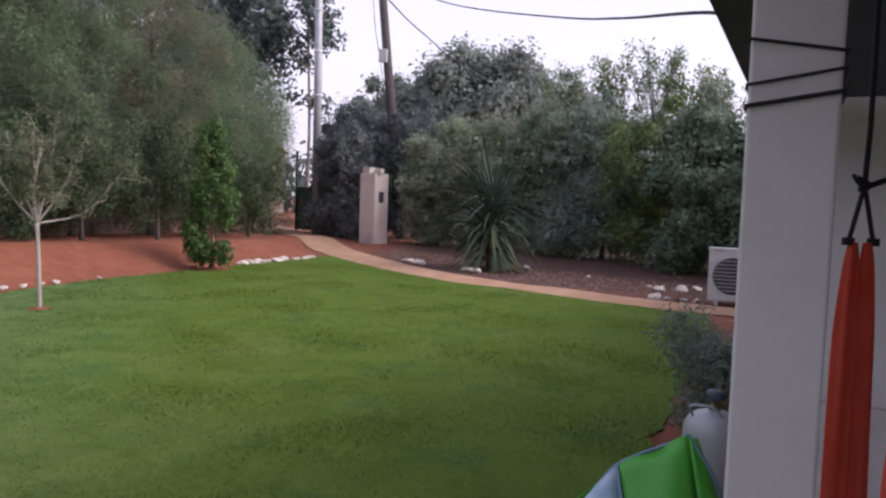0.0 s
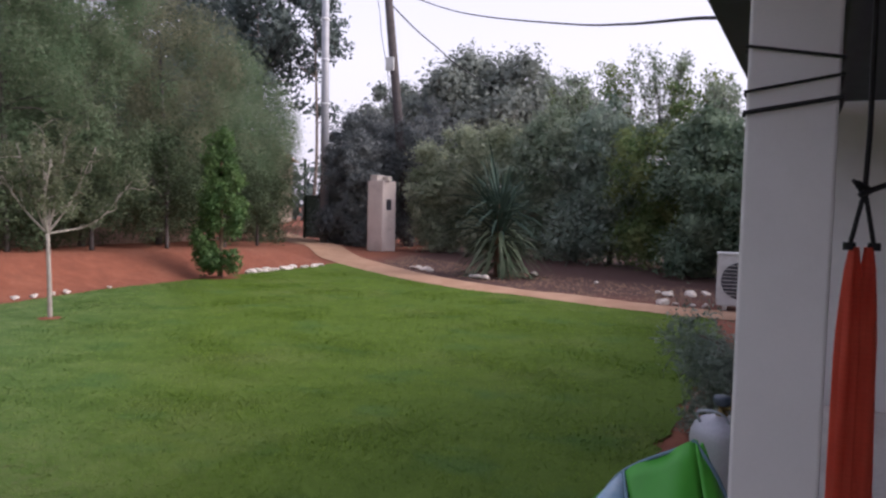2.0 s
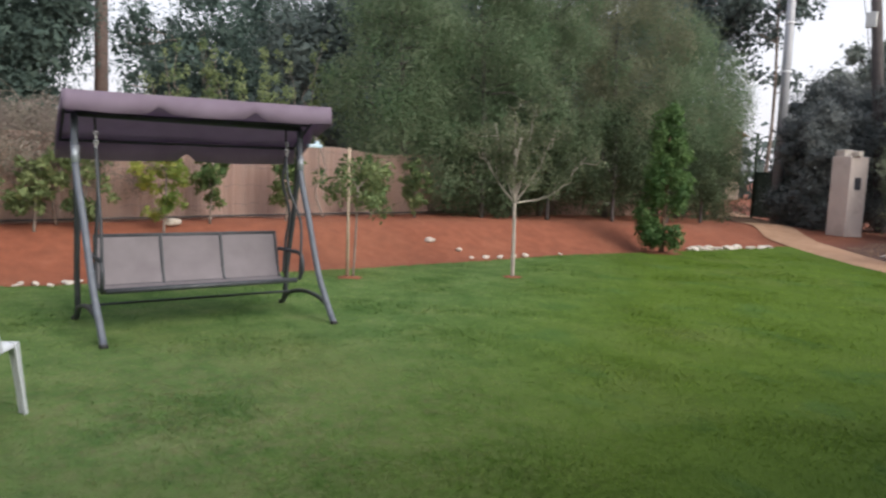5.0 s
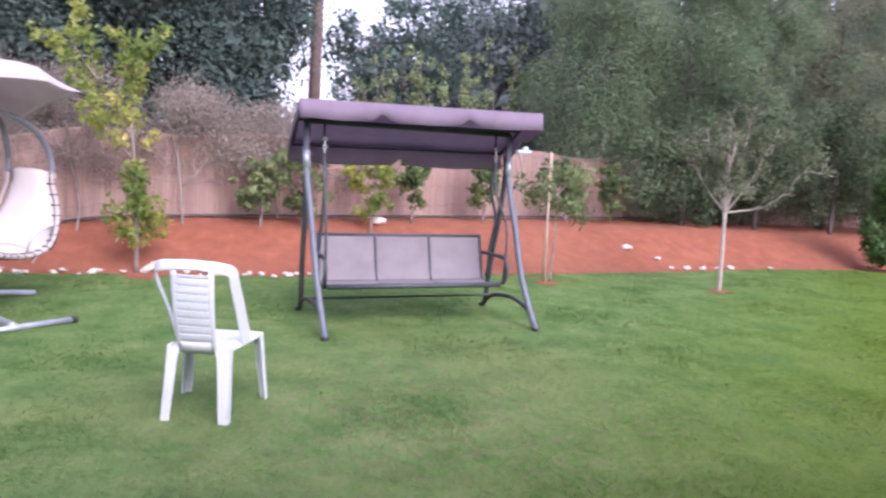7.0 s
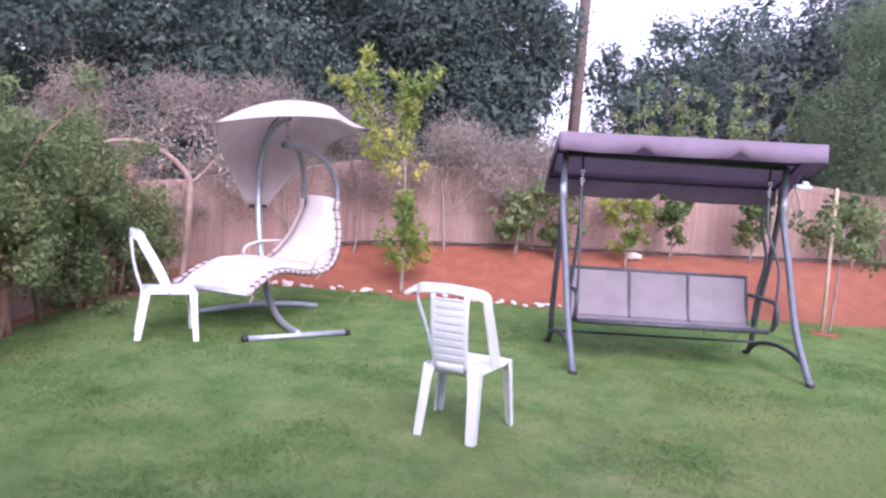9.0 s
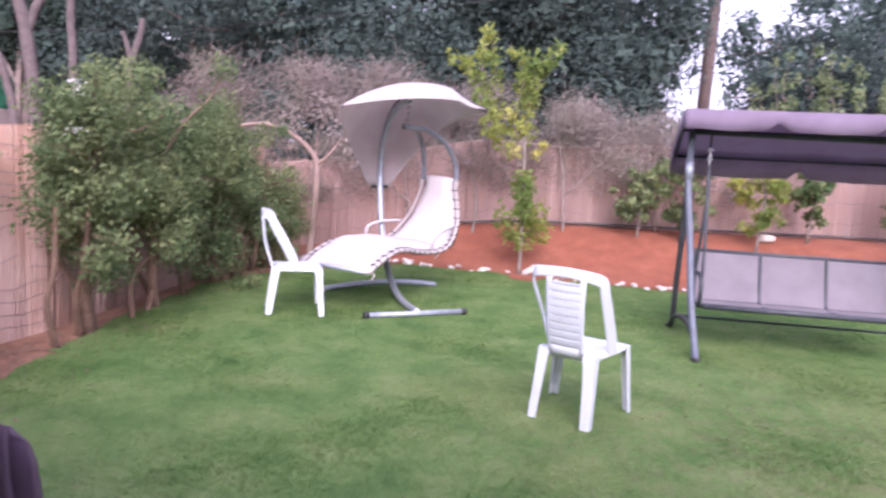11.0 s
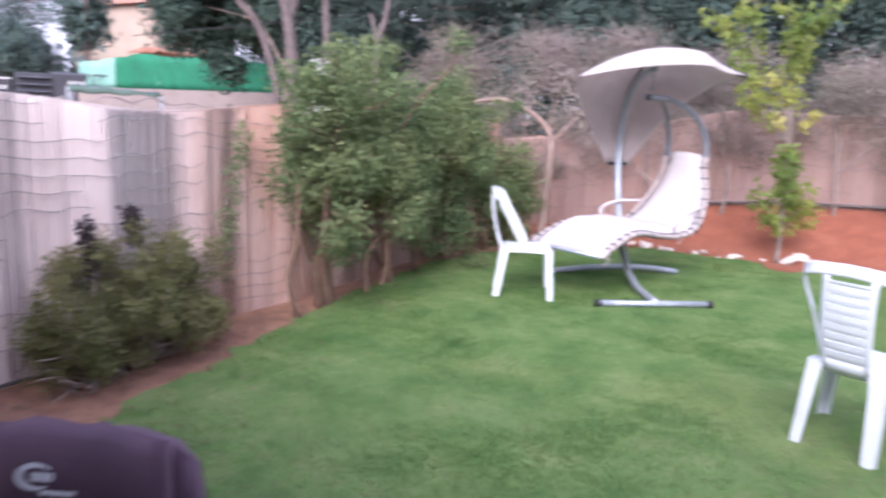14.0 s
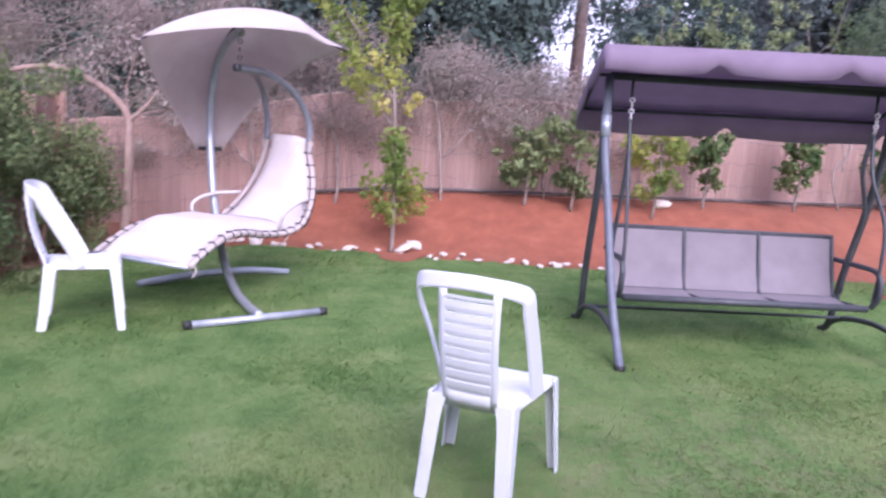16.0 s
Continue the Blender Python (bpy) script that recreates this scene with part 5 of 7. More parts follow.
    bm = bmesh.new()
    tip = pp(0.62, 1.985)
    for k in range(5):
        lathe(bm, [(0.012, -0.004), (0.019, 0), (0.012, 0.004)], 10, Matrix.Translation(tip.lerp(bed_pt(0.77, 0.215, 1.76), k / 4)) @ Matrix.Rotation(radians(90), 4, "X") @ Matrix.Rotation(radians(90 * (k % 2)), 4, "Y"))
    part("hanging_chain", bm, GREY_TUBE, h, smooth=True)
    bm = bmesh.new()
    tube(bm, [bed_pt(0.77, 0.215, 1.745), bed_pt(0.73, 0.205, 1.745)], 0.03, 10)
    part("arm_boss", bm, DARK_TUBE, h, smooth=True)
    # sunshade: one cloth from the post over the top to a pointed beak
    par_a, par_b = Vector((-0.42, 0.91, 0)).normalized(), Vector((0.91, 0.42, 0)).normalized()
    c0 = Vector((-7.06, -0.4, 0))

    def sp(u, v, z):
        p = c0 + par_a * u + par_b * v
        return Vector((p.x, p.y, z))
    bm = bmesh.new()
    low_l, low_r = sp(0.0, -0.98, 1.085), sp(0.24, -0.98, 1.095)
    left, right = sp(-0.65, 0.02, 1.89), sp(0.92, -0.02, 1.965)
    centre = spline([sp(0.12, -0.99, 1.085), sp(0.12, -1.03, 1.38), sp(0.12, -0.97, 1.70), sp(0.12, -0.74, 1.94), sp(0.12, -0.35, 2.10), sp(0.12, 0.05, 2.17), sp(0.10, 0.30, 2.11), sp(0.08, 0.48, 2.0)], 3)
    lefts = spline([low_l, sp(-0.20, -0.80, 1.36), sp(-0.38, -0.58, 1.56), sp(-0.52, -0.34, 1.72), sp(-0.61, -0.13, 1.83), left, sp(-0.63, 0.06, 1.895), sp(-0.60, 0.09, 1.90)], 3)
    rights = spline([low_r, sp(0.40, -0.80, 1.42), sp(0.54, -0.58, 1.66), sp(0.67, -0.34, 1.82), sp(0.81, -0.14, 1.915), right, sp(0.90, 0.03, 1.97), sp(0.86, 0.06, 1.975)], 3)
    grid = []
    n = 20
    for c1, l1, r1 in zip(centre, lefts, rights):
        row = []
        for k in range(n + 1):
            q = k / n
            e = min(q, 0.7)
            at = l1 * ((1 - e) * (1 - 2 * e)) + c1 * (4 * e * (1 - e)) + r1 * (e * (2 * e - 1))
            if q > 0.7:
                t = (q - 0.7) / 0.3
                at = at.lerp(r1, t) - Vector((0, 0, 0.025 * math.sin(math.pi * t)))
            row.append(at)
        grid.append(row)
    sheet(bm, grid, 0.004)
    shade = part("sunshade", bm, CREAM, h, "cream canvas sunshade", smooth=True)
    for pts in ([p + Vector((0.02, 0.01, -0.02)) for p in centre[::3][:6]], [grid[15][k] - Vector((0, 0, 0.012)) for k in range(0, n + 1, 2)], [grid[17][k] + Vector((0.004, 0, 0.008)) for k in range(14, n + 1)]):
        bm = bmesh.new()
        tube(bm, spline(pts, 6), 0.011, 6, flat=0.6)
        part("shade_rib", bm, DARK_TUBE, shade)
    bm = bmesh.new()
    box(bm, low_l.lerp(low_r, 0.5), (0.2, 0.03, 0.035), Matrix.Rotation(radians(115), 3, "Z"), 0.005)
    part("shade_clamp", bm, BLACK_RUBBER, shade)


hanging_lounger()


def camp_chair(m, label, cloth, arm_pouch=False):
    """Folding camp chair, facing local +y: high padded back with headrest, mesh panel, cloth arms, steel legs."""
    c = thing("camping_chair", m, label, "camping chair", "dark folding camp chairs")
    seat_z, lean = 0.42, 0.20

    def bp(x, s, off=0.0):
        """A point on the back: s up the slope from the seat's rear edge."""
        return Vector((x, -0.22 - lean * s - off * 0.98, seat_z + 0.985 * s - off * 0.2))
    half = [(0.0, 0.15), (0.07, 0.178), (0.13, 0.215), (0.19, 0.252), (0.25, 0.274), (0.33, 0.282), (0.42, 0.282), (0.49, 0.272), (0.53, 0.252), (0.548, 0.215)]
    bm = bmesh.new()
    grid = []
    for s, w in half:
        row = []
        for k in range(13):
            u = 2 * k / 12 - 1
            puff = 0.03 * (1 - u ** 4) * (1 if s > 0.36 else 0.5) + (0.010 * math.exp(-((s - 0.40) / 0.02) ** 2))
            row.append(bp(u * w, s + 0.012 * (1 - u * u) + 0.004 * math.sin(9 * u), -puff + 0.09 * u * u * (1 if s < 0.5 else 0.7) * -1))
        grid.append(row)
    sheet(bm, grid, -0.03)
    back = part("backrest", bm, cloth, c, "padded backrest", smooth=True)
    bm = bmesh.new()
    grid = []
    for i in range(7):
        t = i / 6
        row = []
        for k in range(11):
            u = 2 * k / 10 - 1
            row.append(bp(u * (0.243 - 0.02 * t), 0.412 + 0.162 * t - 0.012 * u * u + 0.006 * math.sin(u * 11), -0.036 - 0.035 * math.sin(math.pi * t) ** 0.6 * (1 - 0.5 * u ** 4) - 0.07 * u * u + 0.006 * math.exp(-((u - 0.3 - 0.1 * t) / 0.1) ** 2) * (1 if 0 < i < 6 else 0)))
        grid.append(row)
    sheet(bm, grid, -0.02)
    part("headrest", bm, cloth, back, "puffy headrest cushion", smooth=True)
    for pts, mat, nm, off in (([(-0.205, 0.415), (0.205, 0.415), (0.145, 0.32), (-0.145, 0.32)], CAMP_BROWN, "brown_panel", 0.026), ([(-0.145, 0.32), (0.145, 0.32), (0.085, 0.02), (-0.085, 0.02)], CAMP_MESH, "mesh_panel", 0.026)):
        bm = bmesh.new()
        grid = []
        for i in range(6):
            a, b = Vector((*pts[0], 0)).lerp(Vector((*pts[3], 0)), i / 5), Vector((*pts[1], 0)).lerp(Vector((*pts[2], 0)), i / 5)
            row = []
            for k in range(9):
                p = a.lerp(b, k / 8)
                u = p.x / 0.3
                row.append(bp(p.x, p.y - (0.02 * math.sin(math.pi * k / 8) if (nm == "brown_panel" and i == 5) or (nm == "mesh_panel" and i == 0) else 0), -off - 0.07 * u * u))
            grid.append(row)
        sheet(bm, grid, -0.004)
        part(nm, bm, mat, back, smooth=True)
    for pts in ([(-0.168, 0.405), (-0.145, 0.32), (-0.118, 0.17), (-0.085, 0.02)], [(0.168, 0.405), (0.145, 0.32), (0.118, 0.17), (0.085, 0.02)], [(-0.145, 0.32), (-0.06, 0.301), (0.06, 0.301), (0.145, 0.32)]):
        bm = bmesh.new()
        tube(bm, [bp(x, s, -0.034 - 0.06 * (x / 0.3) ** 2) for x, s in [(q.x, q.y) for q in spline([(x, s, 0) for x, s in pts], 5)]], 0.004, 6)
        part("piping", bm, YELLOW_PIPING, back, "yellow piping")
    # the maker's mark as plain shapes: a crescent with bars in it, and a row of small bars below
    bm = bmesh.new()
    outer, inner = [], []
    for k in range(15):
        a = radians(50 + 250 * k / 14)
        w = 0.010 * math.sin(math.pi * k / 14) + 0.0015
        outer.append(bp(0.012 - (0.030 + w) * math.cos(a), 0.488 + (0.016 + w) * math.sin(a), -0.079))
        inner.append(bp(0.012 - 0.030 * math.cos(a), 0.488 + 0.016 * math.sin(a), -0.079))
    sheet(bm, [outer, inner], 0.002)
    part("printed_crescent", bm, WHITE_PRINT, back, "small white printed crescent")
    marks = [(0.024 - 0.0135 * k, 0.496, 0.011, 0.014, 0.0, 0.079) for k in range(3)] + [(0.006 - 0.0105 * k, 0.4675 + 0.0015 * (k % 2), 0.008, 0.007, 0.002, 0.080) for k in range(6)]
    for x, q, w, h, slant, off in marks:
        bm = bmesh.new()
        sheet(bm, [[bp(x, q, -off), bp(x - w, q, -off)], [bp(x - slant, q - h, -off), bp(x - w - slant, q - h, -off)]], 0.002)
        part("printed_bar", bm, WHITE_PRINT, back, "small white printed bar")
    bm = bmesh.new()
    grid = [[((2 * k / 8 - 1) * 0.27, -0.22 + 0.47 * i / 6, seat_z - 0.035 * math.sin(math.pi * i / 6) * (1 - (2 * k / 8 - 1) ** 2) - 0.01) for k in range(9)] for i in range(7)]
    sheet(bm, grid, 0.03)
    part("seat", bm, cloth, c, smooth=True)
    for sx in (-1, 1):
        bm = bmesh.new()
        grid = []
        for i in range(9):
            t = i / 8
            grid.append([(sx * (0.315 + 0.03 * w), -0.27 + 0.56 * t, 0.655 - 0.03 * math.sin(math.pi * t) - 0.03 * t) for w in (-1, -0.5, 0, 0.5, 1)])
        sheet(bm, grid, 0.025)
        part("armrest", bm, NAVY_CLOTH, c, "navy cloth armrest", smooth=True)
        bm = bmesh.new()
        tube(bm, [(sx * 0.30, -0.24, 0.10), (sx * 0.295, -0.27, 0.50), (sx * 0.285, -0.335, 0.76)], 0.011, 8)
        part("back_upright", bm, SILVER_TUBE, c, smooth=True)
        for y0, y1 in ((-0.26, 0.27), (0.27, -0.26)):
            bm = bmesh.new()
            tube(bm, [(sx * 0.30, y0, 0.012), (sx * 0.30, y1, 0.42)], 0.010, 8)
            part("leg", bm, SILVER_TUBE, c, smooth=True)
        bm = bmesh.new()
        tube(bm, [(sx * 0.30, 0.27, 0.42), (sx * 0.335, 0.27, 0.63)], 0.010, 8)
        part("arm_support", bm, SILVER_TUBE, c, smooth=True)
        for y in (-0.26, 0.27):
            bm = bmesh.new()
            lathe(bm, [(0, 0), (0.02, 0), (0.018, 0.03), (0, 0.03)], 10, Matrix.Translation((sx * 0.30, y, 0)))
            part("foot", bm, BLACK_RUBBER, c)
    for y in (-0.24, 0.25):
        for a in (-1, 1):
            bm = bmesh.new()
            tube(bm, [(-0.30 * a, y, 0.03), (0.30 * a, y, 0.40)], 0.009, 8)
            part("cross_leg", bm, SILVER_TUBE, c, smooth=True)
    if arm_pouch:
        bm = bmesh.new()
        grid = [[(-0.345, -0.16 + 0.30 * k / 6, 0.62 - 0.34 * i / 6) for k in range(7)] for i in range(7)]
        sheet(bm, grid, 0.012)
        pouch = part("side_pouch", bm, NAVY_CLOTH, c, "navy side pouch", smooth=True)
        bm = bmesh.new()
        outer = [(-0.361, 0.02 - 0.12 * math.cos(radians(a)), 0.40 + 0.16 * math.sin(radians(a))) for a in range(-80, 81, 16)]
        inner = [(-0.361, 0.02 - (0.12 - 0.05 * math.cos(radians(a))) * math.cos(radians(a)), 0.40 + 0.16 * math.sin(radians(a))) for a in range(-80, 81, 16)]
        sheet(bm, [outer, inner], 0.003)
        part("printed_crescent", bm, WHITE_PRINT, pouch, "white printed crescent")
    return c


camp_chair(pose(-0.855, -0.86, 0, 0, 0, -74) @ Matrix.Diagonal((0.94, 1, 1, 1)), "dark aubergine folding camp chair with olive mesh back", CAMP_CLOTH)
camp_chair(pose(-0.638, -1.942, 0, 0, 0, -56), "black folding camp chair with navy arms beside the reed fence", BLACK_CLOTH, True)


# ---- gas bottle, pop-up toy, air conditioner ----
def gas_bottle():
    g = thing("gas_bottle", pose(0.93, 4.12, 0), "pale grey gas bottle with blue regulator beside the pillar", "gas bottle")
    bm = bmesh.new()
    lathe(bm, [(0, 0.012), (0.125, 0.012), (0.145, 0.04), (0.15, 0.08), (0.15, 0.36), (0.146, 0.40), (0.13, 0.435), (0.10, 0.462), (0.06, 0.478), (0.04, 0.485), (0, 0.487)], 32)
    part("cylinder", bm, GAS_STEEL, g, smooth=True)
    bm = bmesh.new()
    lathe(bm, [(0.12, 0), (0.125, 0), (0.125, 0.04), (0.12, 0.04)], 24)
    part("foot_ring", bm, GAS_STEEL, g)
    bm = bmesh.new()
    tube(bm, spline([(-0.10, -0.03, 0.44), (-0.12, -0.03, 0.50), (-0.05, -0.06, 0.515), (0.0, -0.075, 0.50), (0.03, -0.09, 0.45)]), 0.007, 8)
    part("handle", bm, SILVER_TUBE, g, smooth=True)
    bm = bmesh.new()
    lathe(bm, [(0.03, 0.48), (0.03, 0.50), (0.018, 0.505), (0.018, 0.54), (0, 0.54)], 14)
    tube(bm, [(0, 0, 0.52), (0.07, -0.02, 0.53)], 0.014, 8)
    part("valve", bm, BRASS, g, smooth=True)
    bm = bmesh.new()
    lathe(bm, [(0, 0.538), (0.04, 0.538), (0.045, 0.55), (0.045, 0.572), (0.038, 0.582), (0, 0.584)], 18)
    part("regulator", bm, REG_BLUE, g, smooth=True)
    bm = bmesh.new()
    tube(bm, spline([(0.07, -0.02, 0.53), (0.13, -0.04, 0.52), (0.17, -0.03, 0.42), (0.19, 0.02, 0.2), (0.25, 0.1, 0.03)]), 0.009, 6)
    part("hose", bm, BLACK_RUBBER, g, smooth=True)


gas_bottle()


def play_tent():
    """A slumped pop-up play tent: two bright panels sewn to a white one with blue edging."""
    t = thing("play_tent", pose(0.62, 3.3, 0), "slumped green and white pop-up play tent with blue edging", "play tent")
    ridge = [Vector(p) for p in ((-0.62, -0.30, 0.02), (-0.32, -0.10, 0.30), (-0.19, -0.02, 0.445), (0.02, 0.02, 0.545), (0.085, 0.03, 0.58))]
    peak, left, low = ridge[4], ridge[2], ridge[0]

    def panel(a, b, c, d, n, bulge, mat, nm, label):
        bm = bmesh.new()
        grid = []
        for i in range(n + 1):
            s = i / n
            row = []
            for k in range(n + 1):
                u = k / n
                p = a.lerp(b, u).lerp(d.lerp(c, u), s)
                p += Vector((0, -1, 0.35)).normalized() * bulge * math.sin(math.pi * u) * math.sin(math.pi * s) + Vector((0, 0, 0.008 * math.sin(9 * u + 5 * s)))
                row.append(p)
            grid.append(row)
        sheet(bm, grid, 0.004)
        return part(nm, bm, mat, t, label, smooth=True)
    g0, g1, g2 = Vector((-0.12, -0.34, 0.02)), Vector((0.16, -0.34, 0.02)), Vector((0.36, -0.06, 0.02))
    panel(left, peak, g1, g0, 10, 0.05, FLOAT_GREEN, "green_panel", "bright green panel")
    panel(peak, Vector((0.12, 0.05, 0.56)), g2, g1, 10, 0.05, FLOAT_GREEN, "green_side", "bright green panel")
    panel(low, left, g0, Vector((-0.45, -0.5, 0.02)), 10, 0.04, FLOAT_WHITE, "white_panel", "white and pale blue panel")
    panel(Vector((-0.5, 0.2, 0.02)), Vector((0.3, 0.3, 0.02)), peak, left, 8, -0.03, FLOAT_GREEN, "rear_panel", "")
    for pts in ([low, ridge[1], left, ridge[3], peak], [left, left.lerp(g0, 0.5) + Vector((0, -0.05, 0.02)), g0], [peak, Vector((0.18, -0.02, 0.44)), Vector((0.27, -0.04, 0.22)), g2]):
        bm = bmesh.new()
        tube(bm, spline(pts, 6), 0.008, 8)
        part("edging", bm, FLOAT_BLUE, t, "blue edging", smooth=True)


play_tent()


def air_conditioner():
    a = thing("air_conditioner", pose(2.52, 12.35, 0, 0, 0, -8), "aged white outdoor air conditioner unit beside the path", "air conditioner")
    bm = bmesh.new()
    box(bm, (0, 0, 0.47), (0.86, 0.36, 0.80), None, 0.018)
    part("casing", bm, AC_WHITE, a)
    bm = bmesh.new()
    box(bm, (0, 0, 0.885), (0.88, 0.38, 0.03), None, 0.008)
    part("lid", bm, AC_WHITE, a)
    bm = bmesh.new()
    lathe(bm, [(0.0, 0), (0.27, 0), (0.29, 0.012), (0.27, 0.02), (0, 0.012)], 28, Matrix.Translation((-0.08, -0.178, 0.47)) @ Matrix.Rotation(radians(90), 4, "X"))
    part("fan_recess", bm, DARK_METAL, a)
    for k in range(9):
        bm = bmesh.new()
        box(bm, (-0.08, -0.203, 0.24 + 0.058 * k), (0.56, 0.012, 0.008))
        part("grille_bar", bm, AC_WHITE, a)
    for k in range(7):
        bm = bmesh.new()
        box(bm, (-0.434, 0, 0.22 + 0.085 * k), (0.012, 0.24, 0.02), Matrix.Rotation(radians(25), 3, "Y"))
        part("side_louvre", bm, DARK_METAL, a)
    for x in (-0.3, 0.3):
        bm = bmesh.new()
        box(bm, (x, 0, 0.035), (0.07, 0.38, 0.07), None, 0.006)
        part("foot", bm, CONCRETE, a)


air_conditioner()


# ---- plants ----
def tree(name, x, y, label, category, trunk, lob, n, size, mat, bark, seed, group="", z=None, limbs=10, trunk_r=(0.06, 0.03), aspect=0.45, droop=0.0, shell=0.55, kind="", limb_r=0.4, leaf="crown", tri=False, inner=True, stray=0.2, round_off=0.45):
    """A tapered trunk through the given points, limbs out to the clumps, and a crown of single leaves."""
    rng = np.random.default_rng(seed)
    z = hz(x, y) if z is None else z
    t = thing(name, Matrix.Translation((x, y, z)), label, category, group, kind)
    if trunk:
        bm = bmesh.new()
        p = spline(trunk, 6)
        tube(bm, [(0 + q.x, q.y, q.z - (0.05 if i == 0 else 0)) for i, q in enumerate(p)], trunk_r[0], 10, trunk_r[1])
        part("trunk", bm, bark, t, smooth=True)
        if limbs:
            order = rng.permutation(len(lob))[:limbs]
            for k in order:
                bm = bmesh.new()
                q = lob[k][0]
                a = min(p[len(p) // 3:], key=lambda v: (Vector(q) - v).length + max(0, v.z - q[2]) * 2)
                limb(bm, a, q, trunk_r[1] * limb_r * 2, trunk_r[1] * 0.2, rng)
                part("limb", bm, bark, t, smooth=True)
    if tri and inner:
        pts, d = fill(rng, [(q, r * 0.72) for q, r in lob], n // 14, 0.3)
        leaves("inner_crown", pts, size * 2.8, mat, t, aspect, droop, d * 0.8, rng=rng, tri=True)
    pts, d = fill(rng, lob, n, shell, stray)
    leaves(leaf, pts, size, mat, t, aspect, droop, d * 0.8, rng=rng, tri=tri, round_off=round_off)
    return t


def R(s):
    return np.random.default_rng(s)


def branching(t, start, ends, r, bark, rng, subs=5, reach=0.34, twigs=3):
    """Curved main limbs from one fork, each with side branches and twigs; gives back points along the twigs for leaves."""
    leafy_at = []
    for e in ends:
        bm = bmesh.new()
        a, b = Vector(start), Vector(e)
        mid = a.lerp(b, 0.5) + Vector((0, 0, -0.10 * (b - a).length)) + Vector(rng.normal(size=3) * 0.04)
        line = spline([a, mid, b], 8)
        tube(bm, line, r, 6, r * 0.35)
        for k in range(subs):
            q = line[int(len(line) * (0.35 + 0.6 * k / subs))]
            out = (b - a).normalized() * 0.6 + Vector(rng.normal(size=3) * 0.55) + Vector((0, 0, 0.45))
            c = q + out.normalized() * reach * rng.uniform(0.6, 1.2)
            limb(bm, q, c, r * 0.45, r * 0.15, rng, 0.18, 5, 3)
            for _ in range(twigs):
                g = q.lerp(c, rng.uniform(0.45, 1.0))
                h = g + Vector(rng.normal(size=3) * 0.10) + Vector((0, 0, 0.06))
                tube(bm, [g, h], r * 0.16, 4, r * 0.08)
                leafy_at += [g.lerp(h, u) for u in (0.4, 0.8, 1.1)]
        part("limb", bm, bark, t, smooth=True)
    return [(np.array(p), np.full(3, rng.uniform(0.05, 0.10))) for p in leafy_at]


# young olive: thin pale trunk, fork at breast height, open silvery crown, one long low branch
rng = R(21)
olive = thing("olive_tree", Matrix.Translation((-6.34, 7.93, 0)), "young olive tree with thin pale trunk and sparse silvery leaves", "tree")
bm = bmesh.new()
tube(bm, spline([(0, 0, -0.05), (0.01, -0.02, 0.5), (-0.02, -0.01, 1.07)], 6), 0.030, 10, 0.024)
part("trunk", bm, BARK_PALE, olive, smooth=True)
lob = branching(olive, (-0.02, -0.01, 1.05), ((0.72, 0.62, 1.75), (0.40, 0.34, 2.15), (0.10, 0.20, 2.35), (-0.30, -0.18, 2.15), (-0.34, -0.36, 1.75), (0.30, -0.32, 1.95), (-0.25, 0.34, 1.95), (0.0, -0.1, 2.2)), 0.017, BARK_PALE, rng)
pts, d = fill(rng, lob, 5200, 0.25)
leaves("crown", pts, 0.062, L_OLIVE, olive, 0.32, 0.0, d * 0.8, rng=rng)
# staked sapling
lob = [(np.array((rng.normal(0.0, 0.16), rng.normal(0.12, 0.2), rng.uniform(0.95, 1.55))), np.full(3, rng.uniform(0.10, 0.2))) for _ in range(14)] + [(np.array((0.1, 0.42, 0.92)), np.full(3, 0.16))]
tree("sapling", -7.44, 5.9, "small staked sapling with drooping dull green leaves", "tree", [(0.03, 0.03, 0), (0.04, 0.05, 0.6), (0.02, 0.08, 1.2)], lob, 1500, 0.075, L_FENCE_SHRUB, BARK_GREY, 22, limbs=10, trunk_r=(0.016, 0.010), droop=0.6, shell=0.25)
bm = bmesh.new()
tube(bm, [(-7.44, 5.86, -0.1), (-7.455, 5.85, 1.72)], 0.022, 8, 0.018)
tagged(finish("stake", bm, STAKE_WOOD), "pale wooden stake beside the sapling", "stake")
# dense citrus column
rng = R(23)
lob = []
for k in range(64):
    z = 0.28 + 2.55 * rng.uniform(0, 1) ** 1.15
    rr = (0.46 if z < 1.3 else 0.46 * (1 - 0.72 * (z - 1.3) / 1.5)) * (0.75 if z < 0.45 else 1)
    a, q = rng.uniform(0, 2 * math.pi), math.sqrt(rng.uniform(0.1, 1))
    lob.append((np.array((rr * q * math.cos(a), rr * q * math.sin(a), z)), rng.uniform(0.09, 0.2) * np.array((1, 1, 1.15))))
tree("citrus_tree", -7.06, 13.25, "dense dark green citrus tree leafy nearly to the ground", "tree", [(0, 0, 0), (0.02, 0, 0.5), (0, 0.02, 2.3)], lob, 9000, 0.095, L_CITRUS, BARK_BROWN, 23, limbs=14, trunk_r=(0.06, 0.02), droop=0.35)
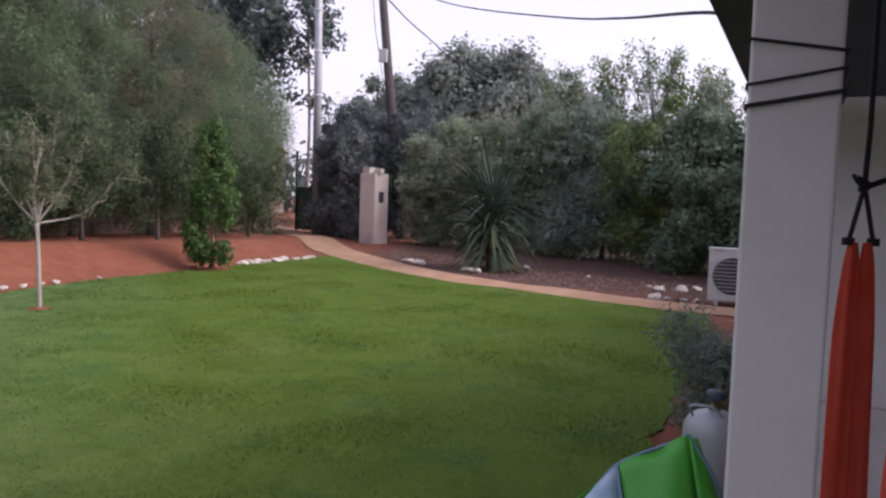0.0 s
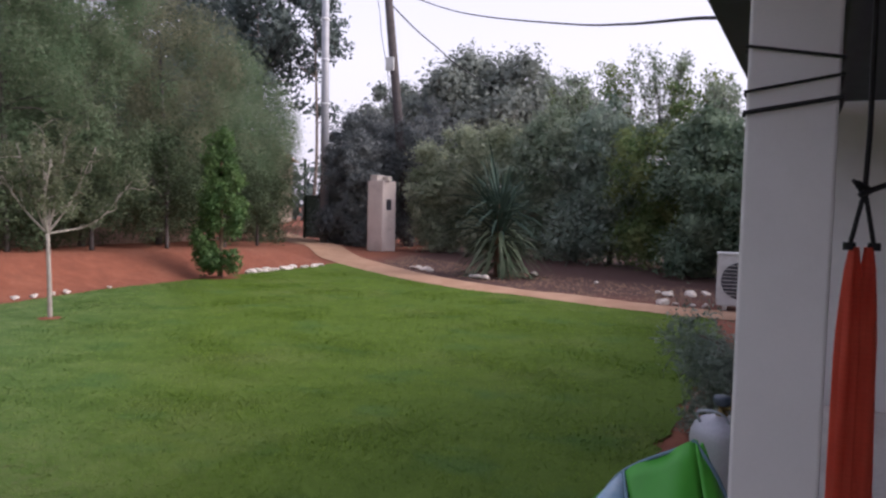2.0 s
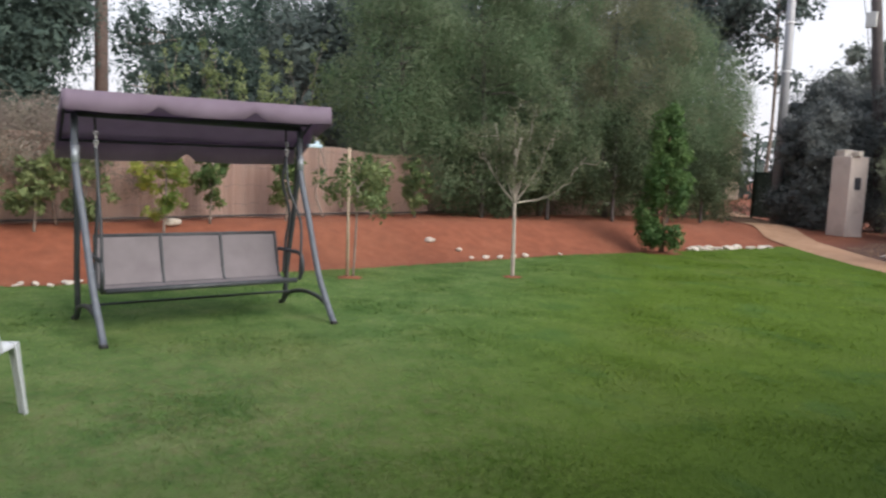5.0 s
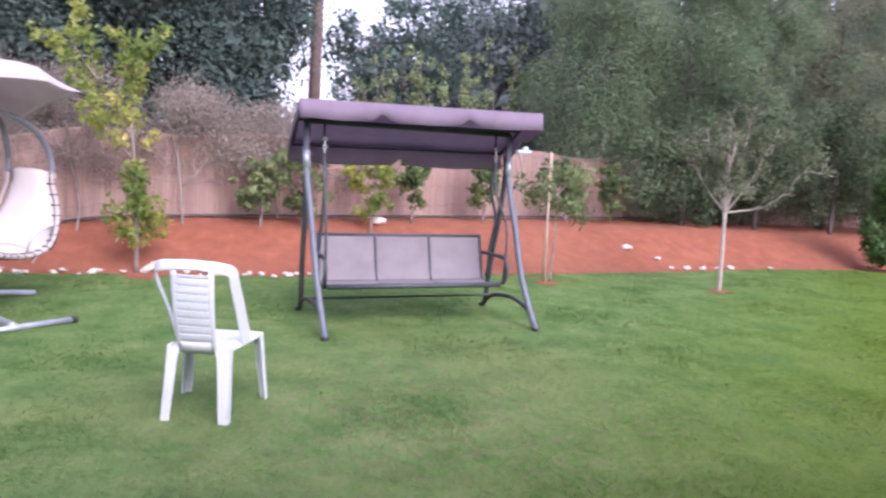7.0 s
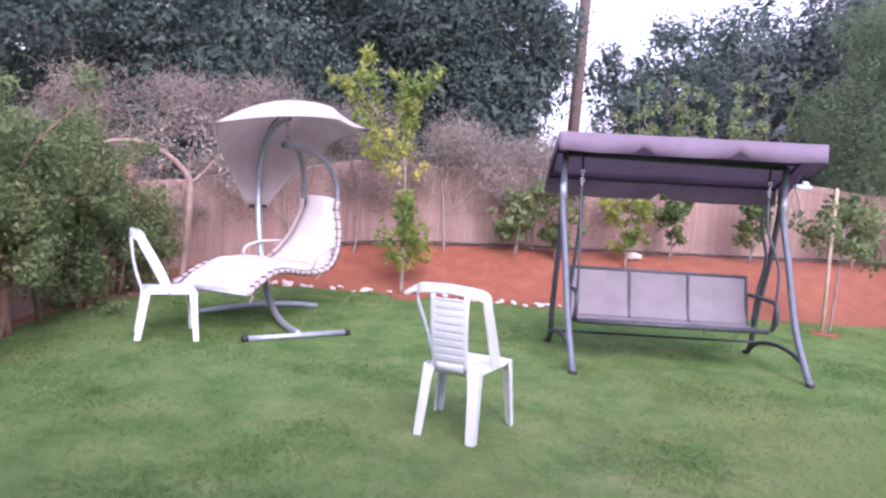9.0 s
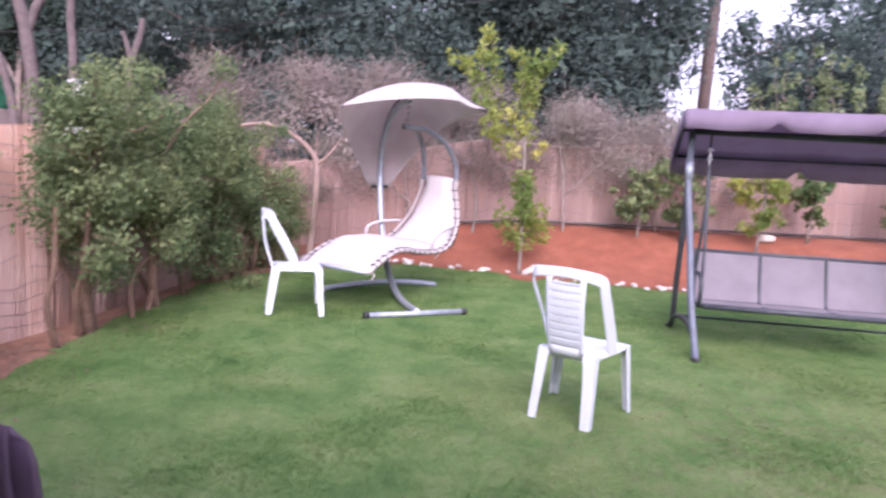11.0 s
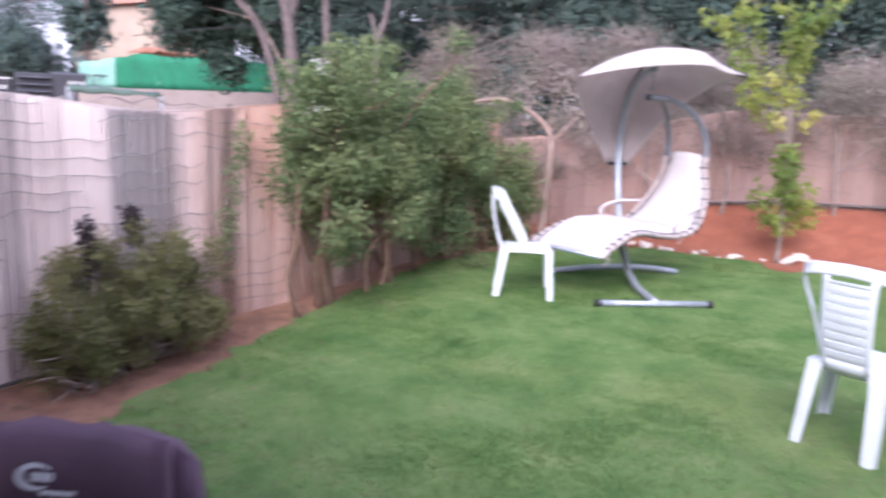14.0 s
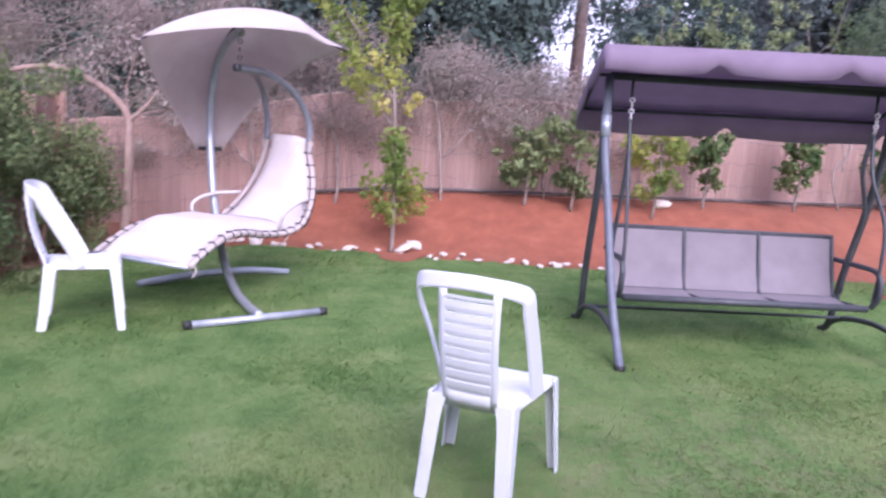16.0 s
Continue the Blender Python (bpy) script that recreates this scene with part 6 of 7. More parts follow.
# tall yellow-green citrus by the bank: upright leafy shoots, thin middle with yellowing leaves, leafy skirt
rng = R(24)
lime = thing("citrus_tree", Matrix.Translation((-9.15, 1.05, hz(-9.15, 1.05))), "tall thin citrus tree with bright yellow-green upright shoots", "tree")
bm = bmesh.new()
tube(bm, spline([(0, 0, -0.05), (0.02, 0.0, 0.6), (-0.02, -0.02, 1.3), (0, -0.06, 1.75)], 6), 0.026, 10, 0.016)
part("trunk", bm, BARK_GREY, lime, smooth=True)
lob = []
SHOOTS = (([(0, -0.05, 1.35), (0.05, -0.39, 1.74), (0.08, -0.68, 2.25), (0.05, -0.84, 2.58), (0.0, -1.04, 2.66)], 0.085),
          ([(0, -0.06, 1.5), (-0.05, -0.38, 1.84), (-0.08, -0.44, 2.30), (-0.1, -0.50, 2.78), (-0.08, -0.64, 3.10)], 0.085),
          ([(0, -0.06, 1.6), (0.06, -0.22, 1.98), (0.1, -0.12, 2.50), (0.1, -0.34, 2.86)], 0.085),
          ([(0, -0.06, 1.6), (-0.04, -0.04, 1.90), (0.0, -0.02, 2.28), (0.03, 0.06, 2.62), (0.05, 0.25, 2.78)], 0.085),
          ([(0, -0.02, 2.28), (-0.08, 0.12, 2.45), (-0.1, 0.16, 2.72)], 0.07),
          ([(0, -0.39, 2.2), (0.1, -0.64, 2.55), (0.1, -0.62, 2.86)], 0.07))
for line, r_ in SHOOTS:
    bm = bmesh.new()
    p = spline([Vector(q) for q in line], 7)
    tube(bm, p, 0.012, 6, 0.004)
    part("limb", bm, BARK_GREY, lime, smooth=True)
    for q in p[len(p) // 5::2]:
        lob.append((np.array(q) + rng.normal(0, 0.03, 3), r_ * rng.uniform(0.65, 1.25) * np.array((1, 1, 1.2))))
skirt = [(np.array((rng.normal(0, 0.07), rng.normal(-0.02 + 0.10 * (z < 0.9), 0.05 + 0.12 * (z < 0.85)), z)), rng.uniform(0.08, 0.125) * np.array((1, 1, 1.2))) for z in np.linspace(0.42, 1.22, 22)]
for q, r_ in skirt[::2]:
    bm = bmesh.new()
    limb(bm, (0, 0.01, max(0.3, q[2] - 0.15)), q, 0.007, 0.003, rng, 0.1, 5, 3)
    part("twig", bm, BARK_GREY, lime, smooth=True)
pts, d = fill(rng, [(q, r_ * 1.2) for q, r_ in lob + skirt], 3000, 0.2)
leaves("crown", pts, 0.085, L_LIME, lime, 0.45, 0.1, d * 0.8, rng=rng)
for q, r_ in (((0.08, -0.17, 1.56), 0.09), ((0.05, 0.10, 1.55), 0.07), ((0.08, -0.27, 2.02), 0.09), ((0.05, 0.2, 1.66), 0.05)):
    pts, d = fill(rng, [(np.array(q), np.full(3, r_))], 40, 0.2)
    leaves("yellowing_leaf_tuft", pts, 0.07, L_YELLOWING, lime, 0.5, 0.2, d * 0.8, rng=rng)
# pruned bent trunk
bt = thing("bent_tree", Matrix.Translation((-8.9, -1.62, hz(-8.9, -1.62))), "bare grey-brown trunk bent over like a hook, few leaves", "tree")
bm = bmesh.new()
tube(bm, spline([(0.02, -0.02, -0.1), (0, 0.01, 0.5), (0.03, 0.05, 1.0), (0, 0.04, 1.28), (0, -0.06, 1.45), (0, -0.28, 1.62), (0.02, -0.56, 1.72), (0.02, -0.86, 1.70), (0.02, -1.02, 1.64)], 6), 0.050, 10, 0.018)
part("trunk", bm, BARK_TAN, bt, smooth=True)
rng = R(25)
for q, r in (((0.1, 0.5, 1.72), 0.026), ((-0.1, 0.1, 1.95), 0.011), ((0.05, 0.55, 1.5), 0.011)):
    bm = bmesh.new()
    limb(bm, (0, 0.03, 1.25), q, r, 0.004, rng)
    part("limb", bm, BARK_TAN, bt, smooth=True)
pts, d = fill(rng, [(np.array(q), np.full(3, 0.22)) for q in ((0.1, 0.4, 1.75), (-0.1, 0.1, 1.95), (0.05, 0.6, 1.45), (0.0, -0.3, 1.75))], 700, 0.2)
leaves("crown", pts, 0.06, L_DRY, bt, rng=rng)

# saplings at the back fence
for i, (x, y, h, w, m, tone) in enumerate(((-9.6, 4.28, 1.35, 0.30, L_LIME, "yellow-green"), (-9.9, 5.1, 1.2, 0.22, L_SHRUB, "green"), (-9.9, 6.4, 1.25, 0.26, L_SHRUB, "green"), (-9.8, 3.3, 1.1, 0.42, L_FENCE_SHRUB, "dark green"), (-9.95, 2.75, 0.9, 0.36, L_FENCE_SHRUB, "dark green"), (-10.0, 8.2, 1.1, 0.3, L_SHRUB, "green"), (-9.95, 9.2, 1.0, 0.3, L_FENCE_SHRUB, "dull green"))):
    lob = lobes(R(30 + i), (0, 0, 0.08 + h * 0.52), (w * 1.15, w * 1.25, h * 0.56), 40, (0.10, 0.20))
    tree("shrub", x, y, f"young {tone} shrub planted along the reed fence", "shrub", [(0, 0, 0), (0.03, 0.02, h * 0.4), (0.0, 0.05, h * 0.8)], lob, 1500, 0.085, m, BARK_GREY, 30 + i, "young shrubs along the back fence", limbs=24, trunk_r=(0.02, 0.01), shell=0.15, limb_r=0.25)
for i, (y, x) in enumerate(((1.75, -10.2), (0.45, -10.25), (-0.4, -10.2), (3.1, -10.25), (7.4, -10.3))):
    st = thing("bare_climber", Matrix.Translation((x, y, hz(x, y))), "bare grey climber stem against the reed fence", "climber", "climber stems on the fence")
    bm = bmesh.new()
    rng = R(60 + i)
    limb(bm, (0, 0, -0.05), (-0.15, rng.normal(0, 0.2), 1.4), 0.02, 0.012, rng, 0.1)
    limb(bm, (-0.05, 0, 0.5), (-0.1, rng.normal(0, 0.4), 1.3), 0.012, 0.005, rng, 0.1)
    part("stem", bm, BARK_GREY, st, smooth=True)

# dry overgrown climber on top of the back fence
for i, (y0, y1, x, z0, z1, n) in enumerate(((-4.2, -2.2, -10.9, 1.5, 3.3, 9000), (-2.4, -0.6, -10.9, 1.45, 3.25, 9000), (-0.8, 1.2, -10.9, 1.35, 2.55, 8000), (1.0, 3.0, -10.9, 1.3, 2.35, 8000), (2.8, 4.6, -10.9, 1.35, 2.2, 6500))):
    rng = R(40 + i)
    lob = []
    for _ in range(34):
        y = rng.uniform(y0, y1)
        lob.append((np.array((rng.normal(0.1, 0.32), y - (y0 + y1) / 2, rng.uniform(z0, z1 - 0.2) - 0.5)), rng.uniform(0.2, 0.42) * np.array((0.9, 1.1, 0.8))))
    lob += [(np.array((rng.uniform(0.42, 0.6), rng.uniform(y0, y1) - (y0 + y1) / 2, rng.uniform(0.55, 1.25))), rng.uniform(0.10, 0.2) * np.array((0.7, 1.2, 1.2))) for _ in range(14)]
    dry = tree("climber", x, (y0 + y1) / 2, "dry grey-brown climber sprawling over the reed fence", "climber", [(0, 0, 0), (0.0, 0.1, 0.8), (0.1, 0, 1.6)], lob, int(n * 3.4), 0.034, L_DRY, BARK_GREY, 40 + i, "dry climbers on the back fence", limbs=44, trunk_r=(0.04, 0.02), aspect=0.4, shell=0.2, limb_r=0.18)
    bm = bmesh.new()
    for q, r_ in lob:
        for _ in range(9):
            a = Vector(q) + Vector(rng.normal(size=3) * 0.12)
            out = Vector((rng.normal(0, 0.8), rng.normal(0, 1.0), abs(rng.normal(0.4, 0.7)))).normalized() * rng.uniform(0.25, 0.6)
            tube(bm, [a, a + out * 0.5 + Vector((0, 0, 0.04)), a + out - Vector((0, 0, 0.05))], 0.0042, 4, 0.0016)
    tagged(part("twig_tangle", bm, BARK_GREY, dry), kind="stuff")

# big green shrubs on the side fence
for i, (x, y, w, z0, z1, n, lab) in enumerate(((-5.25, -2.62, 0.50, 0.50, 2.0, 12500, "tall leafy green shrub with bare stems at the reed fence"), (-6.2, -2.5, 0.72, 0.4, 2.1, 19000, "tall leafy green shrub with yellowing tips at the reed fence"), (-7.45, -2.35, 0.75, 0.1, 2.0, 19000, "tall leafy green shrub in the fence corner"), (-8.6, -2.15, 0.62, 0.05, 1.25, 11000, "low dark green shrub in the fence corner"))):
    rng = R(50 + i)
    lob = lobes(rng, (0.0, 0.0, (z0 + z1) / 2), (w, 0.42, (z1 - z0) / 2), 30, (0.18, 0.40))
    lob += [(np.array((rng.uniform(-1.25, 1.1) * w, rng.uniform(-0.1, 0.5), rng.uniform(z0 - 0.1, z1 + 0.1))), np.array((0.16, 0.12, 0.11)) * rng.uniform(0.7, 1.3)) for _ in range(14)]
    t = tree("shrub", x, y, lab, "shrub", [(0, 0, 0), (0.05, 0.0, 0.5), (0.0, 0.05, 1.3)], lob, n, 0.046, L_FENCE_SHRUB, BARK_BROWN, 50 + i, "shrubs along the side fence", limbs=18, trunk_r=(0.05, 0.02), shell=0.3, stray=0.3)
    for k in range(4):
        bm = bmesh.new()
        limb(bm, (rng.normal(0, 0.25), rng.normal(0, 0.08), -0.05), (rng.normal(0, 0.4), rng.normal(0, 0.1), z0 + 0.5), 0.028, 0.014, rng, 0.08)
        part("stem", bm, BARK_BROWN, t, smooth=True)
    if i == 0:
        pts = np.concatenate([np.array(q) + rng.normal(0, 0.045, (26, 3)) * (1.3, 0.7, 0.6) for q in ((0.36, 0.12, 1.84), (0.30, 0.12, 1.78), (0.36, 0.12, 1.52))])
        leaves("blossom", pts, 0.028, WHITE_PETAL, t, rng=rng)
# slim climber on the side fence
cl = thing("young_climber", Matrix.Translation((-4.52, -3.06, 0)), "slim pale green climber growing up the reed fence", "climber")
bm = bmesh.new()
tube(bm, spline([(0.0, 0.02, -0.03), (0.05, 0.03, 0.5), (-0.02, 0.02, 0.9), (-0.10, 0.03, 1.25), (-0.14, 0.03, 1.45)], 6), 0.008, 6, 0.003)
part("stem", bm, BARK_TAN, cl, smooth=True)
rng = R(75)
pts, _ = fill(rng, [(np.array((0.03 - 0.02 * k + rng.normal(0, 0.025), 0.05, 0.5 + 0.08 * k)), np.array((0.08, 0.05, 0.07)) * rng.uniform(0.6, 1.25)) for k in range(12)], 420, 0.2)
leaves("crown", pts, 0.04, L_PALE, cl, rng=rng)
# twiggy rosemary at the side fence
rng = R(70)
rose = thing("rosemary_bush", Matrix.Translation((-3.55, -3.0, 0)), "twiggy grey-green rosemary bush against the reed fence", "bush")
bm = bmesh.new()
tips = []
for k in range(95):
    a = rng.uniform(0, 2 * math.pi)
    r = 0.68 * math.sqrt(rng.uniform(0.01, 1))
    tip = np.array((r * math.cos(a), 0.45 * r * math.sin(a) + 0.05, rng.uniform(0.12, 0.80) * (1.1 - 0.55 * r)))
    limb(bm, (0.15 * math.cos(a), 0.08 * math.sin(a), 0), tip, 0.010, 0.004, rng, 0.15, 5, 3)
    tips.append(tip)
for k in range(22):
    limb(bm, (0.35, 0.1, 0.02), (0.35 + rng.uniform(0.1, 0.42), rng.uniform(-0.1, 0.3), rng.uniform(0.02, 0.32)), 0.008, 0.003, rng, 0.2, 5, 3)
tagged(part("twig_tangle", bm, BARK_GREY, rose, smooth=True), kind="stuff")
lob = [(t, np.full(3, rng.uniform(0.06, 0.12))) for t in tips]
pts, d = fill(rng, lob, 20000, 0.25)
leaves("crown", pts, 0.042, L_ROSE, rose, 0.25, 0, d, rng=rng)
for x, zs in ((0.28, (0.62, 0.70, 0.78, 0.86)), (-0.04, (0.74, 0.82, 0.90))):
    lob = [(np.array((x + 0.015 * k, 0.02, z)), np.full(3, 0.05)) for k, z in enumerate(zs)]
    pts, d = fill(rng, lob, 260, 0.2)
    leaves("seed_head", pts, 0.035, L_SEED, rose, 0.7, 0, d, rng=rng)
# small weeds at the fence foot
for i, (x, y, s) in enumerate(((-2.15, -3.33, 0.085), (-2.02, -3.38, 0.10))):
    pts, d = fill(R(75 + i), [(np.array((0, 0, s * 0.7)), np.full(3, s)), (np.array((s, 0.05, s * 0.5)), np.full(3, s * 0.7))], 260, 0.3)
    w = thing("weed", Matrix.Translation((x, y, 0)), "small bright green weed at the foot of the fence", "weed", "weeds by the fence")
    leaves("leaves", pts, 0.06, L_CITRUS, w, 0.5, 0, d, rng=R(i))
# irrigation hose
bm = bmesh.new()
tube(bm, spline([(-1.2, -3.5, 0.02), (-2.2, -3.37, 0.025), (-2.6, -3.31, 0.02), (-3.0, -3.27, 0.03), (-3.4, -3.1, 0.02)], 8), 0.012, 8)
tagged(finish("hose", bm, BARK_DUSK), "dark irrigation hose lying on bare soil", "hose")
# rosemary by the gas bottle
lob = lobes(R(80), (0, 0, 0.40), (0.36, 0.42, 0.42), 26, (0.3, 0.5))
tree("rosemary_bush", 1.12, 5.55, "dark upright rosemary bush beside the terrace", "bush", [(0, 0, 0), (0, 0, 0.3), (0.02, 0, 0.6)], lob, 9000, 0.05, L_DARK, BARK_GREY, 80, limbs=20, trunk_r=(0.04, 0.02), aspect=0.25, shell=0.2)

# feathery hedge of tall shrubs north-west of the lawn
for i, (x, y, w, h, n) in enumerate(((-11.0, 9.6, 1.5, 4.6, 22500), (-10.9, 11.8, 1.7, 5.8, 27000), (-11.0, 14.2, 1.9, 6.6, 30000), (-10.9, 16.9, 1.9, 6.6, 30000), (-11.0, 19.6, 1.7, 5.8, 24000), (-11.8, 22.4, 1.6, 5.6, 21000), (-12.6, 25.9, 1.5, 5.8, 19500), (-13.0, 27.6, 1.2, 5.6, 13000), (-13.0, 12.5, 2.2, 7.4, 22500), (-13.4, 17.5, 2.4, 7.6, 22500))):
    rng = R(90 + i)
    lob = []
    for k in range(60):
        z = rng.uniform(0.35, h)
        rr = w * (0.95 if z < h * 0.6 else 0.95 - 0.9 * (z / h - 0.6))
        a, q = rng.uniform(0, 2 * math.pi), math.sqrt(rng.uniform(0.05, 1))
        lob.append((np.array((rr * q * math.cos(a), rr * q * math.sin(a), z)), rng.uniform(0.3, 0.6) * np.array((1, 1, 1.2))))
    tree("tall_shrub", x, y, "tall feathery grey-green shrub reaching down to the red soil", "shrub", [(0, 0, 0), (0.1, 0.1, h * 0.3), (0, 0, h * 0.8)], lob, int(n * 1.6), 0.095, L_FEATHER_BROWN if i in (3, 9) else L_FEATHER, BARK_DUSK, 90 + i, "feathery shrubs beyond the lawn", limbs=24, trunk_r=(0.09, 0.03), aspect=0.26, droop=0.4, shell=0.35, tri=True, inner=False)
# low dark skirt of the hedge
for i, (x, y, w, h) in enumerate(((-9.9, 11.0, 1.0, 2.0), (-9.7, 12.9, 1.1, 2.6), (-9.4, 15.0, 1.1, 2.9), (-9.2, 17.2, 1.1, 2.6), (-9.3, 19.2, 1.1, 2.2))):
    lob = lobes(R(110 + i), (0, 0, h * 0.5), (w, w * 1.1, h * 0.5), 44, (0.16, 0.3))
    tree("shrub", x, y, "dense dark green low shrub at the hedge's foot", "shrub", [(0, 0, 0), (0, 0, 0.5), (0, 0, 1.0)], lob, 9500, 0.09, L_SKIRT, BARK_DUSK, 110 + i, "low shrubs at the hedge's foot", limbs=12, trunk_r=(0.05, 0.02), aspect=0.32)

# mixed hedge north of the path
HEDGE = [(-8.7, 25.1, 0.95, 4.5, L_DUSKY, "dusky dark"), (-8.6, 26.0, 0.9, 4.3, L_DUSKY, "dusky dark"), (-9.7, 27.7, 1.1, 4.4, L_DUSKY, "dusky dark"), (-6.5, 27.5, 1.9, 5.6, L_DUSKY, "dusky dark"), (-8.7, 27.4, 1.7, 5.6, L_DUSKY, "dusky dark"), (-5.0, 24.5, 1.4, 4.1, L_SAGE, "pale sage-green"), (-3.2, 24.0, 1.7, 4.6, L_SAGE, "pale sage-green"), (-1.3, 23.0, 1.8, 4.8, L_HEDGE, "dense green"), (0.5, 21.6, 1.8, 4.8, L_DARK, "ivy-dark"), (2.0, 20.2, 1.7, 4.4, L_SHRUB, "fresh green"), (3.2, 18.2, 1.7, 4.0, L_SHADY, "deep green"), (4.4, 16.2, 1.6, 3.6, L_SHADY, "deep green")]
for i, (x, y, w, h, m, tone) in enumerate(HEDGE):
    rng = R(130 + i)
    lob = lobes(rng, (0, 0, h * 0.52), (w, w, h * 0.50), 110, (0.09, 0.20))
    lob += [(np.array((rng.uniform(-w, w) * 0.8, rng.uniform(-w, w) * 0.5, rng.uniform(0.3, 0.9))), np.full(3, 0.4)) for _ in range(14)]
    tree("hedge_bush", x, y, f"{tone} leafy bush in the hedge beyond the path", "bush", [(0, 0, 0), (0.1, 0, h * 0.3), (0, 0.1, h * 0.7)], lob, 30000, (0.095, 0.12, 0.105)[i % 3], m, BARK_DUSK, 130 + i, "hedge beyond the path", limbs=16, trunk_r=(0.08, 0.03), aspect=0.5, droop=0.3, shell=0.1, tri=True, stray=0.45, round_off=0.22)
# long shoots standing above the hedge
rng = R(150)
for i, (x, y, h) in enumerate(((1.0, 22.5, 5.9), (1.9, 22.0, 6.1), (2.8, 21.5, 5.3), (-0.7, 24.0, 5.9), (-1.3, 24.5, 5.4), (3.5, 20.5, 4.9))):
    lob = []
    for k in range(13):
        a = rng.uniform(-1.0, 1.0)
        b = rng.uniform(-0.4, 0.4)
        for t in (0.3, 0.5, 0.7, 0.85, 1.0):
            lob.append((np.array((a * t, b * t, 3.2 + (h - 3.2) * t * rng.uniform(0.8, 1.0))), np.array((0.15, 0.15, 0.17)) * rng.uniform(0.6, 1.3)))
    tree("tall_bush", x, y, "tall open bush with long leafy shoots against the sky", "bush", [(0, 0, 0), (0, 0.1, 1.8), (0, 0, 3.4)], lob, 2600, 0.105, L_HEDGE if i % 2 else L_SHRUB, BARK_DUSK, 150 + i, "leggy bushes above the hedge", limbs=44, trunk_r=(0.06, 0.03), aspect=0.45, shell=0.1, limb_r=0.15, stray=0.5)
# spiky yucca with a feathery dark top
yuc = thing("yucca", Matrix.Translation((-1.96, 16.3, 0)) @ Matrix.Scale(1.36, 4), "spiky yucca with dark upright blades over a pale drooping skirt", "yucca")
rng = R(160)
for k in range(300):
    upper = k >= 110
    a = rng.uniform(0, 2 * math.pi)
    el = rng.uniform(-0.1, 1.3) if upper else rng.uniform(-0.5, 0.8)
    ln = rng.uniform(0.85, 1.30) if upper else rng.uniform(0.6, 1.05)
    base = np.array((0, 0, rng.uniform(0.50, 1.25) if upper else rng.uniform(0.25, 0.75)))
    d = np.array((math.cos(a) * math.cos(el), math.sin(a) * math.cos(el), math.sin(el)))
    s = np.array((-math.sin(a), math.cos(a), 0)) * (0.019 if upper else 0.026)
    V = []
    for t, w in ((0.05, 0.7), (0.4, 1.0), (0.75, 0.6), (1.0, 0.04)):
        q = base + d * ln * t - np.array((0, 0, (0.35 if upper else 0.85) * ln * t ** 2.2 * math.cos(el)))
        q[2] = max(q[2], 0.02)
        V += [q - s * w, q + np.array((0, 0, -0.012 * w)), q + s * w]
    F = [(3 * j + i, 3 * j + i + 1, 3 * j + i + 4, 3 * j + i + 3) for j in range(3) for i in (0, 1)]
    raw("blade", np.array(V), np.array(F), L_GUM if upper else L_YUCCA, yuc)
bm = bmesh.new()
tube(bm, [(0, 0, -0.1), (0, 0, 1.2)], 0.08, 10, 0.05)
part("stem", bm, BARK_BROWN, yuc, smooth=True)


# far trees
def far_tree(name, x, y, h, w, z0, n, size, mat, seed, label, group="", trunk_r=0.25, spread=34, lobe=(0.25, 0.42), kind="", inner=True, shell=0.4, stray=0.25, foot=(0, 0)):
    rng = R(seed)
    lob = lobes(rng, (0, 0, (z0 + h) / 2), (w, w, (h - z0) / 2), spread, lobe)
    return tree(name, x, y, label, "tree", [(foot[0], foot[1], 0), (foot[0] + 0.2, foot[1] + 0.1, h * 0.3), (0, 0, h * 0.75)], lob, n, size, mat, BARK_GREY, seed, group, z=0, limbs=12, trunk_r=(trunk_r, trunk_r * 0.4), aspect=0.7, shell=shell, tri=True, inner=inner, stray=stray, round_off=0.3)


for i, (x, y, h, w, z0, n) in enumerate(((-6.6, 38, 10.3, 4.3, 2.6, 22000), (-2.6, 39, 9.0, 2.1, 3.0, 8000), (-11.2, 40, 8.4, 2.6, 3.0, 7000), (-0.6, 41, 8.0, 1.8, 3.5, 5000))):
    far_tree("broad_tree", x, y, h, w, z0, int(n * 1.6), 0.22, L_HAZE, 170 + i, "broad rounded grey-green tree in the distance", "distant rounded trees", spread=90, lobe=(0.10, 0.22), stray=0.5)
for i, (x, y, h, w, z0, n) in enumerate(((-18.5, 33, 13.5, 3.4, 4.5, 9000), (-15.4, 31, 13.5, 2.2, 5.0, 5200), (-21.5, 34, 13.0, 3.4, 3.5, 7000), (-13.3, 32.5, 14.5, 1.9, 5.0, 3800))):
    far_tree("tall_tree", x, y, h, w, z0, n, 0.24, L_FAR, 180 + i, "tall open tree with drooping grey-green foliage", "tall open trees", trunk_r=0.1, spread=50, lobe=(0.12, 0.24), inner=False)
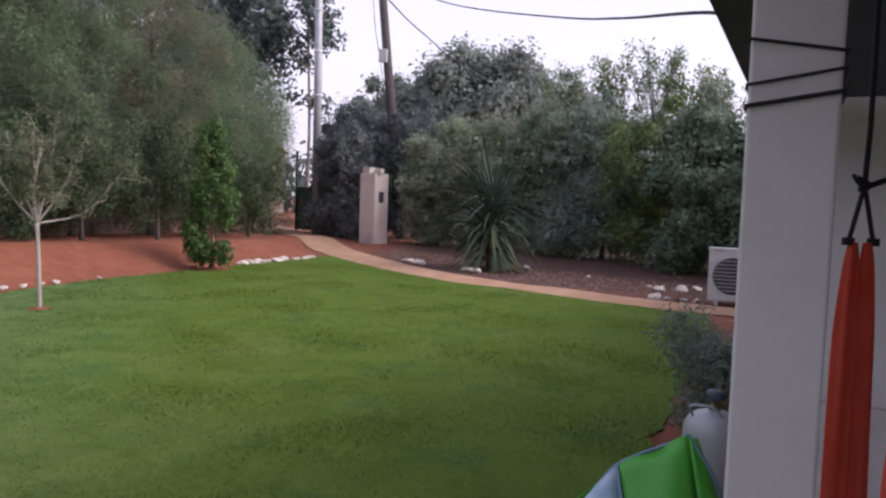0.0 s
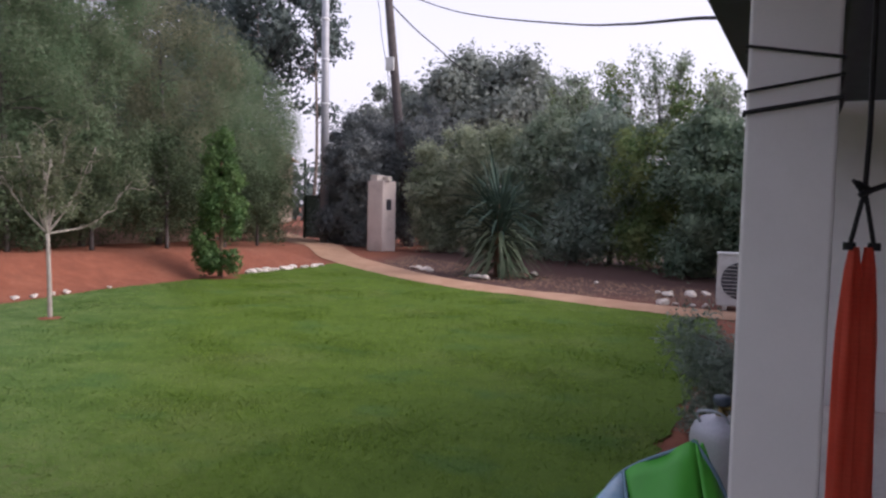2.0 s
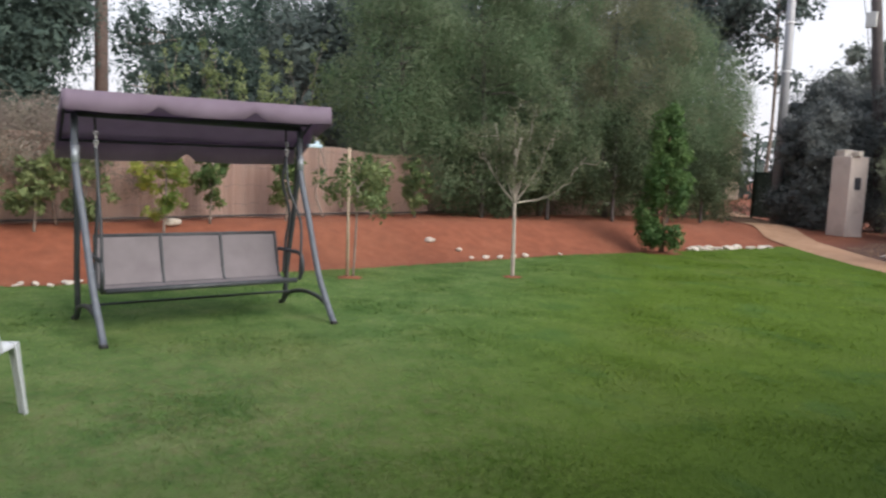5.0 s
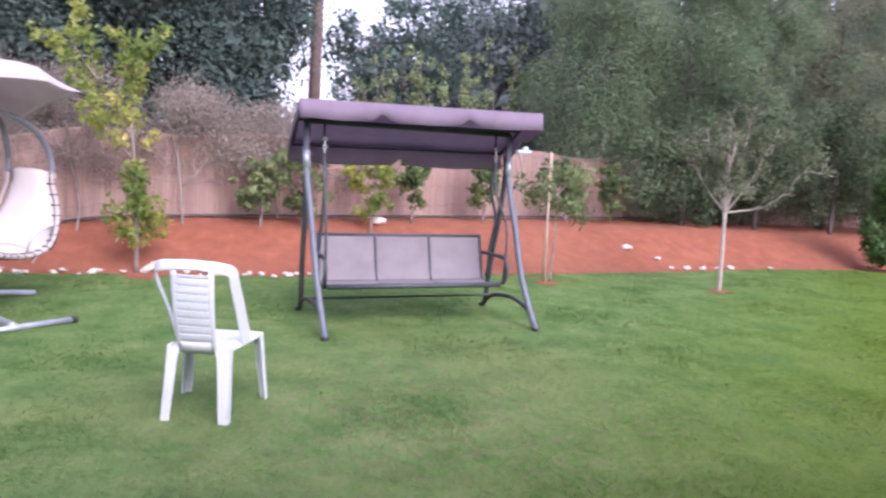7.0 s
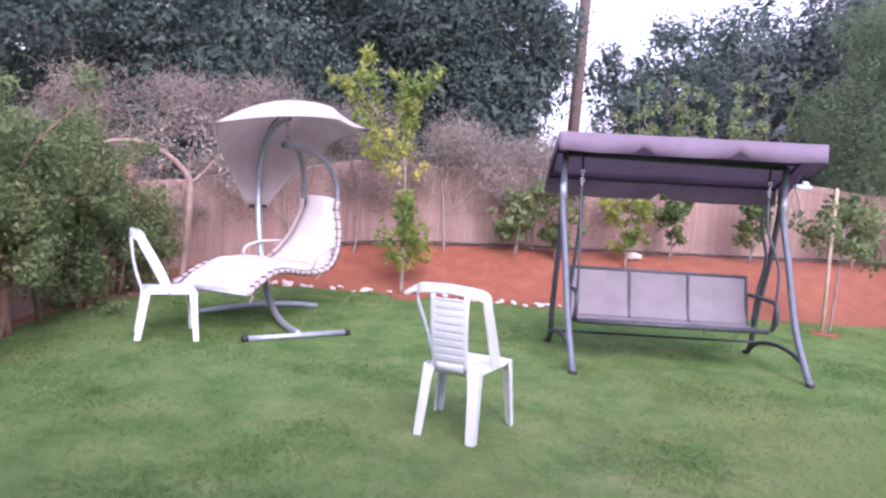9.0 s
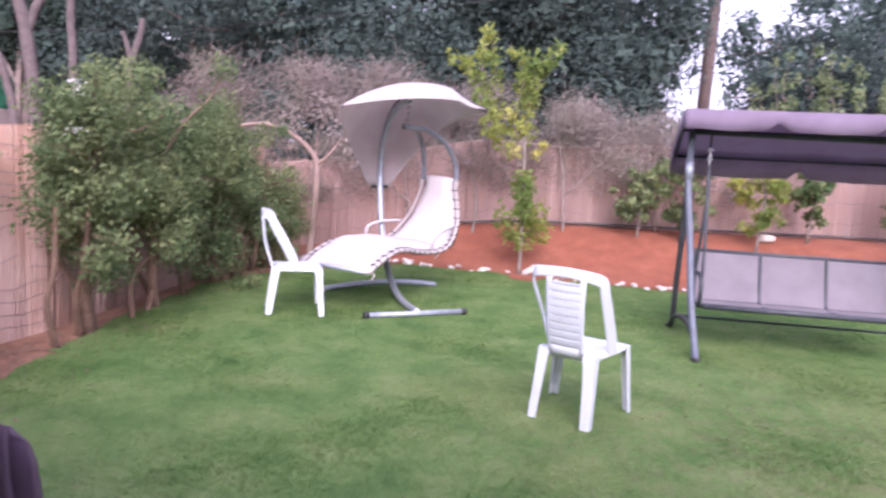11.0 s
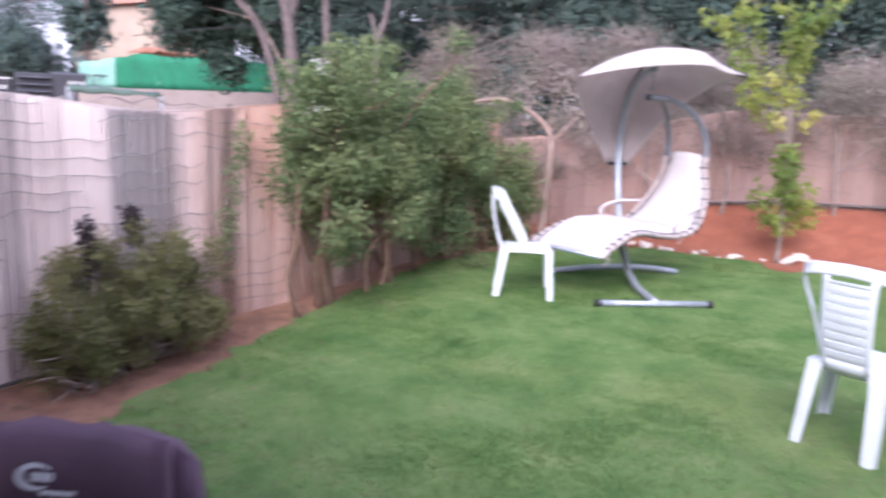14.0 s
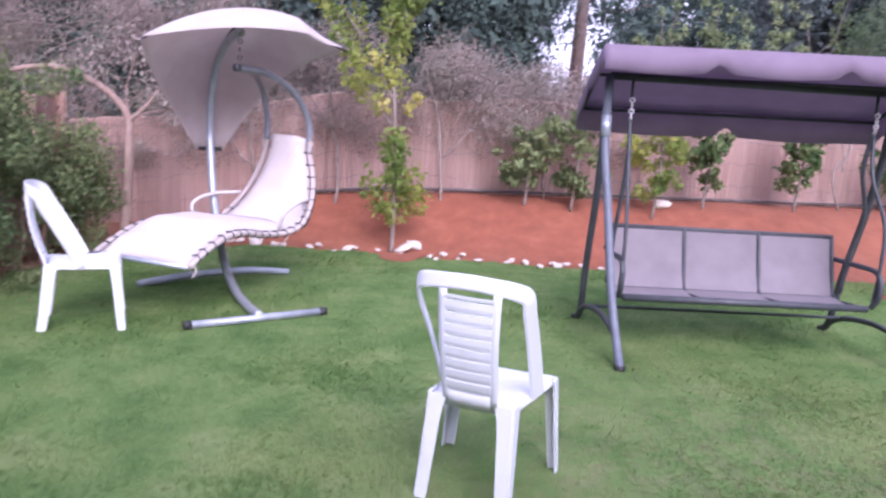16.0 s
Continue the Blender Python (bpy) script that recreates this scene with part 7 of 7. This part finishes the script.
# wall of dark trees behind the back fence
for i, (x, y, h, w, n) in enumerate(((-26.5, -14.5, 10, 3.0, 9000), (-19.5, -8.6, 9.5, 2.7, 12000), (-18.5, -4.6, 10.0, 3.1, 13000), (-19.0, -1.2, 10.0, 3.0, 13000), (-19.0, 2.0, 9.5, 2.8, 12000), (-19.5, 4.3, 9.0, 2.2, 9000), (-23.0, -6.0, 11.5, 3.8, 7000), (-23.0, 0.5, 11.5, 3.8, 7000))):
    far_tree("dark_tree", x, y, h * 1.08, w * 1.2, 0.2, int(n * 6), 0.085, L_WOODS, 190 + i, "tall dense dark green tree behind the back fence", "dark trees behind the back fence", spread=130, lobe=(0.13, 0.24), shell=0.7)
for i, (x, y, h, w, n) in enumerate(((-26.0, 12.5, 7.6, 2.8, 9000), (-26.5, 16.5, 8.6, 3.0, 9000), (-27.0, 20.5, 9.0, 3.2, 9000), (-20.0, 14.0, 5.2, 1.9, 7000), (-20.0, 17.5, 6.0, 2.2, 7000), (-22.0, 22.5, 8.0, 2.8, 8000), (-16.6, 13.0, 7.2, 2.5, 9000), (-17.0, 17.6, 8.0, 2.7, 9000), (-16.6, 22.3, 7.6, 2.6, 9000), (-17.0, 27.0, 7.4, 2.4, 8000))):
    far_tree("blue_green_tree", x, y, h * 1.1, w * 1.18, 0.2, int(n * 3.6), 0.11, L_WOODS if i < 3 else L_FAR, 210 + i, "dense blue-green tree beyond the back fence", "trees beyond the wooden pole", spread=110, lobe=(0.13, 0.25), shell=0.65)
for i, (y, h) in enumerate(((8.2, 3.5), (7.6, 3.2), (6.4, 3.3), (5.5, 3.1), (7.0, 2.9))):
    rng = R(230 + i)
    lob = []
    for k in range(5):
        a, b = rng.uniform(-0.45, 0.45), rng.uniform(-0.3, 0.3)
        tip = h * rng.uniform(0.75, 1.05)
        lob += [(np.array((b * t, a * (0.4 + 0.6 * t), 0.9 + (tip - 0.9) * t)), (0.17 - 0.09 * t) * np.array((1, 1, 1.5))) for t in (0.2, 0.4, 0.6, 0.8, 1.0)]
    tree("lime_shrub", -12.2, y, "light yellow-green shrub rising behind the reed fence", "shrub", [(0, 0, 0), (0, 0, 1.0), (0, 0, 1.8)], lob, 1500, 0.085, L_PALE, BARK_GREY, 230 + i, "light green shrubs behind the fence", z=0.3, limbs=8, trunk_r=(0.04, 0.02), shell=0.3)
# gum trunks and trees beyond the side fence
GUMS = ((-10.25, -6.05, 0.055, [(0, 0, 0), (0.06, -0.06, 1.67), (0.19, -0.29, 2.69), (0.39, -0.61, 3.2), (0.55, -0.9, 4.2)], None, True),
        (-10.32, -5.86, 0.09, [(0, 0, 0), (-0.01, -0.03, 1.73), (0.05, -0.12, 2.9), (0.04, -0.25, 3.5), (-0.1, -0.3, 4.6)], [(0.05, -0.12, 2.75), (-0.02, 0.0, 3.2), (-0.1, 0.12, 3.5), (-0.15, 0.2, 4.4)], True),
        (-10.56, -5.46, 0.06, [(0, 0, 0), (0.02, -0.02, 1.5), (0, 0.0, 2.5), (0.01, -0.02, 3.3), (0, 0.1, 4.6)], None, True),
        (-10.86, -4.76, 0.055, [(0, 0, 0), (0.02, -0.06, 1.4), (0, 0.02, 2.5), (-0.05, 0.12, 2.95), (-0.07, 0.15, 3.2)], [(0.0, 0.02, 2.55), (-0.04, -0.08, 2.85), (-0.05, -0.14, 3.0)], False))
for i, (x, y, r, line, fork, leafed) in enumerate(GUMS):
    rng = R(240 + i)
    end = np.array(line[-1])
    lob = [(np.array((end[0] + rng.normal(0, 0.9), end[1] + rng.normal(0, 0.9), rng.uniform(4.3, 6.5))), np.full(3, rng.uniform(0.4, 0.7))) for _ in range(16)] if leafed else [(np.array((-0.1 + rng.normal(0, 0.05), 0.15, 3.2)), np.full(3, 0.05))]
    g = tree("gum_tree", x, y, "slender gum tree with bare pinkish-grey trunk behind the fence" if leafed else "cut-back pale gum trunk with a forked stub behind the fence", "tree", line, lob, 3500 if leafed else 6, 0.13 if leafed else 0.05, L_GUM, BARK_GUM, 240 + i, "gum trees behind the fence", z=0, limbs=10 if leafed else 0, trunk_r=(r * 1.15, r * 0.8), aspect=0.3, shell=0.3)
    if fork:
        bm = bmesh.new()
        tube(bm, spline(fork, 5), r * 0.75, 8, r * 0.5)
        part("limb", bm, BARK_GUM, g, smooth=True)
for i, (x, y, h, w, z0, n, m) in enumerate(((-20.0, -11.6, 8.5, 1.7, 4.0, 8000, L_WOODS), (-30.3, -22.6, 10.0, 2.3, 3.8, 8000, L_WOODS), (-24.5, -14.0, 8.5, 1.8, 3.6, 7000, L_WOODS), (-13.6, -20.1, 6.4, 1.4, 0.5, 26000, L_WOODS), (-37.0, -49.0, 9.5, 3.6, 4.0, 4000, L_FAR), (-38.0, -44.5, 6.4, 2.4, 2.0, 4500, L_WOODS), (-32.6, -31.8, 8.5, 1.4, 3.3, 1500, L_WOODS))):
    far_tree("leafy_tree", x, y, h, w, z0, n, 0.13 if i == 3 else 0.26, m, 260 + i, "leafy tree in the neighbouring yard", "trees in the neighbouring yard", trunk_r=0.14)

for i, (x, y, h, w, z0, n) in enumerate(((-18.6, -13.2, 7.5, 1.75, 2.1, 32000), (-18.2, -10.6, 7.0, 1.3, 2.6, 18000))):
    far_tree("gum_tree", x, y, h, w, z0, n, 0.13, L_GUM, 275 + i, "dense dark gum tree with low foliage before the green net", "gum trees before the green net", trunk_r=0.1, spread=40, lobe=(0.22, 0.4), foot=(0.3, 2.5 - 2.5 * i))
for i, (x, y, h, w, z0, n) in enumerate(((-41.0, -46.5, 7.0, 2.6, 1.5, 9000), (-40.5, -51.0, 6.2, 2.4, 1.5, 8000), (-44.0, -48.5, 11.5, 3.4, 6.0, 5000))):
    far_tree("leafy_tree", x, y, h, w, z0, n, 0.2, L_FAR, 280 + i, "grey-green leafy tree in the neighbouring yard", "trees in the neighbouring yard", trunk_r=0.14, inner=i < 2)

# far woods closing the horizon
rng = R(300)
lob = []
for k in range(420):
    a = rng.uniform(0, 2 * math.pi)
    r = rng.uniform(62, 80)
    lob.append((np.array((r * math.cos(a), r * math.sin(a), rng.uniform(0, 3.4))), rng.uniform(2.0, 3.2) * np.array((1.2, 1.2, 1))))
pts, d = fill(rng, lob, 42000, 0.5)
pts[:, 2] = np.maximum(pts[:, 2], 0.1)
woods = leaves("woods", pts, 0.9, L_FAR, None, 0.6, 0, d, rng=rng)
tagged(woods, "dull green distant woods", "woods", kind="stuff")


# ---- gate, poles, neighbours ----
def gate_pier():
    g = thing("gate_pier", pose(-7.05, 23.75, 0, 0, 0, -30), "weathered cream plastered gate pier with loose blocks on top", "gate pier")
    bm = bmesh.new()
    box(bm, (0, 0, 1.14), (0.74, 0.62, 2.4), None, 0.02)
    part("shaft", bm, PIER_PLASTER, g)
    for x, y, s in ((-0.14, -0.1, (0.42, 0.3, 0.20)), (0.24, 0.0, (0.22, 0.25, 0.16)), (0.36, -0.12, (0.22, 0.2, 0.14))):
        bm = bmesh.new()
        box(bm, (x, y, 2.34 + s[2] / 2), s, Matrix.Rotation(x, 3, "Z"), 0.015)
        part("block", bm, STONE, g)
    # added thin dark box, standing in for a dark blue stain on this face
    bm = bmesh.new()
    box(bm, (0.373, -0.02, 1.55), (0.02, 0.22, 0.36), None, 0.004)
    part("stain_plate", bm, DARK_METAL, g)


gate_pier()


def garden_gate():
    g = thing("garden_gate", pose(-11.4, 28.6, 0, 0, 0, -25), "dark green metal gate standing at the end of the path", "gate")
    for x in (-0.75, 0.75):
        bm = bmesh.new()
        tube(bm, [(x, 0, -0.1), (x, 0, 3.4 if x < 0 else 2.0)], 0.06, 10)
        part("post", bm, GATE_GREEN, g, smooth=True)
    bm = bmesh.new()
    for z in (0.15, 1.85):
        box(bm, (0, 0, z), (1.4, 0.04, 0.06))
    for x in (-0.66, 0.66):
        box(bm, (x, 0, 1.0), (0.05, 0.04, 1.7))
    part("gate_frame", bm, GATE_GREEN, g)
    for k in range(11):
        bm = bmesh.new()
        box(bm, (-0.58 + 0.116 * k, 0, 1.0), (0.095, 0.02, 1.64))
        part("slat", bm, GATE_GREEN, g)


garden_gate()


def pole(name, base, top, r, mat, label, extra=None):
    p = thing(name, Matrix.Translation(base), label, "pole")
    d = Vector(top) - Vector(base)
    bm = bmesh.new()
    tube(bm, [Vector((0, 0, -0.2)), d * 0.5, d], r, 12, r * 0.72)
    part("shaft", bm, mat, p, smooth=True)
    if extra == "bands":
        for t in (0.42, 0.55, 0.67, 0.8):
            bm = bmesh.new()
            tube(bm, [d * t, d * t + Vector((0, 0, 0.06))], r * 0.95, 12)
            part("band", bm, WHITE_PRINT, p, "pale metal band", smooth=True)
    if extra == "box":
        bm = bmesh.new()
        box(bm, d * 0.55 + Vector((-0.1, -0.2, 0)), (0.32, 0.14, 0.5), None, 0.02)
        part("junction_box", bm, AC_WHITE, p, "pale grey junction box")
    return p


pole("steel_pole", (-10.0, 26.0, 0), (-10.12, 26.0, 12.5), 0.17, POLE_STEEL, "slim galvanised steel utility pole with pale bands", "bands")
pole("wooden_pole", (-6.95, 27.0, 0), (-8.30, 27.0, 12.5), 0.20, POLE_DARK, "dark leaning wooden utility pole with a junction box", "box")
pole("wooden_pole", (-21.0, 7.2, 0), (-21.05, 7.35, 11.0), 0.2, POLE_WOOD, "reddish-brown wooden utility pole behind the back fence")
pole("wooden_pole", (-32.1, -31.4, 0), (-32.1, -31.4, 9.0), 0.16, POLE_WOOD, "brown wooden utility pole in the neighbouring yard")


def cable(pts, r, label):
    bm = bmesh.new()
    tube(bm, spline(pts, 10), r, 6)
    tagged(finish("cable", bm, BLACK_CORD), label, "cable", "overhead cables")


cable([(-8.3, 27.0, 9.9), (-5.21, 24.0, 8.13), (-3.18, 21.0, 6.97), (-0.52, 16.0, 5.43), (0.56, 12.0, 4.4), (1.31, 8.0, 3.44), (1.5, 6.8, 3.0)], 0.02, "thick black overhead cable sagging to the house")
cable([(-8.0, 27.0, 9.3), (-7.24, 28.0, 8.52), (-6.79, 30.0, 8.2), (-6.21, 32.0, 7.78), (-5.0, 38.0, 7.4)], 0.025, "black overhead cable running off to the trees")
cable([(-8.6, 27.0, 10.2), (-8.32, 27.0, 9.02), (-8.2, 27.0, 7.97), (-7.94, 27.0, 6.59), (-7.7, 27.0, 5.0)], 0.012, "thin slack wire beside the leaning pole")
cable([(-16, -14, 3.2), (-16.0, -5.55, 3.86), (-16.0, -2.54, 4.27), (-16.0, 1.05, 4.83), (-16.0, 3.02, 5.27), (-20.9, 7.3, 6.6)], 0.012, "thin overhead wire behind the back fence")
cable([(-10.1, 25.8, 9.6), (-12.0, 26.0, 7.2), (-14.2, 27, 5.2)], 0.015, "thin stay wire from the steel pole")

# neighbouring yard beyond the side fence
def shade_net():
    n = thing("shade_net", Matrix(), "green shade-net screen stretched on a rail fence", "screen")
    line = [((-25.0, -24.9), (-24.9, -22.9), PALE_NET, 3.05, 3.25), ((-24.9, -22.9), (-24.8, -21.6), GREEN_NET, 3.25, 3.42), ((-24.8, -21.6), (-24.6, -18.5), GREEN_NET, 3.42, 3.28), ((-24.6, -18.5), (-24.2, -13.6), GREEN_NET, 3.28, 3.05)]
    for (a, b, mat, za, zb) in line:
        bm = bmesh.new()
        grid = []
        for i in range(25):
            t = i / 24
            x, y = a[0] + (b[0] - a[0]) * t, a[1] + (b[1] - a[1]) * t
            top = za + (zb - za) * t + 0.025 * math.sin(t * 9)
            grid.append([(x + 0.06 * math.sin(t * 31 + k) * math.sin(math.pi * t), y + 0.06 * math.sin(t * 23 + 2 * k) * math.sin(math.pi * t), 2.0 + (top - 2.0) * k / 4) for k in range(5)])
        sheet(bm, grid, 0.01)
        part("net", bm, mat, n, smooth=True)
    bm = bmesh.new()
    box(bm, (-24.42, -19.2, 1.02), (0.2, 11.6, 2.04), Matrix.Rotation(radians(-3.6), 3, "Z"), 0.02)
    part("low_wall", bm, YARD_WALL, n)
    for t in (0, 0.33, 0.66, 1):
        bm = bmesh.new()
        tube(bm, [(-25.1 + 0.45 * t, -24.8 + 6.4 * t, 0), (-25.1 + 0.45 * t, -24.8 + 6.4 * t, 3.0 + 0.25 * t)], 0.04, 8)
        part("post", bm, POLE_STEEL, n, smooth=True)


shade_net()


def tarp_roof():
    c = thing("tarpaulin_roof", Matrix(), "low dark green tarpaulin stretched over posts behind the fence", "tarpaulin")
    a, b, back = Vector((-14.0, -14.2, 1.83)), Vector((-15.4, -12.65, 1.70)), Vector((-1.1, -1.0, 0.06))
    bm = bmesh.new()
    sheet(bm, [[a.lerp(b, t / 10) + back * u + Vector((0, 0, 0.025 * math.sin(t * 1.9 + 2 * u) - 0.05 * math.sin(math.pi * u))) for u in (0, 0.25, 0.5, 0.75, 1)] for t in range(11)], 0.02)
    part("cover", bm, TARP_GREEN, c, smooth=True)
    bm = bmesh.new()
    sheet(bm, [[a.lerp(b, t / 10) + Vector((0, 0, 0.025 * math.sin(t * 1.9) - k * (0.15 - 0.012 * t))) for k in (0, 0.5, 1)] for t in range(11)], 0.012)
    part("hanging_edge", bm, TARP_GREEN, c, smooth=True)
    for p in (a, b, a + back, b + back):
        bm = bmesh.new()
        tube(bm, [(p.x, p.y, 0), (p.x, p.y, p.z - 0.02)], 0.03, 8)
        part("post", bm, POLE_STEEL, c, smooth=True)


tarp_roof()


def yard_panels():
    for i, (x, y, w, top) in enumerate(((-22.35, -26.75, 1.35, 2.30), (-24.6, -24.75, 1.75, 2.60))):
        p = thing("storage_container", pose(x, y, 0, 0, 0, -42), "dark grey sheet-metal storage container with pale marks", "container", "containers in the neighbouring yard")
        bm = bmesh.new()
        box(bm, (0, -0.9, top / 2), (w, 1.8, top), None, 0.015)
        part("body", bm, DARK_METAL, p)
        bm = bmesh.new()
        box(bm, (0, 0.012, top - 0.05), (w, 0.02, 0.07))
        part("top_rail", bm, AC_WHITE if i == 0 else GREY_TUBE, p)
        for k in range(7):
            bm = bmesh.new()
            box(bm, (-w / 2 + 0.1 + k * (w - 0.2) / 6, 0.012, top / 2 - 0.06), (0.05, 0.02, top - 0.2))
            part("corrugation", bm, DARK_METAL, p)
        for k in range(3 if i else 2):
            bm = bmesh.new()
            box(bm, ((-0.30 if i else -0.45) + 0.24 * k, 0.03, top - (0.42 if i else 0.4)), (0.13, 0.02, 0.16))
            part("mark", bm, AC_WHITE, p, "pale painted mark")
    r = thing("metal_rack", pose(-23.45, -25.75, 0, 0, 0, -42), "dark metal box with open shelves behind the fence", "rack")
    bm = bmesh.new()
    box(bm, (0, -0.5, 1.26), (1.35, 0.8, 2.52), None, 0.02)
    part("body", bm, DARK_METAL, r)
    for k in range(4):
        bm = bmesh.new()
        box(bm, (0, 0.0, 1.5 + 0.28 * k), (1.2, 0.25, 0.035))
        part("shelf_edge", bm, GREY_TUBE, r)
    f = thing("yard_rack", pose(-25.05, -23.0, 0, 0, 0, -70), "dark square-tube frame standing behind the fence", "frame")
    for x in (-1.0, 0.0, 1.0):
        bm = bmesh.new()
        tube(bm, [(x, 0, 0), (x, 0, 2.75 - 0.2 * (x > 0.5))], 0.04, 4)
        part("upright", bm, DARK_METAL, f)
    bm = bmesh.new()
    tube(bm, [(-1.0, 0, 2.73), (0.0, 0, 2.73)], 0.04, 4)
    tube(bm, [(0.0, 0, 2.53), (1.0, 0, 2.53)], 0.04, 4)
    part("rail", bm, DARK_METAL, f)


yard_panels()


def far_house(name, at, rz, size, roof_h, label, roof_label, wins, side_wins=(), porch=False):
    h = thing(name, pose(*at, 0, 0, rz), label, "house", "neighbouring houses")
    w, d, t = size
    bm = bmesh.new()
    box(bm, (0, 0, t / 2), (w, d, t), None, 0.03)
    part("wall", bm, FAR_WALL, h)
    bm = bmesh.new()
    e = 0.5
    vs = [bm.verts.new(p) for p in ((-w / 2 - e, -d / 2 - e, t), (w / 2 + e, -d / 2 - e, t), (w / 2 + e, d / 2 + e, t), (-w / 2 - e, d / 2 + e, t), (-w / 4, 0, t + roof_h), (w / 4, 0, t + roof_h))]
    for q in ((0, 1, 5, 4), (1, 2, 5), (2, 3, 4, 5), (3, 0, 4), (3, 2, 1, 0)):
        bm.faces.new([vs[k] for k in q])
    part("roof", bm, ROOF_TILE, h, roof_label)
    for x, z, ww, hh in wins:
        win = part("window", box(bmesh.new(), (x, -d / 2 - 0.02, z), (ww + 0.16, 0.06, hh + 0.16)), WHITE_PRINT, h, "pale window frame")
        part("pane", box(bmesh.new(), (x, -d / 2 - 0.06, z), (ww, 0.03, hh)), FAR_GLASS, win, "dark glass")
    for y, z, ww, hh in side_wins:
        win = part("window", box(bmesh.new(), (w / 2 + 0.02, y, z), (0.06, ww + 0.16, hh + 0.16)), WHITE_PRINT, h, "pale window frame")
        part("shutter", box(bmesh.new(), (w / 2 + 0.06, y - ww / 4, z), (0.03, ww / 2, hh)), AC_WHITE, win)
        part("pane", box(bmesh.new(), (w / 2 + 0.05, y + ww / 4, z), (0.03, ww / 2, hh)), FAR_GLASS, win, "dark glass")
    if porch:
        bm = bmesh.new()
        sheet(bm, [[(w / 2 - 1.4 + x, -d / 2 - 1.0 + 1.0 * u, 5.0 + 0.35 * u) for u in (0, 1)] for x in (0, 1.6, 3.2, 4.8)], 0.12)
        sheet(bm, [[(w / 2 + 1.4 - 1.4 * u, y, 5.0 + 0.35 * u) for u in (0, 1)] for y in (-d / 2 - 1.0, 0, d / 2)], 0.12)
        part("porch_roof", bm, ROOF_TILE, h)
    return h


far_house("house", (-49.9, -41.9, 0), 78, (9.6, 8.0, 8.6), 1.9, "cream rendered two-storey house with a low tiled roof", "orange tiled roof", ((-1.9, 6.7, 1.0, 1.3),), ((-2.6, 6.9, 1.3, 1.1),), True)
far_house("house", (-28.5, 52.0, 0), 18, (9, 8, 5.0), 2.2, "cream house with an orange tiled roof beyond the gate", "orange tiled roof", ((-2.5, 3.2, 1.1, 1.3), (1.5, 3.2, 1.1, 1.3)))


# ---- crumbs on the soil ----
def crumbs(name, pts, size, mat, label, category, seed):
    rng = R(seed)
    n = len(pts)
    dirs = np.array([(1, 0, 0), (0, 1, 0), (-1, 0, 0), (0, -1, 0), (0, 0, 1)], float)
    s = (size * rng.uniform(0.35, 1.5, n))[:, None, None]
    v = np.array(pts)[:, None, :] + dirs[None] * s * rng.uniform(0.5, 1.2, (n, 5, 3))
    f = np.array([(0, 1, 4), (1, 2, 4), (2, 3, 4), (3, 0, 4)])
    ob = raw(name, v.reshape(-1, 3), (f[None] + 5 * np.arange(n)[:, None, None]).reshape(-1, 3), mat)
    tagged(ob, label, category, kind="stuff")


rng = R(400)
bank = []
for _ in range(1300):
    y = rng.uniform(-2.2, 15.5)
    x = float(edge_x(y)) - rng.uniform(-0.1, 2.2)
    bank.append((x, y, hz(x, y) - 0.008))
crumbs("soil_clods", bank, 0.014, SOIL, "small red clods scattered on the bank", "clods", 401)
side = []
for _ in range(1500):
    x = rng.uniform(-8.5, -0.4)
    y = np.interp(x, [-8.5, -6.2, -2.4, 0], [-2.6, -2.75, -3.35, -3.7]) + 0.08 + abs(rng.normal(0, 0.4))
    side.append((x, float(y), 0.0))
crumbs("dry_litter", side, 0.012, BARK_BROWN, "dry leaf crumbs along the foot of the fence", "litter", 402)
bed = []
for _ in range(1600):
    x = rng.uniform(-5.5, 3.0)
    y = np.interp(x, [-6.6, -4.4, -1.25, 0.8, 3], [20.3, 17.2, 14.0, 12.9, 12.0]) + rng.uniform(0.1, 3.2)
    bed.append((x, float(y), -0.008))
crumbs("leaf_litter", bed, 0.03, BARK_BROWN, "fallen leaves and crumbs in the hedge bed", "litter", 403)
bm = bmesh.new()
lathe(bm, [(0.0, 0.03), (0.035, 0.03), (0.045, 0.02), (0.045, 0.0), (0.0, 0.0)], 16)
lid = tagged(finish("pot_lid", bm, WHITE_PRINT), "small white lid lying on bare soil by the fence", "lid")
lid.location = (-2.09, -3.26, -0.005)
